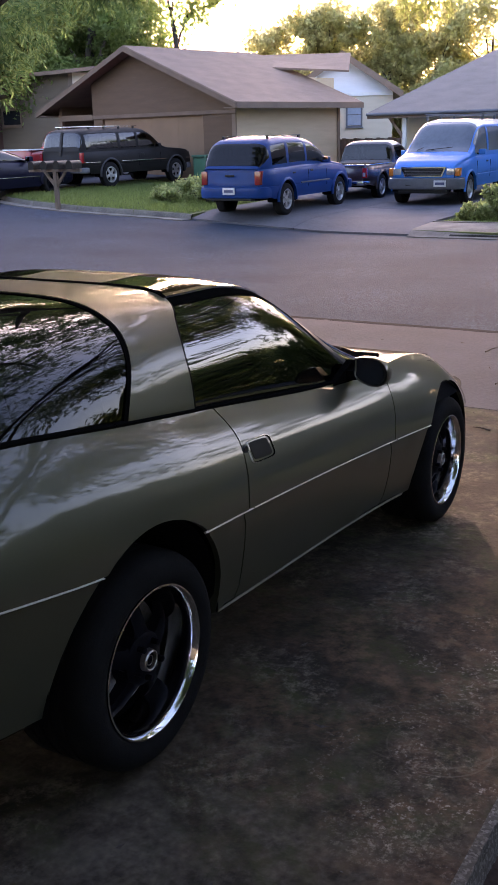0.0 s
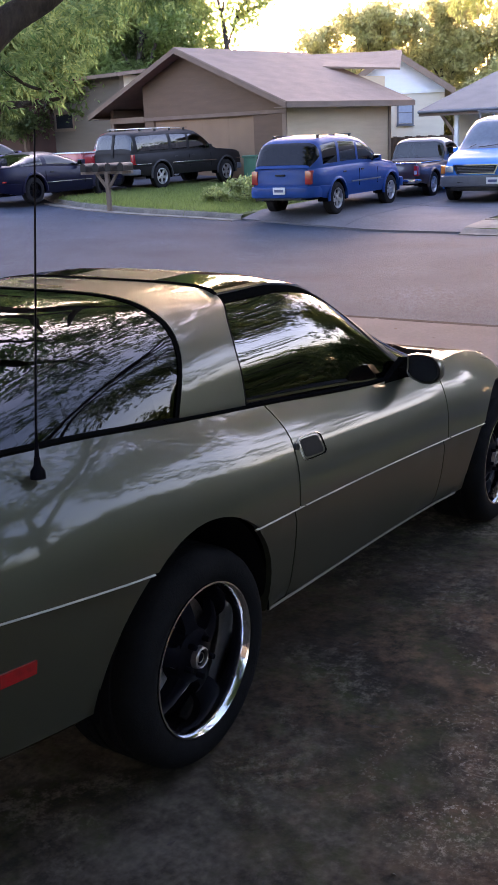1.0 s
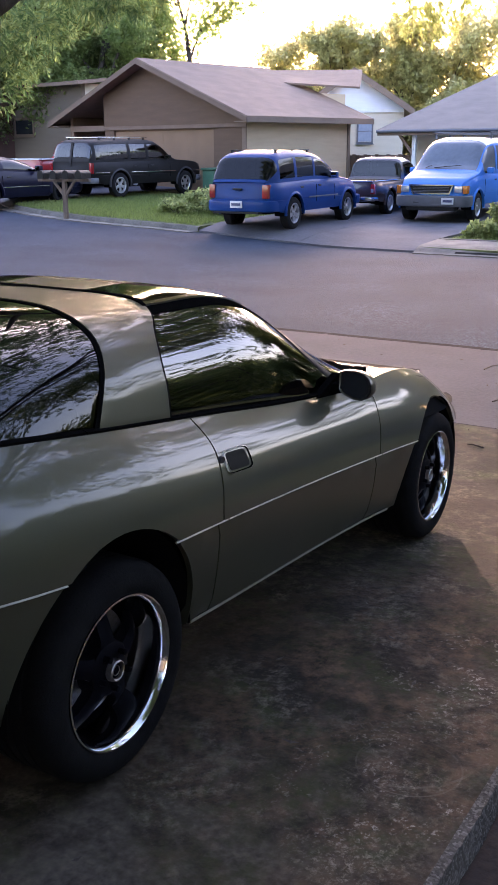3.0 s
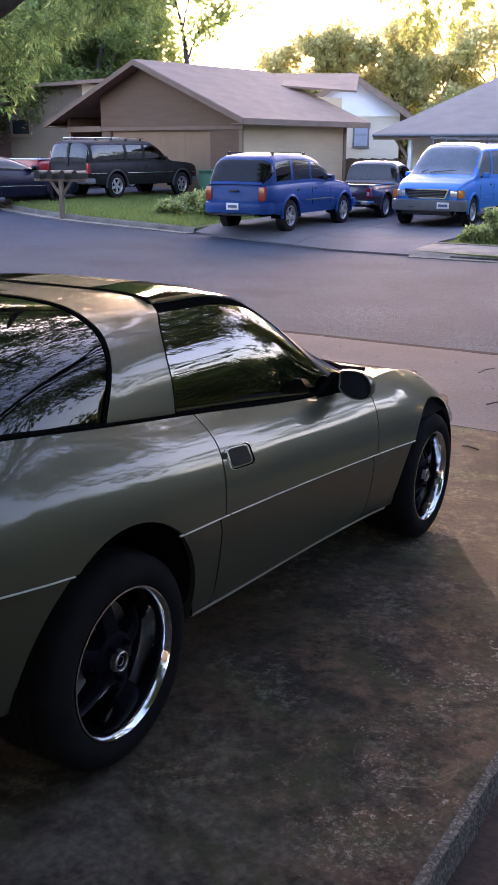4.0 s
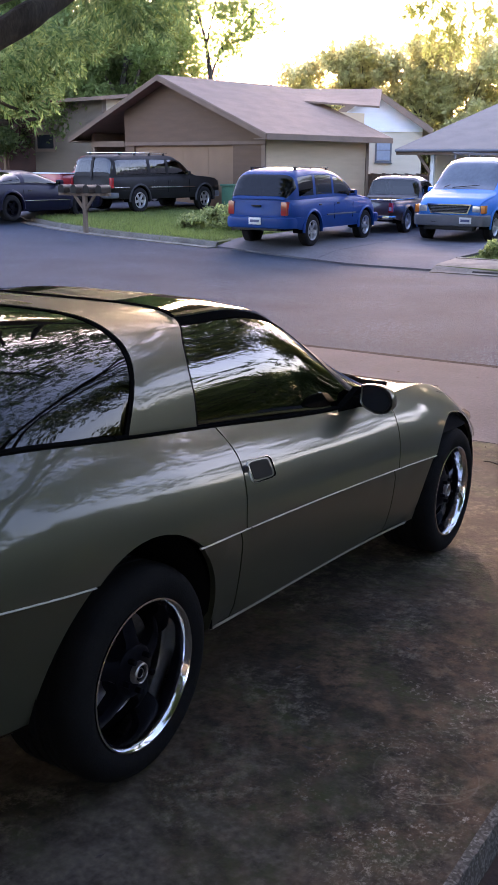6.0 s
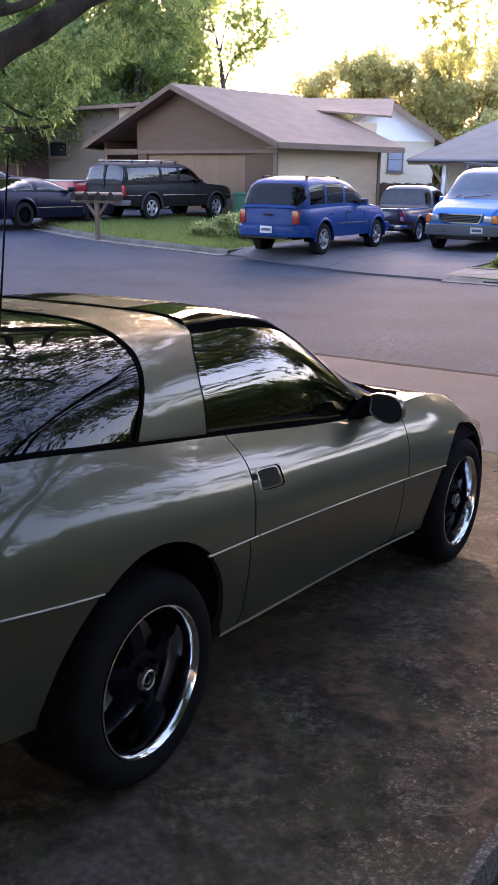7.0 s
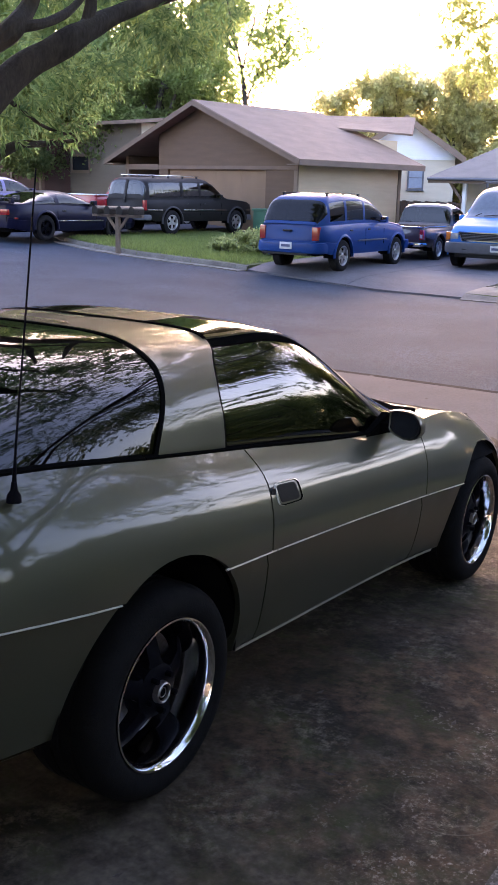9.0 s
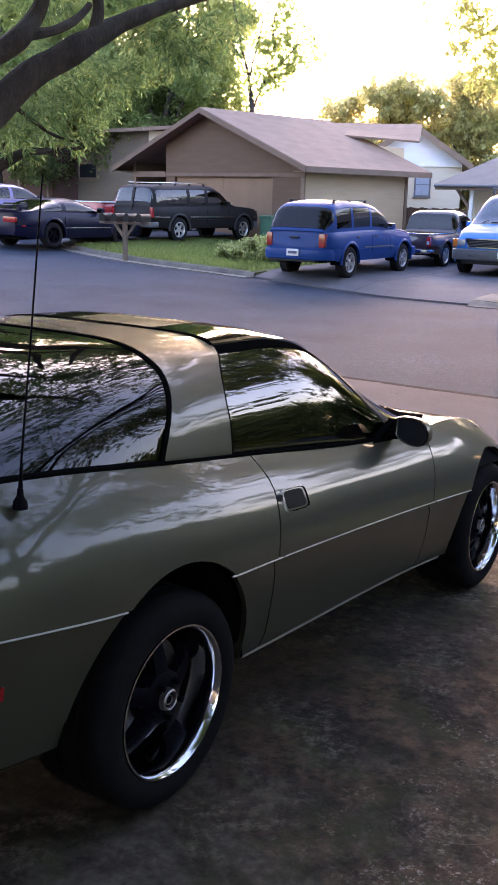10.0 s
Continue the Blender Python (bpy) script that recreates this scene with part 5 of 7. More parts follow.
    for x0, x1 in side_cuts:
        for ob in skin("side_window", x0, x1, mid, rear_tint if x1 < (side_cuts[-1][0] - 0.5) else glass, -0.006):
            ob.visible_shadow = False

    def spread(nm, x0, x1, mt, lab="", step=0.06, out=0.0):
        def f(x, k):
            p = upper(x, *across[k])
            return (p[0], p[1], p[2] - out)
        return part(nm, sheet(f, fine(x0, x1, step), range(len(across)), (0, 0, -0.015)), mt, v, lab, True)

    if g0 > x_back + 0.01:
        spread("tailgate_top", x_back, g0, paint)
    wide = [(w, 1) for w in (0.45, 0.55, 0.65, 0.74)] + across + [(w, -1) for w in (0.74, 0.65, 0.55, 0.45)]

    def pane_at(x, k):
        p = upper(x, *wide[k])
        return (p[0] - 0.008, p[1] * 1.004, p[2] + 0.004)
    part("rear_window", sheet(pane_at, fine(g0, g1, 0.04), range(len(wide)), (0.004, 0, -0.004)), rear_tint, v, "tinted rear window", True).visible_shadow = False
    spread("roof", g1, f0, roof_paint or paint, "painted roof" if roof_paint else "")
    spread("windscreen", f0, f1, glass, "raked windscreen", 0.05, 0.006).visible_shadow = False
    whole = [(w, 1) for w in W_SIDE[:-1]] + across + [(w, -1) for w in W_SIDE[-2::-1]]
    part("bonnet", sheet(lambda x, k: upper(x, *whole[k]), fine(f1, L, 0.05), range(len(whole)), (0, 0, -0.02)), paint, v, "", True)
    for i in range(2):
        part("wiper", tube([Vector(upper(f1 - 0.03, 1.35 + 0.5 * i)) + Vector((0, 0, 0.02)), Vector(upper(f1 - 0.12, 1.7, 1 - 2 * i)) + Vector((0, 0, 0.03))], [0.012, 0.008], 6), TRIM_BLACK, v)
    if bed:
        b0, b1 = bed
        hw = W / 2 - 0.14
        part("bed", boxes((b0 + 0.03, b1, -hw, hw, low + 0.3, low + 0.34), (b0 + 0.02, b0 + 0.07, -hw, hw, low + 0.3, belt(0) + 0.01), (b1 - 0.03, b1, -hw, hw, low + 0.3, belt(b1)), (b0 + 0.03, b1, -hw - 0.03, -hw, low + 0.3, belt(1) + 0.01), (b0 + 0.03, b1, hw, hw + 0.03, low + 0.3, belt(1) + 0.01)), paint, v)

    # seats, dashboard and floor behind the glass
    zf = belt(f1)
    part("cabin_floor", boxes((x_back + 0.25, f1 + 0.1, -W / 2 + 0.2, W / 2 - 0.2, low + 0.3, low + 0.36)), DARK, v)
    part("dashboard", boxes((f1 - 0.35, f1 + 0.1, -W / 2 + 0.2, W / 2 - 0.2, low + 0.4, zf + 0.01), bevel=0.03), UPHOLSTERY, v, "", True)
    seat_x = f0 - 0.05
    while seat_x > x_back + 1.2:
        for y0 in (-0.55, 0.08):
            seat = bmesh.new()
            box(seat, seat_x - 0.5, seat_x, y0, y0 + 0.47, low + 0.38, low + 0.56, 0.04)
            box(seat, -0.06, 0.06, y0, y0 + 0.47, 0, zf - low - 0.38, 0.04, pose(seat_x - 0.48, 0, low + 0.5, 0, -10, 0))
            box(seat, -0.045, 0.045, y0 + 0.12, y0 + 0.35, zf - low - 0.36, zf - low - 0.2, 0.035, pose(seat_x - 0.48, 0, low + 0.5, 0, -10, 0))
            part("seat", seat, UPHOLSTERY, v, "", True)
        seat_x -= 1.0

    for cx, cz, r in arches:
        for sg in (-1, 1):
            well = lathe([(r + 0.003, 0.03), (r + 0.003, 0.32), (0.1, 0.32)], arc=(-8, 188), steps=20)
            lip = lathe([(r - 0.012, 0.05), (r - 0.010, -0.012), (r + 0.012, -0.016), (r + 0.05, 0.004), (r + 0.055, 0.03)], arc=(-6, 186), steps=28)
            for b_, nm, mt in ((well, "wheel_well", DARK), (lip, "arch_lip", flare or paint)):
                b_.transform(Matrix.Translation((cx, 0, cz)))
                for q in b_.verts:
                    q.co.y = sg * (half(cx) - q.co.y)
                part(nm, b_, mt, v, "", True)
            road_wheel(v, cx, sg * (W / 2 - 0.02), R, 0.23, sg, rim or ALLOY)
    for x0, x1 in side_cuts:
        for face in (-1, 1):
            x = x1 + 0.03
            if abs(x - xr) > r_arch and abs(x - xf) > r_arch:
                part("door_gap", boxes((x - 0.005, x + 0.005, face * (half(x) - 0.004) - 0.004, face * (half(x) - 0.004) + 0.004, low + 0.2, belt(x) - 0.12)), DARK, v)
            if x1 - x0 > 0.55 and x0 > xr:
                part("door_handle", boxes((x0 + 0.06, x0 + 0.2, face * (half(x0) - 0.02) - 0.014, face * (half(x0) - 0.02) + 0.014, belt(x0) - 0.17, belt(x0) - 0.13), bevel=0.006), TRIM_BLACK, v)
    for face in (-1, 1):
        x = side_cuts[-1][1] - 0.16
        zb = belt(x)
        mi = part("door_mirror", boxes((x - 0.05, x + 0.08, face * (W / 2 - 0.02), face * (W / 2 + 0.16), zb + 0.03, zb + 0.17), bevel=0.035), paint, v, "", True)
        part("mirror_arm", boxes((x - 0.02, x + 0.04, face * (W / 2 - 0.10), face * (W / 2), zb + 0.03, zb + 0.08), bevel=0.01), TRIM_BLACK, mi)
        part("mirror_glass", boxes((x - 0.054, x - 0.049, face * (W / 2), face * (W / 2 + 0.14), zb + 0.05, zb + 0.15)), MIRROR, mi)
    return v


def on_body(v, name, material, dims, bevel=0.01, label=""):
    return part(name, boxes(dims, bevel=bevel), material, v, label, True)


def bumper(v, name, material, x, out, h, z0, z1, label="", depth=0.42):
    """A bumper that wraps round the corners; x: its foremost face; out: -1 at the tail, 1 at the nose."""
    prof = ((-0.03, z0), (0.0, z0 + 0.02), (0.012, (z0 + z1) / 2), (0.0, z1 - 0.02), (-0.03, z1), (-0.08, z1 + 0.004))
    e = 2 / 4.5
    arc = [radians(k) for k in (-90, -86, -80, -70, -58, -45, -30, -15, 0, 15, 30, 45, 58, 70, 80, 86, 90)]

    def f(t, k):
        c, q = abs(math.cos(t)) ** e, math.copysign(abs(math.sin(t)) ** e, math.sin(t))
        return (x - out * (depth * (1 - c) - prof[k][0] * c), q * (h + prof[k][0]), prof[k][1])
    return part(name, sheet(f, arc, range(len(prof)), (0, 0, 0.002)), material, v, label, True)


def plate(v, x, out, z, y=0.0):
    p = on_body(v, "number_plate", PLATE, (x, x + out * 0.02, y - 0.16, y + 0.16, z, z + 0.16), 0.004, "white number plate")
    part("plate_bar", boxes((x + out * 0.021, x + out * 0.024, y - 0.12, y + 0.12, z + 0.05, z + 0.11)), PLATE_BAR, p)


def stand(xr, W, px, py, pz, heading):
    """The pose that puts the right rear wheel, at xr along the car, on a spot."""
    r = pose(0, 0, 0, 0, 0, heading)
    return Matrix.Translation(Vector((px, py, pz)) - r @ Vector((xr, -W / 2 + 0.1, 0))) @ r


# blue sport utility vehicle
SU = vehicle("sport_utility_vehicle", stand(1.08, 1.83, 19.06, 9.62, -0.11, 0), "blue four-door sport utility vehicle seen from behind", "car", BLUE_SUV, 4.9, 1.83, 1.08, 4.02, 0.37, 0.40,
             level((0, 1.08), (2.2, 1.12), (3.45, 1.10), (3.8, 1.07), (4.4, 0.98), (4.75, 0.86), (4.9, 0.76)),
             level((0, 1.10), (0.05, 1.17), (0.16, 1.36), (0.34, 1.63), (0.44, 1.71), (0.6, 1.76), (1.2, 1.81), (2.0, 1.80), (2.45, 1.74), (2.75, 1.66), (2.95, 1.55), (3.5, 1.20), (3.62, 1.15), (4.1, 1.10), (4.55, 1.0), (4.8, 0.88), (4.9, 0.80)),
             ([(0.46, 1.18), (1.30, 2.14), (2.24, 3.16)], (0.05, 0.36), (2.72, 3.56)), n=6.0, tail=0.16, rear_tint=CARGO_TINT)
for y0 in (-0.79, 0.63):
    on_body(SU, "tail_light", TAIL_LENS, (-0.03, 0.16, y0, y0 + 0.16, 0.74, 1.05), 0.03, "orange-red tail light")
bumper(SU, "rear_bumper", BLUE_SUV, -0.10, -1, 0.88, 0.44, 0.70)
bumper(SU, "front_bumper", BLUE_SUV, 5.0, 1, 0.88, 0.42, 0.66)
part("bumper_step", boxes((-0.14, 0.05, -0.6, 0.6, 0.40, 0.445), bevel=0.01), TRIM_BLACK, SU)
plate(SU, -0.115, -1, 0.53)
for y0 in (-0.60, 0.565):
    rail = on_body(SU, "roof_rail", TRIM_BLACK, (0.62, 2.35, y0, y0 + 0.035, 1.795, 1.815), 0.008)
    for x in (0.66, 1.45, 2.24):
        part("foot", boxes((x, x + 0.08, y0, y0 + 0.035, 1.72, 1.80)), TRIM_BLACK, rail)
on_body(SU, "side_moulding", BUMPER_GREY, (1.75, 3.35, -0.93, -0.905, 0.70, 0.73), 0.006, "pale side moulding")
on_body(SU, "tailgate_handle", TRIM_BLACK, (-0.085, -0.04, -0.12, 0.12, 0.93, 0.97), 0.008)

# black long wagon on the lawn's edge
LW = vehicle("sport_utility_vehicle", stand(1.28 * 0.92, 1.96 * 0.92, 22.51, 17.41, 0.31, -6) @ Matrix.Scale(0.92, 4), "black long-bodied sport utility vehicle with chrome wheels", "car", BLACK_PAINT, 5.5, 1.96, 1.28, 4.6, 0.40, 0.44,
             level((0, 1.14), (3.9, 1.17), (4.3, 1.15), (5.2, 1.08), (5.5, 1.0)),
             level((0, 1.16), (0.03, 1.30), (0.13, 1.72), (0.2, 1.80), (0.4, 1.85), (1.5, 1.88), (2.9, 1.87), (3.2, 1.83), (3.42, 1.74), (4.02, 1.26), (4.18, 1.19), (4.9, 1.15), (5.35, 1.09), (5.5, 1.03)),
             ([(0.26, 1.72), (1.86, 2.62), (2.74, 3.72)], (0.03, 0.15), (3.22, 4.08)), n=5.2, nose=0.12, tail=0.08, flare=FLARE_GREY, rear_tint=SKY_PANE, glass=SKY_PANE, win=(0.10, 0.77, 0.82))
part("door_post", boxes((-0.02, 0.0, -0.05, 0.05, 0.62, 1.2), bevel=0.006), BLACK_PAINT, LW)
part("window_post", boxes((0.0, 0.03, -0.05, 0.05, -0.02, 0.62), bevel=0.006, m=pose(-0.03, 0, 1.16, 0, 13, 0)), BLACK_PAINT, LW)
bumper(LW, "rear_bumper", BUMPER_GREY, -0.16, -1, 0.97, 0.48, 0.66, "grey rear bumper")
bumper(LW, "front_bumper", BUMPER_GREY, 5.6, 1, 0.95, 0.45, 0.65, "grey front bumper")
for x0, x1 in ((0.1, 0.78), (1.8, 4.05), (5.12, 5.4)):
    on_body(LW, "side_moulding", CHROME, (x0, x1, -0.985, -0.965, 0.80, 0.825), 0.004, "thin bright side moulding")
for y0 in (-0.7, 0.66):
    rail = on_body(LW, "roof_rail", CHROME, (0.5, 2.9, y0, y0 + 0.04, 1.90, 1.925), 0.01)
    for x in (0.6, 1.3, 2.0, 2.7):
        part("foot", boxes((x, x + 0.06, y0, y0 + 0.04, 1.83, 1.905)), TRIM_BLACK, rail)
for x in (0.8, 1.7, 2.6):
    on_body(LW, "roof_bar", CHROME, (x, x + 0.05, -0.66, 0.66, 1.905, 1.925), 0.008)
for y0 in (-0.95, 0.85):
    on_body(LW, "tail_light", RED_LENS, (-0.03, 0.08, y0, y0 + 0.1, 0.80, 1.12), 0.01)

# bright blue van, nose towards the street
VAN = vehicle("delivery_van", Matrix.Translation((22.8, 7.55, -0.14)) @ pose(0, 0, 0, 0, 0, 180) @ Matrix.Translation((-5.5, 0, 0)), "bright blue van with white roof and chrome-framed grille", "van", BLUE_VAN, 5.5, 2.02, 1.25, 4.72, 0.37, 0.42,
              level((0, 1.16), (4.2, 1.18), (4.7, 1.14), (5.1, 1.07), (5.4, 0.98), (5.5, 0.90)),
              level((0, 1.2), (0.03, 1.9), (0.12, 2.05), (0.4, 2.12), (3.3, 2.12), (3.6, 2.08), (3.8, 2.0), (4.50, 1.36), (4.62, 1.28), (4.9, 1.22), (5.25, 1.11), (5.42, 1.01), (5.5, 0.93)),
              ([(0.3, 1.5), (1.65, 3.05), (3.2, 4.22)], (0.03, 0.1), (3.70, 4.58)), n=5.0, nose=0.16, roof_paint=WHITE_PAINT, glass=GREY_PANE)
bumper(VAN, "front_bumper", BUMPER_GREY, 5.62, 1, 1.0, 0.40, 0.68, "grey front bumper")
on_body(VAN, "air_dam", TRIM_BLACK, (5.40, 5.58, -0.66, 0.66, 0.30, 0.41), 0.02)
on_body(VAN, "bumper_slot", TRIM_BLACK, (5.60, 5.625, -0.45, 0.35, 0.50, 0.55), 0.004)
grille = part("grille", prism([(-0.60, 0.955), (0.60, 0.955), (0.50, 0.71), (-0.50, 0.71)], 0.09, Matrix.Translation((5.475, 0, 0)) @ FRONT), CHROME, VAN, "chrome-framed grille")
part("grille_mesh", prism([(-0.555, 0.925), (0.555, 0.925), (0.475, 0.745), (-0.475, 0.745)], 0.01, Matrix.Translation((5.563, 0, 0)) @ FRONT), TRIM_BLACK, grille)
for i in range(4):
    part("grille_bar", boxes((5.571, 5.585, -0.49, 0.49, 0.765 + 0.038 * i, 0.777 + 0.038 * i)), BUMPER_GREY, grille)
for s in (-1, 1):
    on_body(VAN, "headlight", HEAD_LENS, (5.40, 5.54, s * 0.61, s * 0.82, 0.76, 0.92), 0.02, "clear headlight")
    on_body(VAN, "indicator", AMBER_LENS, (5.34, 5.52, s * 0.83, s * 0.95, 0.73, 0.93), 0.015, "amber indicator")
plate(VAN, 5.63, 1, 0.47, 0.48)
for x in (0.9, 2.1, 3.2):
    part("ladder_rack", boxes((x, x + 0.05, -0.8, 0.8, 2.20, 2.24), (x, x + 0.05, -0.8, -0.75, 2.08, 2.2), (x, x + 0.05, 0.75, 0.8, 2.08, 2.2)), BUMPER_GREY, VAN)
for s in (-1, 1):
    part("rack_rail", boxes((0.7, 3.4, s * 0.78 - 0.02, s * 0.78 + 0.02, 2.24, 2.27)), BUMPER_GREY, VAN)

# dark small pickup beyond the blue wagon
PK = vehicle("pickup_truck", stand(1.1, 1.75, 24.4, 9.42, -0.1, 0), "dark maroon compact pickup with a chrome bumper", "truck", MAROON_PAINT, 4.8, 1.75, 1.1, 3.9, 0.34, 0.38,
             level((0, 0.94), (2.0, 0.95), (3.5, 0.95), (4.5, 0.86), (4.8, 0.76)),
             level((0, 0.95), (1.88, 0.97), (1.92, 1.05), (2.02, 1.46), (2.12, 1.54), (2.5, 1.57), (2.8, 1.53), (2.95, 1.46), (3.45, 1.02), (3.6, 0.99), (4.4, 0.91), (4.7, 0.83), (4.8, 0.78)),
             ([(2.18, 3.12)], (1.91, 2.03), (2.84, 3.52)), n=6.0, bed=(0, 1.88), glass=SMOKED)
bumper(PK, "rear_bumper", CHROME, -0.14, -1, 0.82, 0.42, 0.55, "chrome rear bumper")
for y0 in (-0.84, 0.80):
    on_body(PK, "bed_rail", CHROME, (0.04, 1.86, y0, y0 + 0.04, 0.945, 0.97), 0.008, "bright bed rail")
on_body(PK, "tailgate_rail", CHROME, (-0.04, 0.03, -0.78, 0.78, 0.945, 0.97), 0.008)
for y0 in (-0.84, 0.74):
    on_body(PK, "tail_light", RED_LENS, (-0.05, 0.1, y0, y0 + 0.1, 0.62, 0.88), 0.01)
    on_body(PK, "reversing_light", HEAD_LENS, (-0.055, 0.04, y0 + 0.01, y0 + 0.09, 0.66, 0.76), 0.01)

# navy coupe by the mailboxes
NC = vehicle("sports_coupe", stand(1.15, 1.9, 17.6, 18.0, 0.24, -2) @ Matrix.Scale(1.04, 4), "dark navy low sports coupe with black wheels", "car", NAVY_PAINT, 4.9, 1.9, 1.15, 3.72, 0.33, 0.24,
             level((0, 0.88), (0.6, 0.92), (1.6, 0.91), (3.1, 0.85), (4.0, 0.77), (4.6, 0.66), (4.9, 0.54)),
             level((0, 0.90), (0.12, 0.96), (0.45, 0.98), (0.9, 1.08), (1.35, 1.19), (1.75, 1.26), (2.05, 1.275), (2.3, 1.24), (2.5, 1.17), (3.1, 0.93), (3.25, 0.90), (4.0, 0.82), (4.55, 0.71), (4.9, 0.58)),
             ([(0.75, 1.52), (1.66, 2.95)], (0.45, 1.5), (2.28, 3.15)), n=3.3, nose=0.3, tail=0.2, rim=SPOKE_BLACK, glass=SMOKED)
part("spoiler", boxes((-0.02, 0.28, -0.8, 0.8, 1.06, 1.09), (0.08, 0.2, -0.8, -0.72, 0.94, 1.06), (0.08, 0.2, 0.72, 0.8, 0.94, 1.06), bevel=0.012), NAVY_PAINT, NC, "", True)
on_body(NC, "side_crease", CHROME, (1.55, 3.25, -0.958, -0.94, 0.50, 0.512), 0.003, "thin bright side line")
on_body(NC, "side_marker", RED_LENS, (0.12, 0.36, -0.90, -0.86, 0.56, 0.60), 0.004)
for y0 in (-0.8, 0.35):
    on_body(NC, "tail_light", RED_LENS, (-0.05, 0.03, y0, y0 + 0.45, 0.66, 0.80), 0.02)

# plum sedan further back, and the red pickup
vehicle("sedan", stand(1.0, 1.75, 18.4, 21.35, 0.5, -6), "plum-coloured four-door sedan parked behind the coupe", "car", PURPLE_PAINT, 4.6, 1.75, 1.0, 3.7, 0.31, 0.26,
             level((0, 0.90), (0.8, 0.95), (3.0, 0.92), (4.1, 0.78), (4.6, 0.62)),
             level((0, 0.92), (0.1, 0.98), (0.65, 1.01), (0.8, 1.05), (1.2, 1.31), (1.45, 1.40), (1.8, 1.44), (2.2, 1.43), (2.5, 1.37), (3.25, 1.0), (3.4, 0.97), (4.1, 0.85), (4.6, 0.66)),
             ([(1.05, 1.85), (1.96, 3.0)], (0.72, 1.34), (2.45, 3.35)), n=3.6, nose=0.26, tail=0.18)
RP = vehicle("pickup_truck", stand(1.2, 1.9, 23.6, 20.3, 0.36, -4), "red pickup truck with a pale stripe", "truck", RED_PAINT, 5.3, 1.9, 1.2, 4.4, 0.37, 0.42,
             level((0, 1.06), (4.1, 1.07), (5.0, 0.98), (5.3, 0.88)),
             level((0, 1.07), (2.15, 1.09), (2.2, 1.2), (2.3, 1.58), (2.4, 1.66), (2.9, 1.69), (3.25, 1.65), (3.4, 1.57), (3.95, 1.14), (4.1, 1.11), (5.0, 1.02), (5.3, 0.91)),
             ([(2.5, 3.6)], (2.18, 2.32), (3.28, 4.0)), n=4.6, bed=(0, 2.14))
on_body(RP, "bed_rail", WHITE_PAINT, (0.04, 2.1, -0.93, -0.85, 1.06, 1.10), 0.01, "pale bed rail")
on_body(RP, "tailgate_rail", WHITE_PAINT, (-0.06, 0.03, -0.85, 0.85, 1.06, 1.10), 0.01)
on_body(RP, "side_stripe", WHITE_PAINT, (0.3, 2.1, -0.955, -0.94, 0.9, 0.92), 0.004)
bumper(RP, "rear_bumper", CHROME, -0.14, -1, 0.9, 0.45, 0.6)


# ---- trees ----
rng = np.random.default_rng(7)


def unit(n):
    v = rng.normal(size=(n, 3))
    return v / np.linalg.norm(v, axis=1)[:, None]


def leaves_mesh(name, base, way, flat, length, width, material, parent, label=""):
    """Pointed leaves: base points, directions, flat sideways vectors, lengths and widths."""
    n = len(base)
    side = flat - way * np.sum(flat * way, axis=1)[:, None]
    side /= np.linalg.norm(side, axis=1)[:, None] + 1e-9
    L, W = np.broadcast_to(length, n)[:, None], np.broadcast_to(width, n)[:, None]
    nrm = np.cross(way, side)
    mid = base + way * L * 0.45 + nrm * L * 0.06
    v = np.stack([base, mid + side * W / 2, base + way * L - nrm * L * 0.08, mid - side * W / 2], axis=1).reshape(-1, 3)
    f = np.arange(n * 4).reshape(-1, 4)
    return raw(name, v.tolist(), f.tolist(), material, parent, label)


def sprays(centres, radius, count, leaflets, rachis, length, width, droop=0.6):
    """Compound leaves hanging round clump centres: arrays for leaves_mesh."""
    B, D, F = [], [], []
    for c, r in zip(centres, np.broadcast_to(radius, len(centres))):
        n = count
        o = unit(n) * (rng.random((n, 1)) ** 0.45) * r * np.array([1, 1, 0.75])
        root = np.array(c) + o
        d = unit(n) + o / (np.linalg.norm(o, axis=1)[:, None] + 1e-6) * 0.7 + np.array([0, 0, -droop])
        d /= np.linalg.norm(d, axis=1)[:, None]
        s = np.cross(d, unit(n))
        s /= np.linalg.norm(s, axis=1)[:, None]
        for k in range(leaflets):
            t = (k // 2 + 1) / (leaflets / 2 + 0.5)
            sign = 0 if k == leaflets - 1 else (1 if k % 2 else -1)
            w = d * (0.75 if sign else 1) + s * sign * 0.8 + np.array([0, 0, -0.25]) + rng.normal(size=(n, 3)) * 0.15
            w /= np.linalg.norm(w, axis=1)[:, None]
            B.append(root + d * rachis * t)
            D.append(w)
            F.append(s + rng.normal(size=(n, 3)) * 0.5)
    B, D, F = (np.concatenate(a) for a in (B, D, F))
    k = 0.75 + 0.5 * rng.random(len(B))
    return B, D, F, length * k, width * k


def crown(centres, radii, per, size, material, parent, label=""):
    """A crown of loose leaf clumps with gaps."""
    B = []
    for c, r in zip(centres, radii):
        nc = max(4, per // 40)
        cl = np.array(c) + unit(nc) * (rng.random((nc, 1)) ** 0.4) * np.array(r)
        o = rng.normal(size=(per, 3)) * 0.22 * np.mean(r)
        B.append(cl[rng.integers(0, nc, per)] + o)
    B = np.concatenate(B)
    n = len(B)
    way = unit(n) + np.array([0, 0, -0.4])
    way /= np.linalg.norm(way, axis=1)[:, None]
    k = size * (0.6 + 0.8 * rng.random(n))
    return leaves_mesh("crown", B, way, unit(n), k, k * 0.6, material, parent, label)


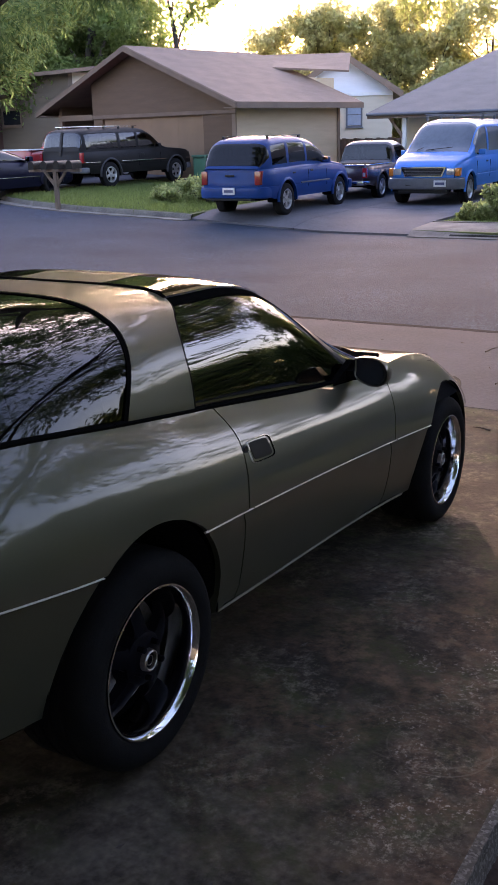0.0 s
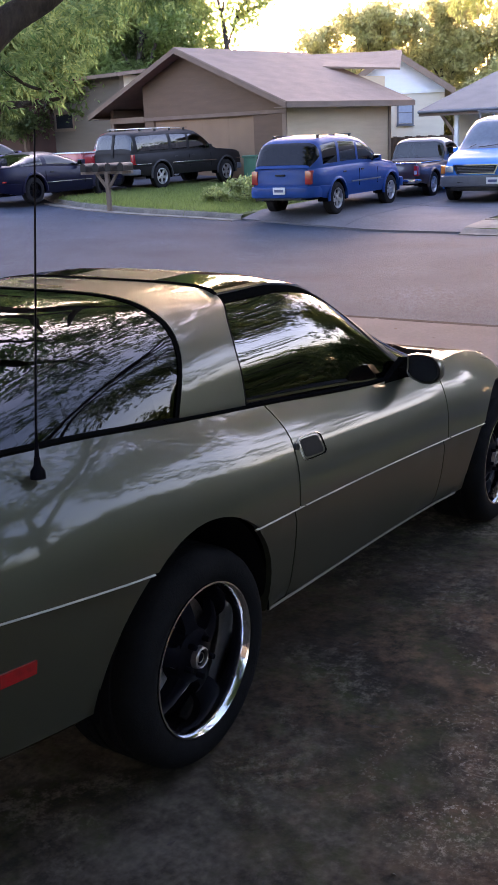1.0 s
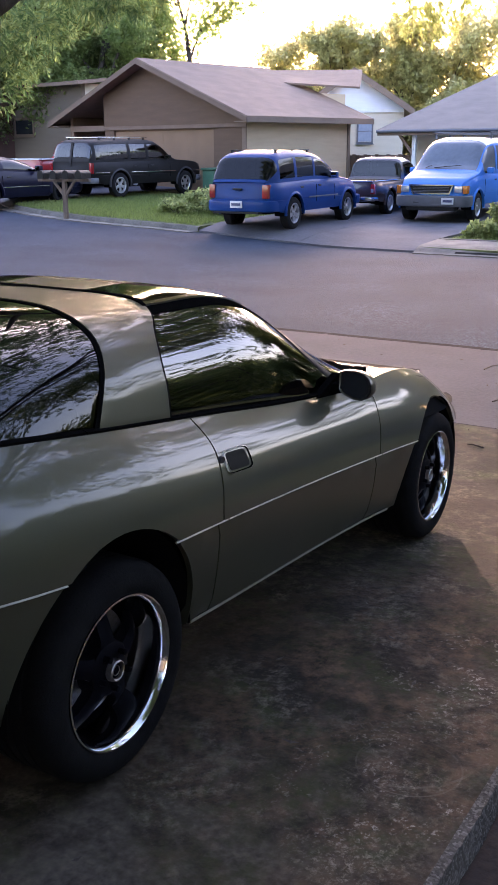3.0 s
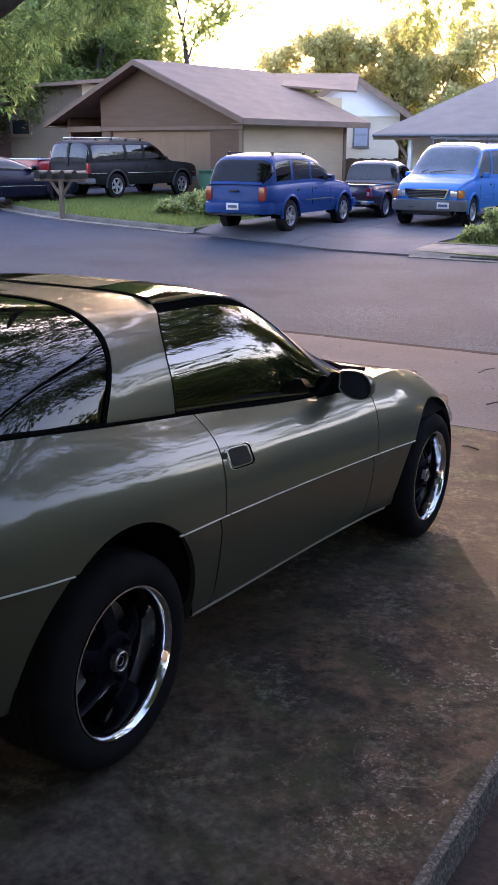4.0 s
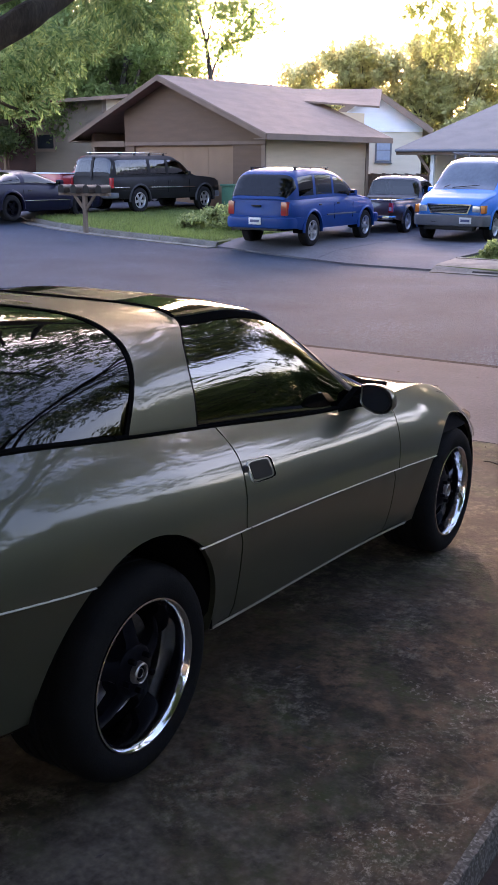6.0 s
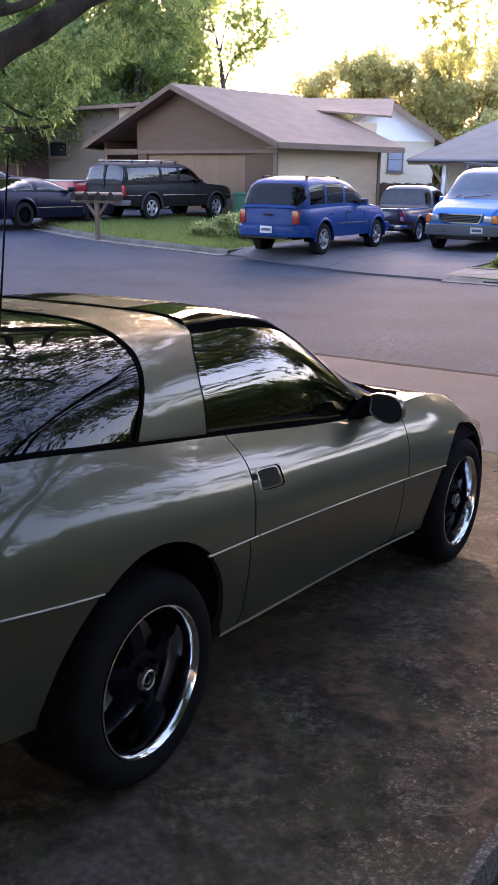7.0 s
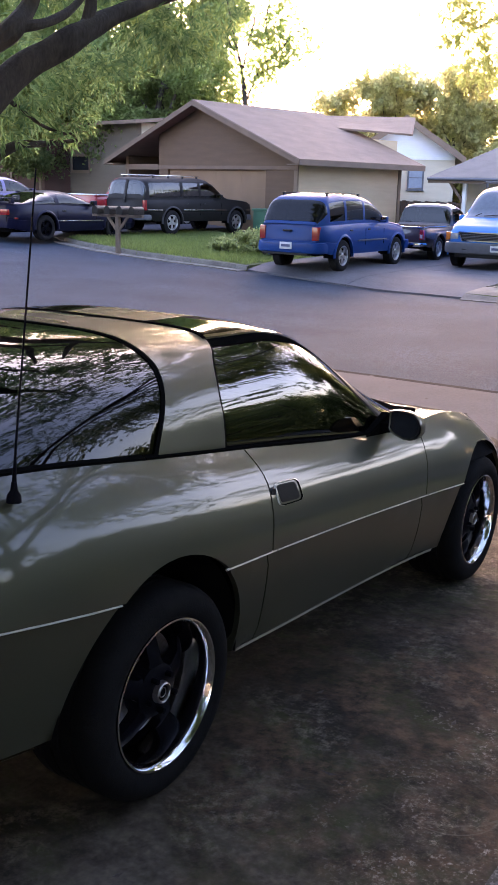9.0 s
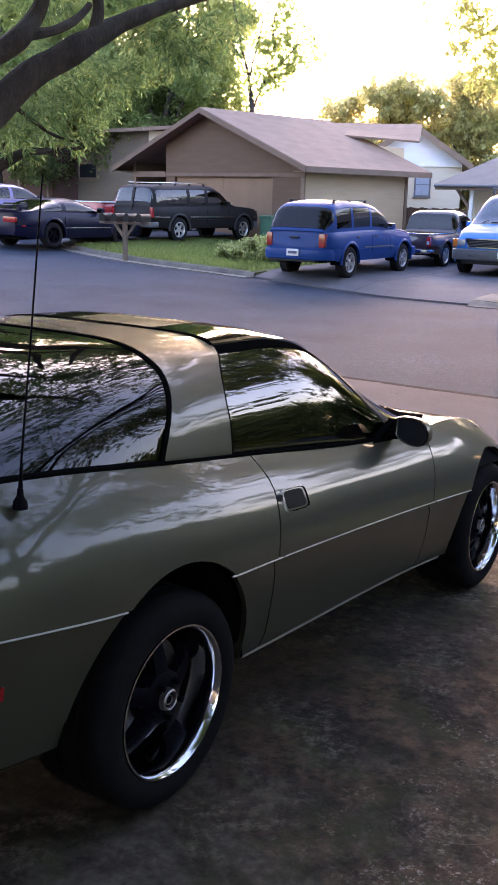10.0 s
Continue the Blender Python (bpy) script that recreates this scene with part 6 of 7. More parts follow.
def limb(parent, name, pts, radii, sides=9):
    """A limb through points, smoothed and slightly gnarled."""
    P = [Vector(p) for p in pts]
    out, rad = [], []
    for i in range(len(P) - 1):
        p0, p1, p2, p3 = P[max(i - 1, 0)], P[i], P[i + 1], P[min(i + 2, len(P) - 1)]
        for k in range(4):
            t = k / 4
            q = 0.5 * (2 * p1 + (p2 - p0) * t + (2 * p0 - 5 * p1 + 4 * p2 - p3) * t * t + (3 * p1 - p0 - 3 * p2 + p3) * t**3)
            r = radii[i] + (radii[i + 1] - radii[i]) * t
            out.append(q + noise.noise_vector(q * 3) * r * 0.25)
            rad.append(r * (1 + 0.12 * noise.noise(q * 5)))
    out.append(P[-1])
    rad.append(radii[-1])
    return part(name, tube(out, rad, sides), BARK, parent, "", True)


# yard tree beside the driveway, its low limbs reaching over the view
YT = thing("shade_tree", pose(1.3, 5.2, -0.15), "spreading ash tree with low dark limbs", "tree")
inv = YT.matrix_world.inverted()
def here(pts):
    return [tuple(inv @ Vector(p)) for p in pts]
limb(YT, "trunk", here([(1.3, 5.2, -0.3), (1.3, 5.15, 0.4), (1.38, 5.0, 1.0), (1.5, 4.85, 1.5), (1.55, 4.9, 2.6), (1.5, 5.0, 4.2), (1.4, 5.1, 6.0)]), [0.34, 0.27, 0.25, 0.25, 0.2, 0.16, 0.06], 14)
limb(YT, "limb", here([(1.5, 4.8, 1.35), (2.2, 4.23, 1.77), (2.74, 3.94, 2.14), (2.98, 3.86, 2.34), (3.25, 3.74, 2.59), (3.51, 3.61, 2.77), (3.83, 3.56, 2.94), (4.17, 3.47, 3.1), (4.62, 3.38, 3.26), (5.18, 3.28, 3.47), (5.92, 3.03, 3.92)]), [0.16, 0.135, 0.115, 0.11, 0.1, 0.092, 0.075, 0.055, 0.045, 0.035, 0.02], 12)
limb(YT, "limb", here([(1.52, 4.8, 1.7), (2.15, 4.02, 2.01), (2.62, 3.78, 2.5), (2.85, 3.7, 2.66), (2.96, 3.6, 2.77), (3.09, 3.61, 2.9), (3.13, 3.57, 3.05), (3.25, 3.6, 3.46), (3.4, 3.5, 4.1)]), [0.11, 0.095, 0.08, 0.075, 0.07, 0.06, 0.05, 0.04, 0.02])
limb(YT, "branch", here([(2.95, 3.6, 2.77), (3.16, 3.54, 2.82), (3.42, 3.57, 2.92), (3.6, 3.58, 3.06)]), [0.045, 0.035, 0.03, 0.025])
limb(YT, "branch", here([(3.62, 3.6, 2.82), (3.68, 3.58, 3.01), (3.68, 3.57, 3.18), (3.8, 3.59, 3.58), (4.0, 3.6, 4.2)]), [0.05, 0.045, 0.04, 0.035, 0.015])
limb(YT, "limb", here([(1.5, 4.9, 1.2), (2.42, 4.44, 1.55), (2.92, 4.18, 1.82), (3.17, 4.09, 1.93), (3.36, 4.05, 2.03), (3.65, 4.05, 2.06), (3.97, 4.0, 2.1)]), [0.1, 0.06, 0.05, 0.045, 0.035, 0.025, 0.012])
limb(YT, "branch", here([(3.05, 3.88, 2.38), (3.42, 3.99, 2.26), (3.66, 4.03, 2.18), (3.94, 4.03, 2.15), (4.21, 4.03, 2.27)]), [0.02, 0.014, 0.012, 0.01, 0.006], 6)
near = [(3.3, 4.1, 2.17), (3.63, 4.06, 2.11), (3.69, 4.29, 2.39), (4.09, 4.16, 2.42), (4.44, 4.07, 2.62), (3.91, 4.06, 2.08), (3.3, 4.11, 1.97), (4.44, 3.6, 2.95), (4.74, 3.55, 3.02), (5.08, 3.6, 2.9), (4.75, 3.7, 2.84), (4.24, 3.69, 3.05), (5.35, 3.56, 3.18), (4.26, 4.56, 2.75), (3.72, 4.26, 3.1), (4.51, 4.3, 2.36), (4.82, 4.09, 2.85), (4.04, 4.21, 3.2), (3.5, 3.9, 3.4), (4.5, 3.9, 3.5), (5.5, 3.4, 3.6)]
near = [(x, y, z + (0.2 if z < 2.5 else 0.06)) for x, y, z in near]
leaves_mesh("leaves", *sprays(here(near), 0.24, 46, 7, 0.10, 0.075, 0.019), LEAF_NEAR, YT, "drooping green compound leaves")
upper = [(1.6 + 5.0 * math.cos(a) * k, 3.6 + 5.0 * math.sin(a) * k, 5.0 + h) for a, k, h in [(i * 2.4, math.sqrt((i + 0.5) / 60), ((i * 53) % 10) * 0.3) for i in range(60)]]
leaves_mesh("leaves", *sprays(here(upper), 0.95, 75, 5, 0.18, 0.18, 0.065), LEAF_NEAR, YT)
for i in range(7):
    a = i * 0.9
    limb(YT, "limb", here([(1.5, 4.9, 3.0 + 0.2 * i), (1.6 + 2 * math.cos(a), 4.2 + 2 * math.sin(a), 5.0), (1.6 + 4.2 * math.cos(a), 3.6 + 4.2 * math.sin(a), 6.0)]), [0.1, 0.06, 0.015])

# kerbside tree whose twigs, with sunlight put into their leaf tone, hang over the end of the driveway
KT = thing("street_tree", pose(3.4, -6.6, -0.4), "side yard tree with hanging leaves painted as sunlit", "tree")
inv = KT.matrix_world.inverted()
limb(KT, "trunk", here([(3.4, -6.6, -0.5), (3.45, -6.55, 0.8), (3.6, -6.4, 2.2), (3.8, -6.2, 3.6), (4.2, -5.8, 5.4)]), [0.24, 0.18, 0.16, 0.13, 0.05], 12)
limb(KT, "limb", here([(3.7, -6.3, 3.0), (5.0, -4.4, 5.2), (6.2, -1.6, 5.4), (6.77, 0.4, 4.2), (6.72, 1.23, 3.4), (6.58, 1.65, 3.2), (6.51, 1.82, 3.1)]), [0.1, 0.07, 0.05, 0.035, 0.025, 0.015, 0.006])
leaves_mesh("leaves", *sprays(here([(6.34, 1.72, 2.97), (6.58, 1.66, 2.8), (6.3, 1.82, 3.12), (6.73, 1.53, 2.95), (6.8, 1.32, 3.05), (6.25, 1.94, 3.36), (6.35, 1.69, 3.38), (6.64, 1.49, 3.26), (6.8, 0.9, 3.4), (6.8, 0.3, 3.9), (6.9, -0.4, 4.2)]), 0.24, 60, 7, 0.08, 0.055, 0.02), LEAF_LIT, KT, "yellow-green sunlit leaves")
# unseen foliage added to hold sky light off the coupe
leaves_mesh("leaves", *sprays(here([(4.4 + 3.0 * math.cos(i * 2.4) * math.sqrt(i / 40), -5.4 + 3.0 * math.sin(i * 2.4) * math.sqrt(i / 40), 5.6 + 0.35 * (i % 8)) for i in range(40)]), 0.8, 13, 5, 0.16, 0.17, 0.06), LEAF_FAR, KT)
leaves_mesh("leaves", *sprays(here([(9.0 + 4.4 * math.cos(i * 2.4) * math.sqrt(i / 60), -3.2 + 4.2 * math.sin(i * 2.4) * math.sqrt(i / 60), 6.3 + 0.36 * (i % 9)) for i in range(60)]), 0.9, 13, 5, 0.18, 0.19, 0.07), LEAF_FAR, KT)
# a broad crown over the street, added out of view to block sky and reflections
over_street = [(11.5 + 6.5 * math.cos(i * 2.4) * math.sqrt(i / 130), 3.0 + 9.0 * math.sin(i * 2.4) * math.sqrt(i / 130), 6.2 + 0.34 * ((i * 37) % 9)) for i in range(130)]
over_street = [(x, y, z + 0.17 * max(0, x - 9)) for i, (x, y, z) in enumerate(over_street) if y > 0.5 or i % 3 == 0]
for i in range(240):
    a, d, h = radians(-14 + 62 * ((i * 0.618) % 1)), 13.5 + 6.5 * ((i * 0.377) % 1), (i * 0.7549) % 1
    x, y = -1.0 + d * math.cos(a), -0.6 + d * math.sin(a)
    if a < 0.06 and i % 2:
        continue
    over_street.append((x, y, (2.8 + 0.19 * d if a > 0.18 else 2.2 + 0.36 * d) + 2.6 * h))
for i in range(80):
    a, d = radians(22 + 20 * ((i * 0.618) % 1)), 14.0 + 7.0 * ((i * 0.377) % 1)
    over_street.append((-1.0 + d * math.cos(a), -0.6 + d * math.sin(a), 2.75 + 0.19 * d + 0.9 * ((i * 0.7549) % 1)))
# added unseen boughs over the street, higher where reflected sky shows between them and the shrubs
for i in range(110):
    q = (i * 0.618) % 1
    a, d = radians(-46 + 52 * q), 10.5 + 6.0 * ((i * 0.377) % 1)
    if q > 0.42 and i % 2:
        continue
    low_edge = 0.39 if q < 0.58 else 0.39 - 0.5 * (q - 0.58)
    over_street.append((0.6 + d * math.cos(a), d * math.sin(a), 1.0 + (low_edge + 0.2 * ((i * 0.7549) % 1)) * d))
thin = [(0.6 + 14 * math.cos(radians(-40 + 44 * ((i * 0.618) % 1))), 14 * math.sin(radians(-40 + 44 * ((i * 0.618) % 1))), 1.0 + 14 * (0.17 + 0.19 * ((i * 0.7549) % 1))) for i in range(26)]
leaves_mesh("leaves", *sprays(here(thin), 0.8, 16, 5, 0.2, 0.2, 0.075), LEAF_FAR, KT)
leaves_mesh("leaves", *sprays(here(over_street), 0.95, 40, 5, 0.2, 0.2, 0.075), LEAF_FAR, KT)
for a in (-40, -5, 20, 45, 75):
    c, q = math.cos(radians(a)), math.sin(radians(a))
    limb(KT, "limb", here([(4.0, -6.0, 4.6), (6.5, -3.0 + q, 6.6), (9.0 + 1.5 * c, -0.5 + 3 * q, 7.4), (11.0 + 4.5 * c, 3.0 + 6.5 * q, 7.9)]), [0.1, 0.08, 0.05, 0.015])


def far_tree(x, y, z, h, r, label, clumps=14, per=900, size=0.22, material=None, seed=0, squat=0.75, bare=0.35, name="tree", stem=1.0):
    """A yard tree: trunk, spreading limbs and a crown of leaf clumps."""
    R = random.Random(seed)
    t = thing(name, pose(x, y, z), label, "tree")
    part("trunk", tube([(0, 0, -0.3), (0.05, 0.03, h * 0.2), (R.uniform(-0.3, 0.3), R.uniform(-0.3, 0.3), h * 0.5), (R.uniform(-0.5, 0.5), R.uniform(-0.5, 0.5), h * 0.9)], [0.03 * h * stem, 0.024 * h * stem, 0.016 * h * stem, 0.004 * h * stem], 10), BARK, t, "", True)
    cs, rs = [], []
    for i in range(clumps):
        a, k, q = R.uniform(0, 6.283), R.random() ** 0.6, R.uniform(bare, 1.0)
        w = r * (0.55 + 0.45 * math.sin(math.pi * min(1, (q - bare) / (1 - bare) * 0.8 + 0.15)))
        c = (w * k * math.cos(a), w * k * math.sin(a), h * q)
        cs.append(c)
        s = r * R.uniform(0.28, 0.45)
        rs.append((s, s, s * squat))
        if i % 2 == 0:
            b = h * R.uniform(0.25, 0.5)
            part("limb", tube([(0, 0, b), (c[0] * 0.5, c[1] * 0.5, (b + c[2]) / 2 + 0.2), c], [0.013 * h * stem, 0.008 * h * stem, 0.002 * h], 6), BARK, t, "", True)
    crown(cs, rs, per, size, material or LEAF_FAR, t)
    return t


# trees behind and beside the houses
for i, (x, y, h, r, n, mt) in enumerate(((33.5, 30.0, 9.6, 4.2, 26, LEAF_MID), (30.0, 33.5, 8.5, 4.0, 20, LEAF_MID), (37.0, 30.5, 14.0, 4.2, 24, LEAF_MID), (27.0, 30.5, 9.0, 3.2, 14, LEAF_MID), (36.6, 28.0, 12.5, 3.2, 26, LEAF_MID), (34.0, 26.8, 9.0, 2.2, 14, LEAF_MID), (31.5, 31.5, 6.6, 3.0, 24, LEAF_FAR), (35.5, 33.5, 7.0, 3.2, 24, LEAF_FAR))):
    far_tree(x, y, 0.3, h, r, "tall leafy shade tree beside the brown house", n, 1700, 0.17, mt, 20 + i)
# thin open tree behind the brown roof
WT = thing("tree", pose(36.3, 23.85, 0.1), "thin open tree with sparse leaves behind the brown roof", "tree")
inv = WT.matrix_world.inverted()
limb(WT, "trunk", here([(36.3, 23.85, -0.2), (36.32, 23.81, 2.2), (36.25, 23.92, 5.3), (36.16, 24.05, 6.75), (35.91, 24.41, 8.4), (35.7, 24.8, 10.5)]), [0.17, 0.14, 0.11, 0.08, 0.05, 0.02], 10)
twigs = []
for pts in ([(36.25, 23.92, 5.4), (36.5, 23.5, 6.6), (36.66, 23.28, 7.36), (36.93, 22.92, 8.66), (37.2, 22.6, 9.8)], [(36.6, 23.38, 7.0), (37.0, 22.8, 7.5), (37.3, 22.3, 8.2), (37.6, 21.8, 8.6)], [(36.45, 23.6, 6.4), (36.7, 23.2, 6.8), (37.2, 22.5, 7.1), (37.7, 21.7, 7.4)], [(36.16, 24.05, 6.75), (36.3, 23.8, 8.0), (36.5, 23.5, 9.5), (36.7, 23.2, 11.0)], [(36.0, 24.3, 7.6), (35.6, 24.9, 8.4), (35.2, 25.5, 9.2)], [(36.8, 23.1, 8.0), (36.7, 23.2, 9.0), (36.9, 22.9, 10.4)]):
    limb(WT, "limb", here(pts), [0.06, 0.045, 0.03, 0.02, 0.01][:len(pts)], 7)
    twigs += pts[1:]
for k in range(26):
    p = Vector(twigs[k % len(twigs)])
    d = Vector(unit(1)[0]) + Vector((0, 0, 0.5))
    limb(WT, "twig", here([p, p + d * 0.4 + Vector((0, 0, 0.1)), p + d * 0.9]), [0.014, 0.009, 0.004], 5)
crown(here([tuple(Vector(twigs[k % len(twigs)]) + Vector(unit(1)[0]) * 0.55) for k in range(56)] + [(36.1, 24.1, 8.6), (36.4, 23.6, 8.2), (35.8, 24.6, 8.2), (36.3, 23.8, 9.6)]), [(0.8, 0.8, 0.65)] * 60, 115, 0.16, LEAF_MID, WT)
# leaf tone stands in for sunlit haze; the heights also screen the low sun
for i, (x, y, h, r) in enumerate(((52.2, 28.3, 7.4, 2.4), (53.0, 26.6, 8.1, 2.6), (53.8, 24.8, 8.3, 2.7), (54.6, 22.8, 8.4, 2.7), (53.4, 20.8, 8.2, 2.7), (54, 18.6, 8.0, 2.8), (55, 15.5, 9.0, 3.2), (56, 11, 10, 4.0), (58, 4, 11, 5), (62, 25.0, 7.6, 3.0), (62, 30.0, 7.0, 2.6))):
    far_tree(x, y, 0.0, h, r, "tree beyond the roofs, sunlit haze painted in its leaves", 26, 520, 0.26, LEAF_HAZE, 60 + i, 0.8, 0.15, "tree", 0.45)
# trees added out of view, around and behind the driveway and across the street, to shape light and reflections
for i, (x, y, h, r, b) in enumerate(((4, -10.5, 9, 4, 0.5), (-4, -10, 9.5, 4.2, 0.5), (13, -13, 4.6, 3.2, 0.1), (-13, -4, 10, 4.5, 0.45), (-12, 9, 10, 4.5, 0.4), (-3, 14, 10, 4.5, 0.35), (20, -22, 5.5, 4, 0.1), (6, -21, 5.0, 4, 0.1), (-10, -20, 10, 5, 0.15), (25, -3.5, 4.8, 2.8, 0.1), (24, -8.5, 3.4, 2.4, 0.1), (22, -13.5, 5.5, 3.2, 0.1), (31, 0.0, 6.0, 3.2, 0.1), (42, -8, 8.5, 4, 0.1), (45, 0, 8.5, 4, 0.1), (38, -17, 5.0, 4, 0.1), (-22, 2, 12, 6, 0.2), (-20, -14, 12, 6, 0.2))):
    far_tree(x, y, -0.3, h, r, "unseen leafy yard tree, added to shape shade and reflections", 14, 700, 0.24, LEAF_FAR, 90 + i, 0.75, b)


# out of view: added to cover bright sky mirrored in the front fender
far_tree(20.5, -3.0, -0.3, 8.2, 3.2, "unseen dense dark yard tree that darkens the fender's reflection", 30, 1300, 0.2, LEAF_FAR, 133, 0.8, 0.1)
# broad crowns that shade the driveway from above
for i, (x, y, h, r, b) in enumerate(((-5.2, -4.6, 9.5, 6.0, 0.5), (-3.5, 7.5, 9.5, 5.5, 0.5))):
    far_tree(x, y, -0.2, h, r, "broad shade tree overhanging the driveway", 24, 1500, 0.24, LEAF_FAR, 140 + i, 0.6, b)

# tall shrubs along the neighbouring yard, unseen, added to darken the coupe's side
for i, (x, y, h, r) in enumerate(((11, -8.6, 3.4, 2.2), (14.5, -7.6, 3.3, 2.2), (17.8, -6.4, 2.7, 2.0), (8, -9.5, 3.6, 2.2), (14, -12.5, 4.8, 2.4), (6.5, -6.6, 3.0, 1.7), (3.4, -5.9, 1.9, 1.5), (0.4, -5.9, 1.6, 1.5), (-2.6, -6.0, 1.6, 1.6), (9.2, -6.4, 2.6, 1.5), (4, -12.5, 2.3, 2.2), (0, -12.5, 2.2, 2.2), (-4.5, -12.5, 2.2, 2.2))):
    far_tree(x, y, -0.4, h, r, "unseen dense tall shrub, added in the neighbouring yard to block light", 10, 900, 0.16, LEAF_FAR, 170 + i, 0.9, 0.1, "tall_shrub")

# the house that the driveway belongs to: added out of view, it blocks sky light
HB = thing("house", pose(-9.2, -1.5, 0.55), "unseen cream house front with garage door, added behind the driveway", "house")
part("front_wall", boxes((-0.2, 0, -6, 0.2, -0.6, 2.6), (-0.2, 0, 5.2, 9, -0.6, 2.6), (-0.2, 0, 0.2, 5.2, 2.2, 2.6)), CREAM, HB)
gd = part("garage_door", boxes((-0.16, -0.1, 0.2, 5.2, -0.3, 2.2)), WHITE_TRIM, HB, "white garage door")
for i in range(4):
    for j in range(4):
        part("panel", boxes((-0.1, -0.08, 0.3 + j * 1.23, 1.4 + j * 1.23, -0.22 + i * 0.6, 0.3 + i * 0.6), bevel=0.008), WHITE_TRIM, gd)
part("roof", slab_roof([(0.6, -6.5, 2.6), (0.6, 9.5, 2.6), (-4.5, 9.5, 4.4), (-4.5, -6.5, 4.4)], 0.16), SHINGLE, HB)
part("body", boxes((-9.0, -0.2, -6, 9, -0.6, 2.55)), CREAM, HB)


def bush(x, y, z, r, h, n, label, seed):
    t = thing("bush", pose(x, y, z), label, "shrub")
    R = random.Random(seed)
    for i in range(5):
        a = R.uniform(0, 6.283)
        part("stem", tube([(0, 0, -0.05), (r * 0.3 * math.cos(a), r * 0.3 * math.sin(a), h * 0.5), (r * 0.6 * math.cos(a), r * 0.6 * math.sin(a), h * 0.9)], [0.015, 0.01, 0.004], 5), BARK, t)
    cs = [(r * R.uniform(-0.7, 0.7), r * R.uniform(-0.7, 0.7), h * R.uniform(0.15, 0.85)) for _ in range(9)]
    crown(cs, [(r * 0.4, r * 0.4, h * 0.25)] * 9, n, 0.09, BUSH, t)


for i, (x, y, r, h) in enumerate(((19.4, 5.15, 0.36, 0.36), (19.9, 4.6, 0.4, 0.45), (20.3, 5.0, 0.3, 0.72), (19.9, 3.8, 0.45, 0.5), (20.9, 4.2, 0.45, 0.6))):
    bush(x, y, -0.2, r, h, 260, "leafy green shrub in the kerbside bed", 300 + i)
for i, (x, y, r, h) in enumerate(((20.4, 12.6, 0.6, 0.7), (21.2, 13.4, 0.7, 0.5), (20.0, 13.6, 0.6, 0.35), (21.8, 12.6, 0.6, 0.9))):
    bush(x, y, yard_z(x, y), r, h, 260, "loose yellow-green weedy shrub on the lawn", 320 + i)

# grass of the mown lawn and the bed
def grass(x0, x1, y0, y1, n, h, label, z_at):
    p = np.stack([rng.uniform(x0, x1, n), rng.uniform(y0, y1, n)], axis=1)
    base = np.array([(KERB_X(y) + 0.07 + x, y, z_at(KERB_X(y) + x, y) - 0.01) for x, y in p])
    way = np.array([0, 0, 1.0]) + rng.normal(size=(n, 3)) * 0.35
    way /= np.linalg.norm(way, axis=1)[:, None]
    ob = leaves_mesh("grass", base, way, unit(n), h * (0.5 + rng.random(n)), 0.022, GRASS, None)
    tagged(ob, label, "grass", kind="stuff")


grass(0, 6.5, 11.7, 18.2, 26000, 0.085, "short green mown lawn grass", yard_z)
grass(1.2, 4, 2.5, 5.7, 3000, 0.08, "short grass in the shrub bed", yard_z)

# mailboxes on a timber post
MB = thing("mailbox_stand", pose(17.75, 15.45, 0.03, 0, 0, 8), "row of dark mailboxes on a braced timber post", "mailbox")
part("post", boxes((-0.05, 0.05, -0.05, 0.05, -0.1, 1.0), bevel=0.006), FENCE_WOOD, MB)
part("crossbeam", boxes((-0.06, 0.06, -0.75, 0.75, 0.93, 1.0), bevel=0.006), FENCE_WOOD, MB)
for s in (-1, 1):
    b = bmesh.new()
    box(b, -0.03, 0.03, -0.03, 0.03, 0, 0.55, 0.004, pose(0, 0, 0.55, 38 * -s, 0, 0))
    part("brace", b, FENCE_WOOD, MB)
for i in range(4):
    y = -0.56 + i * 0.37
    outline = [(-0.085, 0), (0.085, 0), (0.085, 0.12)] + [(0.085 * math.cos(radians(a)), 0.12 + 0.085 * math.sin(radians(a))) for a in range(20, 170, 20)] + [(-0.085, 0.12)]
    bx = part("mailbox", prism(outline, 0.48, Matrix.Translation((-0.24, y, 1.0)) @ pose(0, 0, 0, 0, 0, -90)), BLACK_PAINT, MB, "dark metal mailbox")
    part("flag", boxes((-0.05, 0.02, y - 0.1, y - 0.092, 1.08, 1.1)), BLACK_PAINT, bx)

# green wheeled bin by the house corner
BN = thing("wheeled_bin", pose(25.3, 15.75, 0.12, 0, 0, -8), "green plastic wheeled bin by the house corner", "bin")
part("body", boxes((-0.28, 0.28, -0.26, 0.26, 0.06, 0.95), bevel=0.03), GREEN_BIN, BN, "", True)
part("lid", boxes((-0.32, 0.3, -0.29, 0.29, 0.95, 1.02), bevel=0.02), GREEN_BIN, BN, "", True)
for s in (-1, 1):
    w = lathe([(0.0, -0.025), (0.1, -0.025), (0.1, 0.025), (0.0, 0.025)], steps=16)
    w.transform(Matrix.Translation((0.2, s * 0.28, 0.1)))
    part("wheel", w, RUBBER, BN)

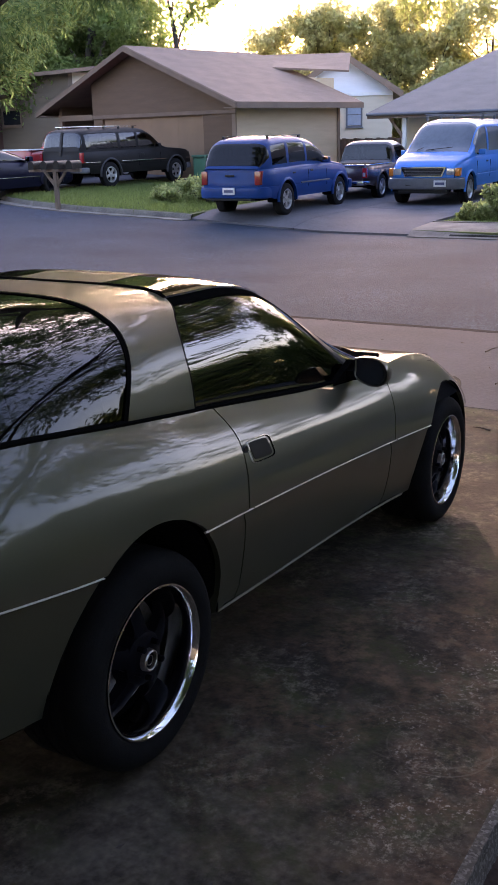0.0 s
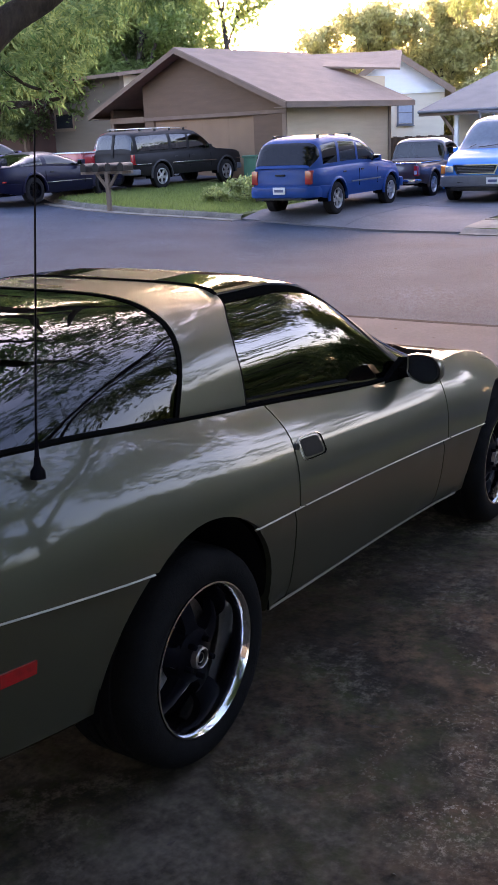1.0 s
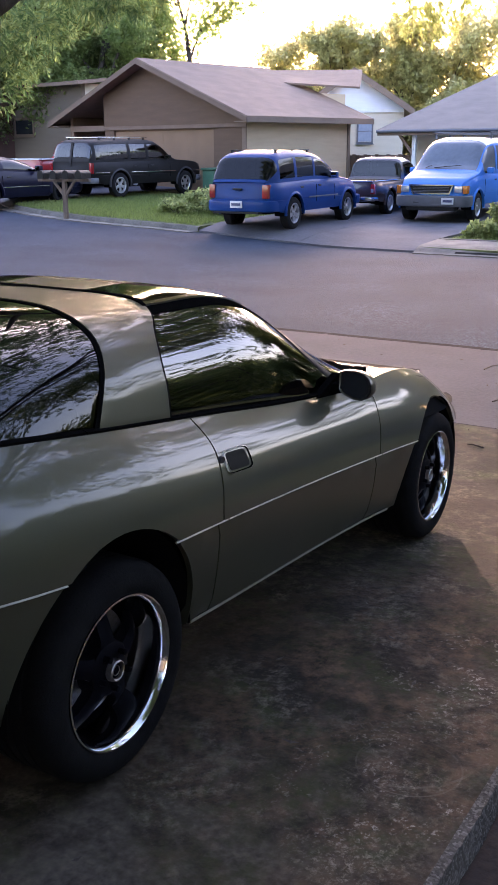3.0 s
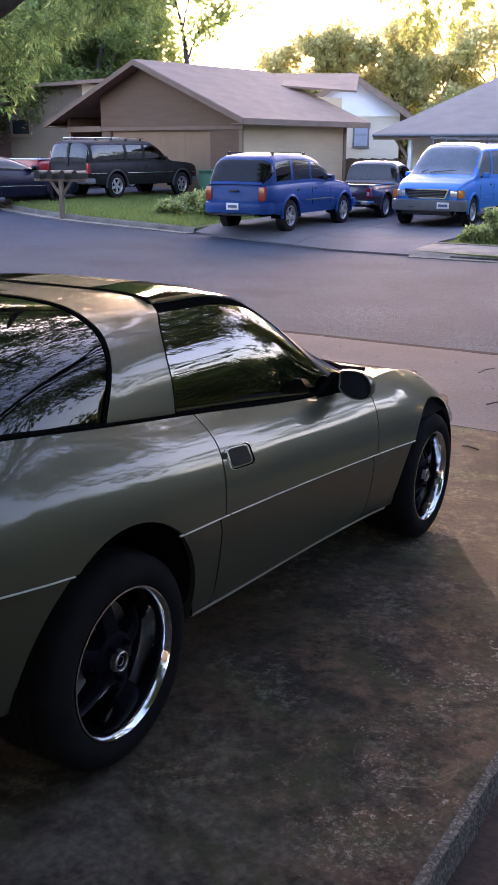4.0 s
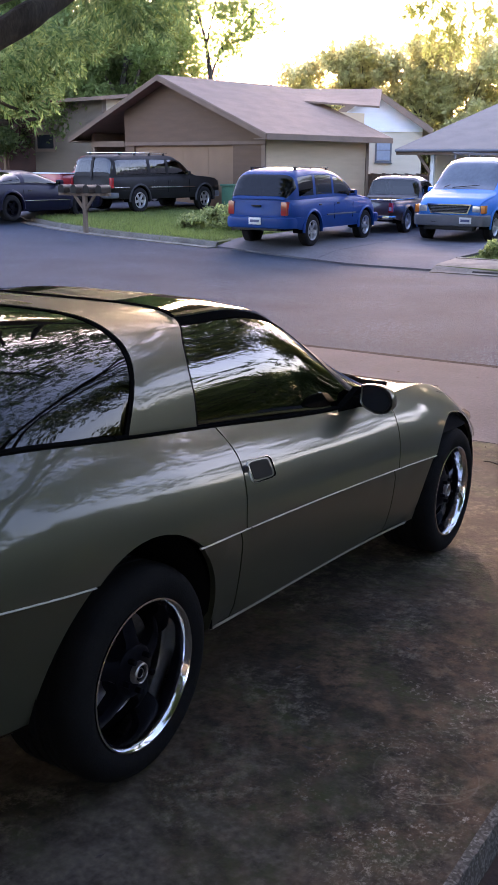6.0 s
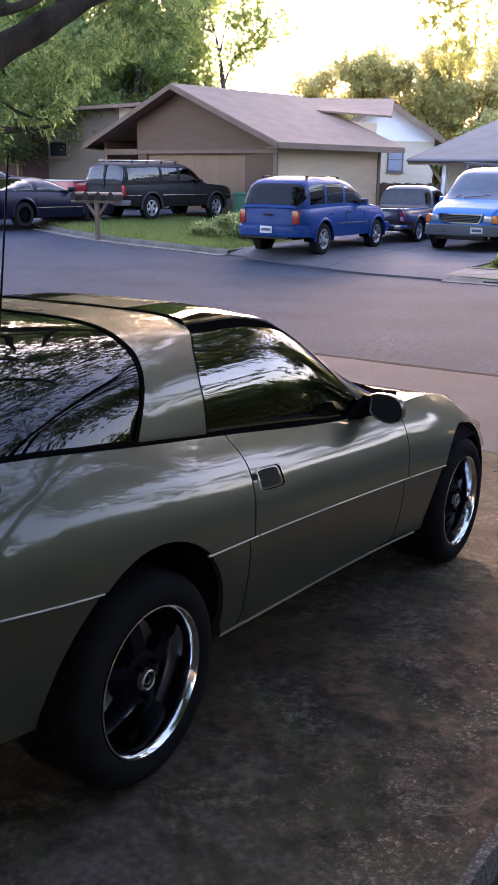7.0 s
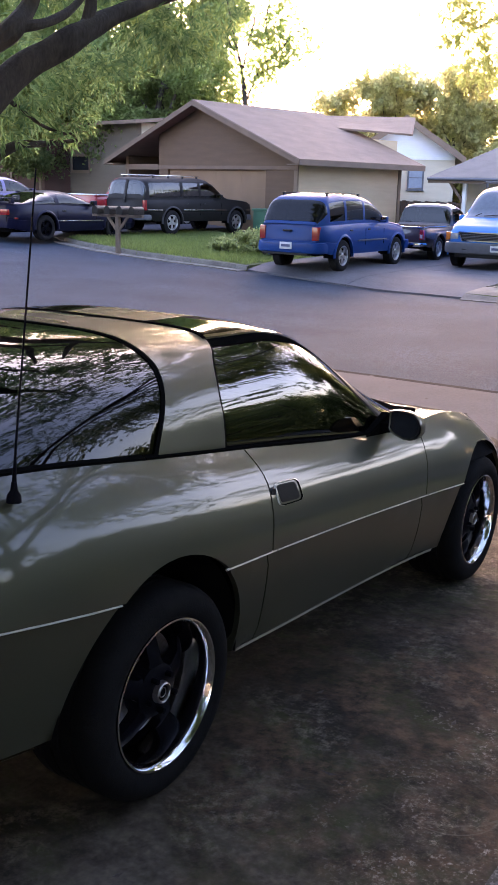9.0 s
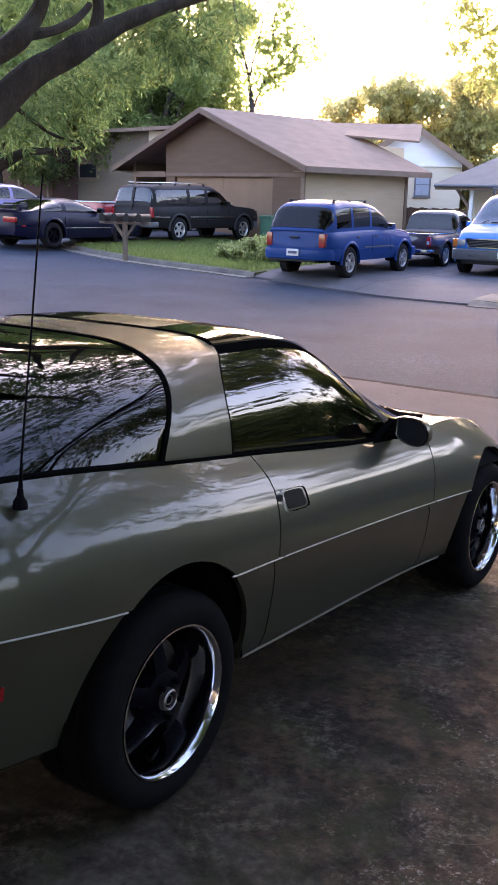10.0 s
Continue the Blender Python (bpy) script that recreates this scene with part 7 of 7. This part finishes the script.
# fallen twigs and leaves on the driveway
for i, (x, y, a, n) in enumerate(((5.9, 1.1, 20, 0.28), (6.1, 0.75, -35, 0.22), (5.75, 1.45, 60, 0.12), (6.9, 1.9, 10, 0.15), (4.6, 0.35, 75, 0.14), (7.3, 1.2, -15, 0.3), (4.0, -0.6, 30, 0.1), (6.4, 1.6, 35, 0.12))):
    z = drive_z(x) + 0.009
    c, s = math.cos(radians(a)), math.sin(radians(a))
    tw = part("twig", tube([(x, y, z), (x + c * n * 0.5, y + s * n * 0.5 + 0.015, z + 0.006), (x + c * n, y + s * n, drive_z(x + c * n) + 0.008)], [0.007, 0.006, 0.003], 6), BARK, None)
    tagged(tw, "short dark fallen twig on the concrete", "twig", "fallen twigs")
n = 260
p = np.stack([rng.uniform(-2.0, 8.0, n), rng.uniform(-1.0, 4.0, n)], axis=1)
p = p[rng.random(len(p)) < 0.6]
flat = unit(len(p)) * np.array([1, 1, 0.15])
flat /= np.linalg.norm(flat, axis=1)[:, None]
litter = leaves_mesh("leaf_litter", np.array([(x, y, drive_z(x) + 0.012) for x, y in p]), flat, np.cross(flat, np.array([0, 0, 1.0])), 0.03 + 0.03 * rng.random(len(p)), 0.016, BARK, None)
tagged(litter, "scattered dry leaves on the driveway", "leaf litter", kind="stuff")
n = 1500
p = np.stack([rng.uniform(-2.0, 4.0, n), rng.uniform(-3.2, -1.06, n)], axis=1)
flat = unit(n) * np.array([1, 1, 0.4])
flat /= np.linalg.norm(flat, axis=1)[:, None]
bed = leaves_mesh("leaf_litter", np.array([(x, y, drive_z(x) - 0.055 + 0.03 * rng.random()) for x, y in p]), flat, unit(n), 0.04 + 0.04 * rng.random(n), 0.025, SOIL, None)
tagged(bed, "dead leaves lying on the soil bed", "leaf litter", kind="stuff")
n = 700
p = np.stack([rng.uniform(-2.0, 4.0, n), rng.uniform(-2.4, -1.1, n)], axis=1)
way = np.array([0, 0, 0.8]) + rng.normal(size=(n, 3)) * 0.6
way /= np.linalg.norm(way, axis=1)[:, None]
weeds = leaves_mesh("weeds", np.array([(x, y, drive_z(x) - 0.085) for x, y in p]), way, unit(n), 0.05 + 0.06 * rng.random(n), 0.02, GRASS, None)
tagged(weeds, "low green weeds along the driveway edge", "weeds", kind="stuff")
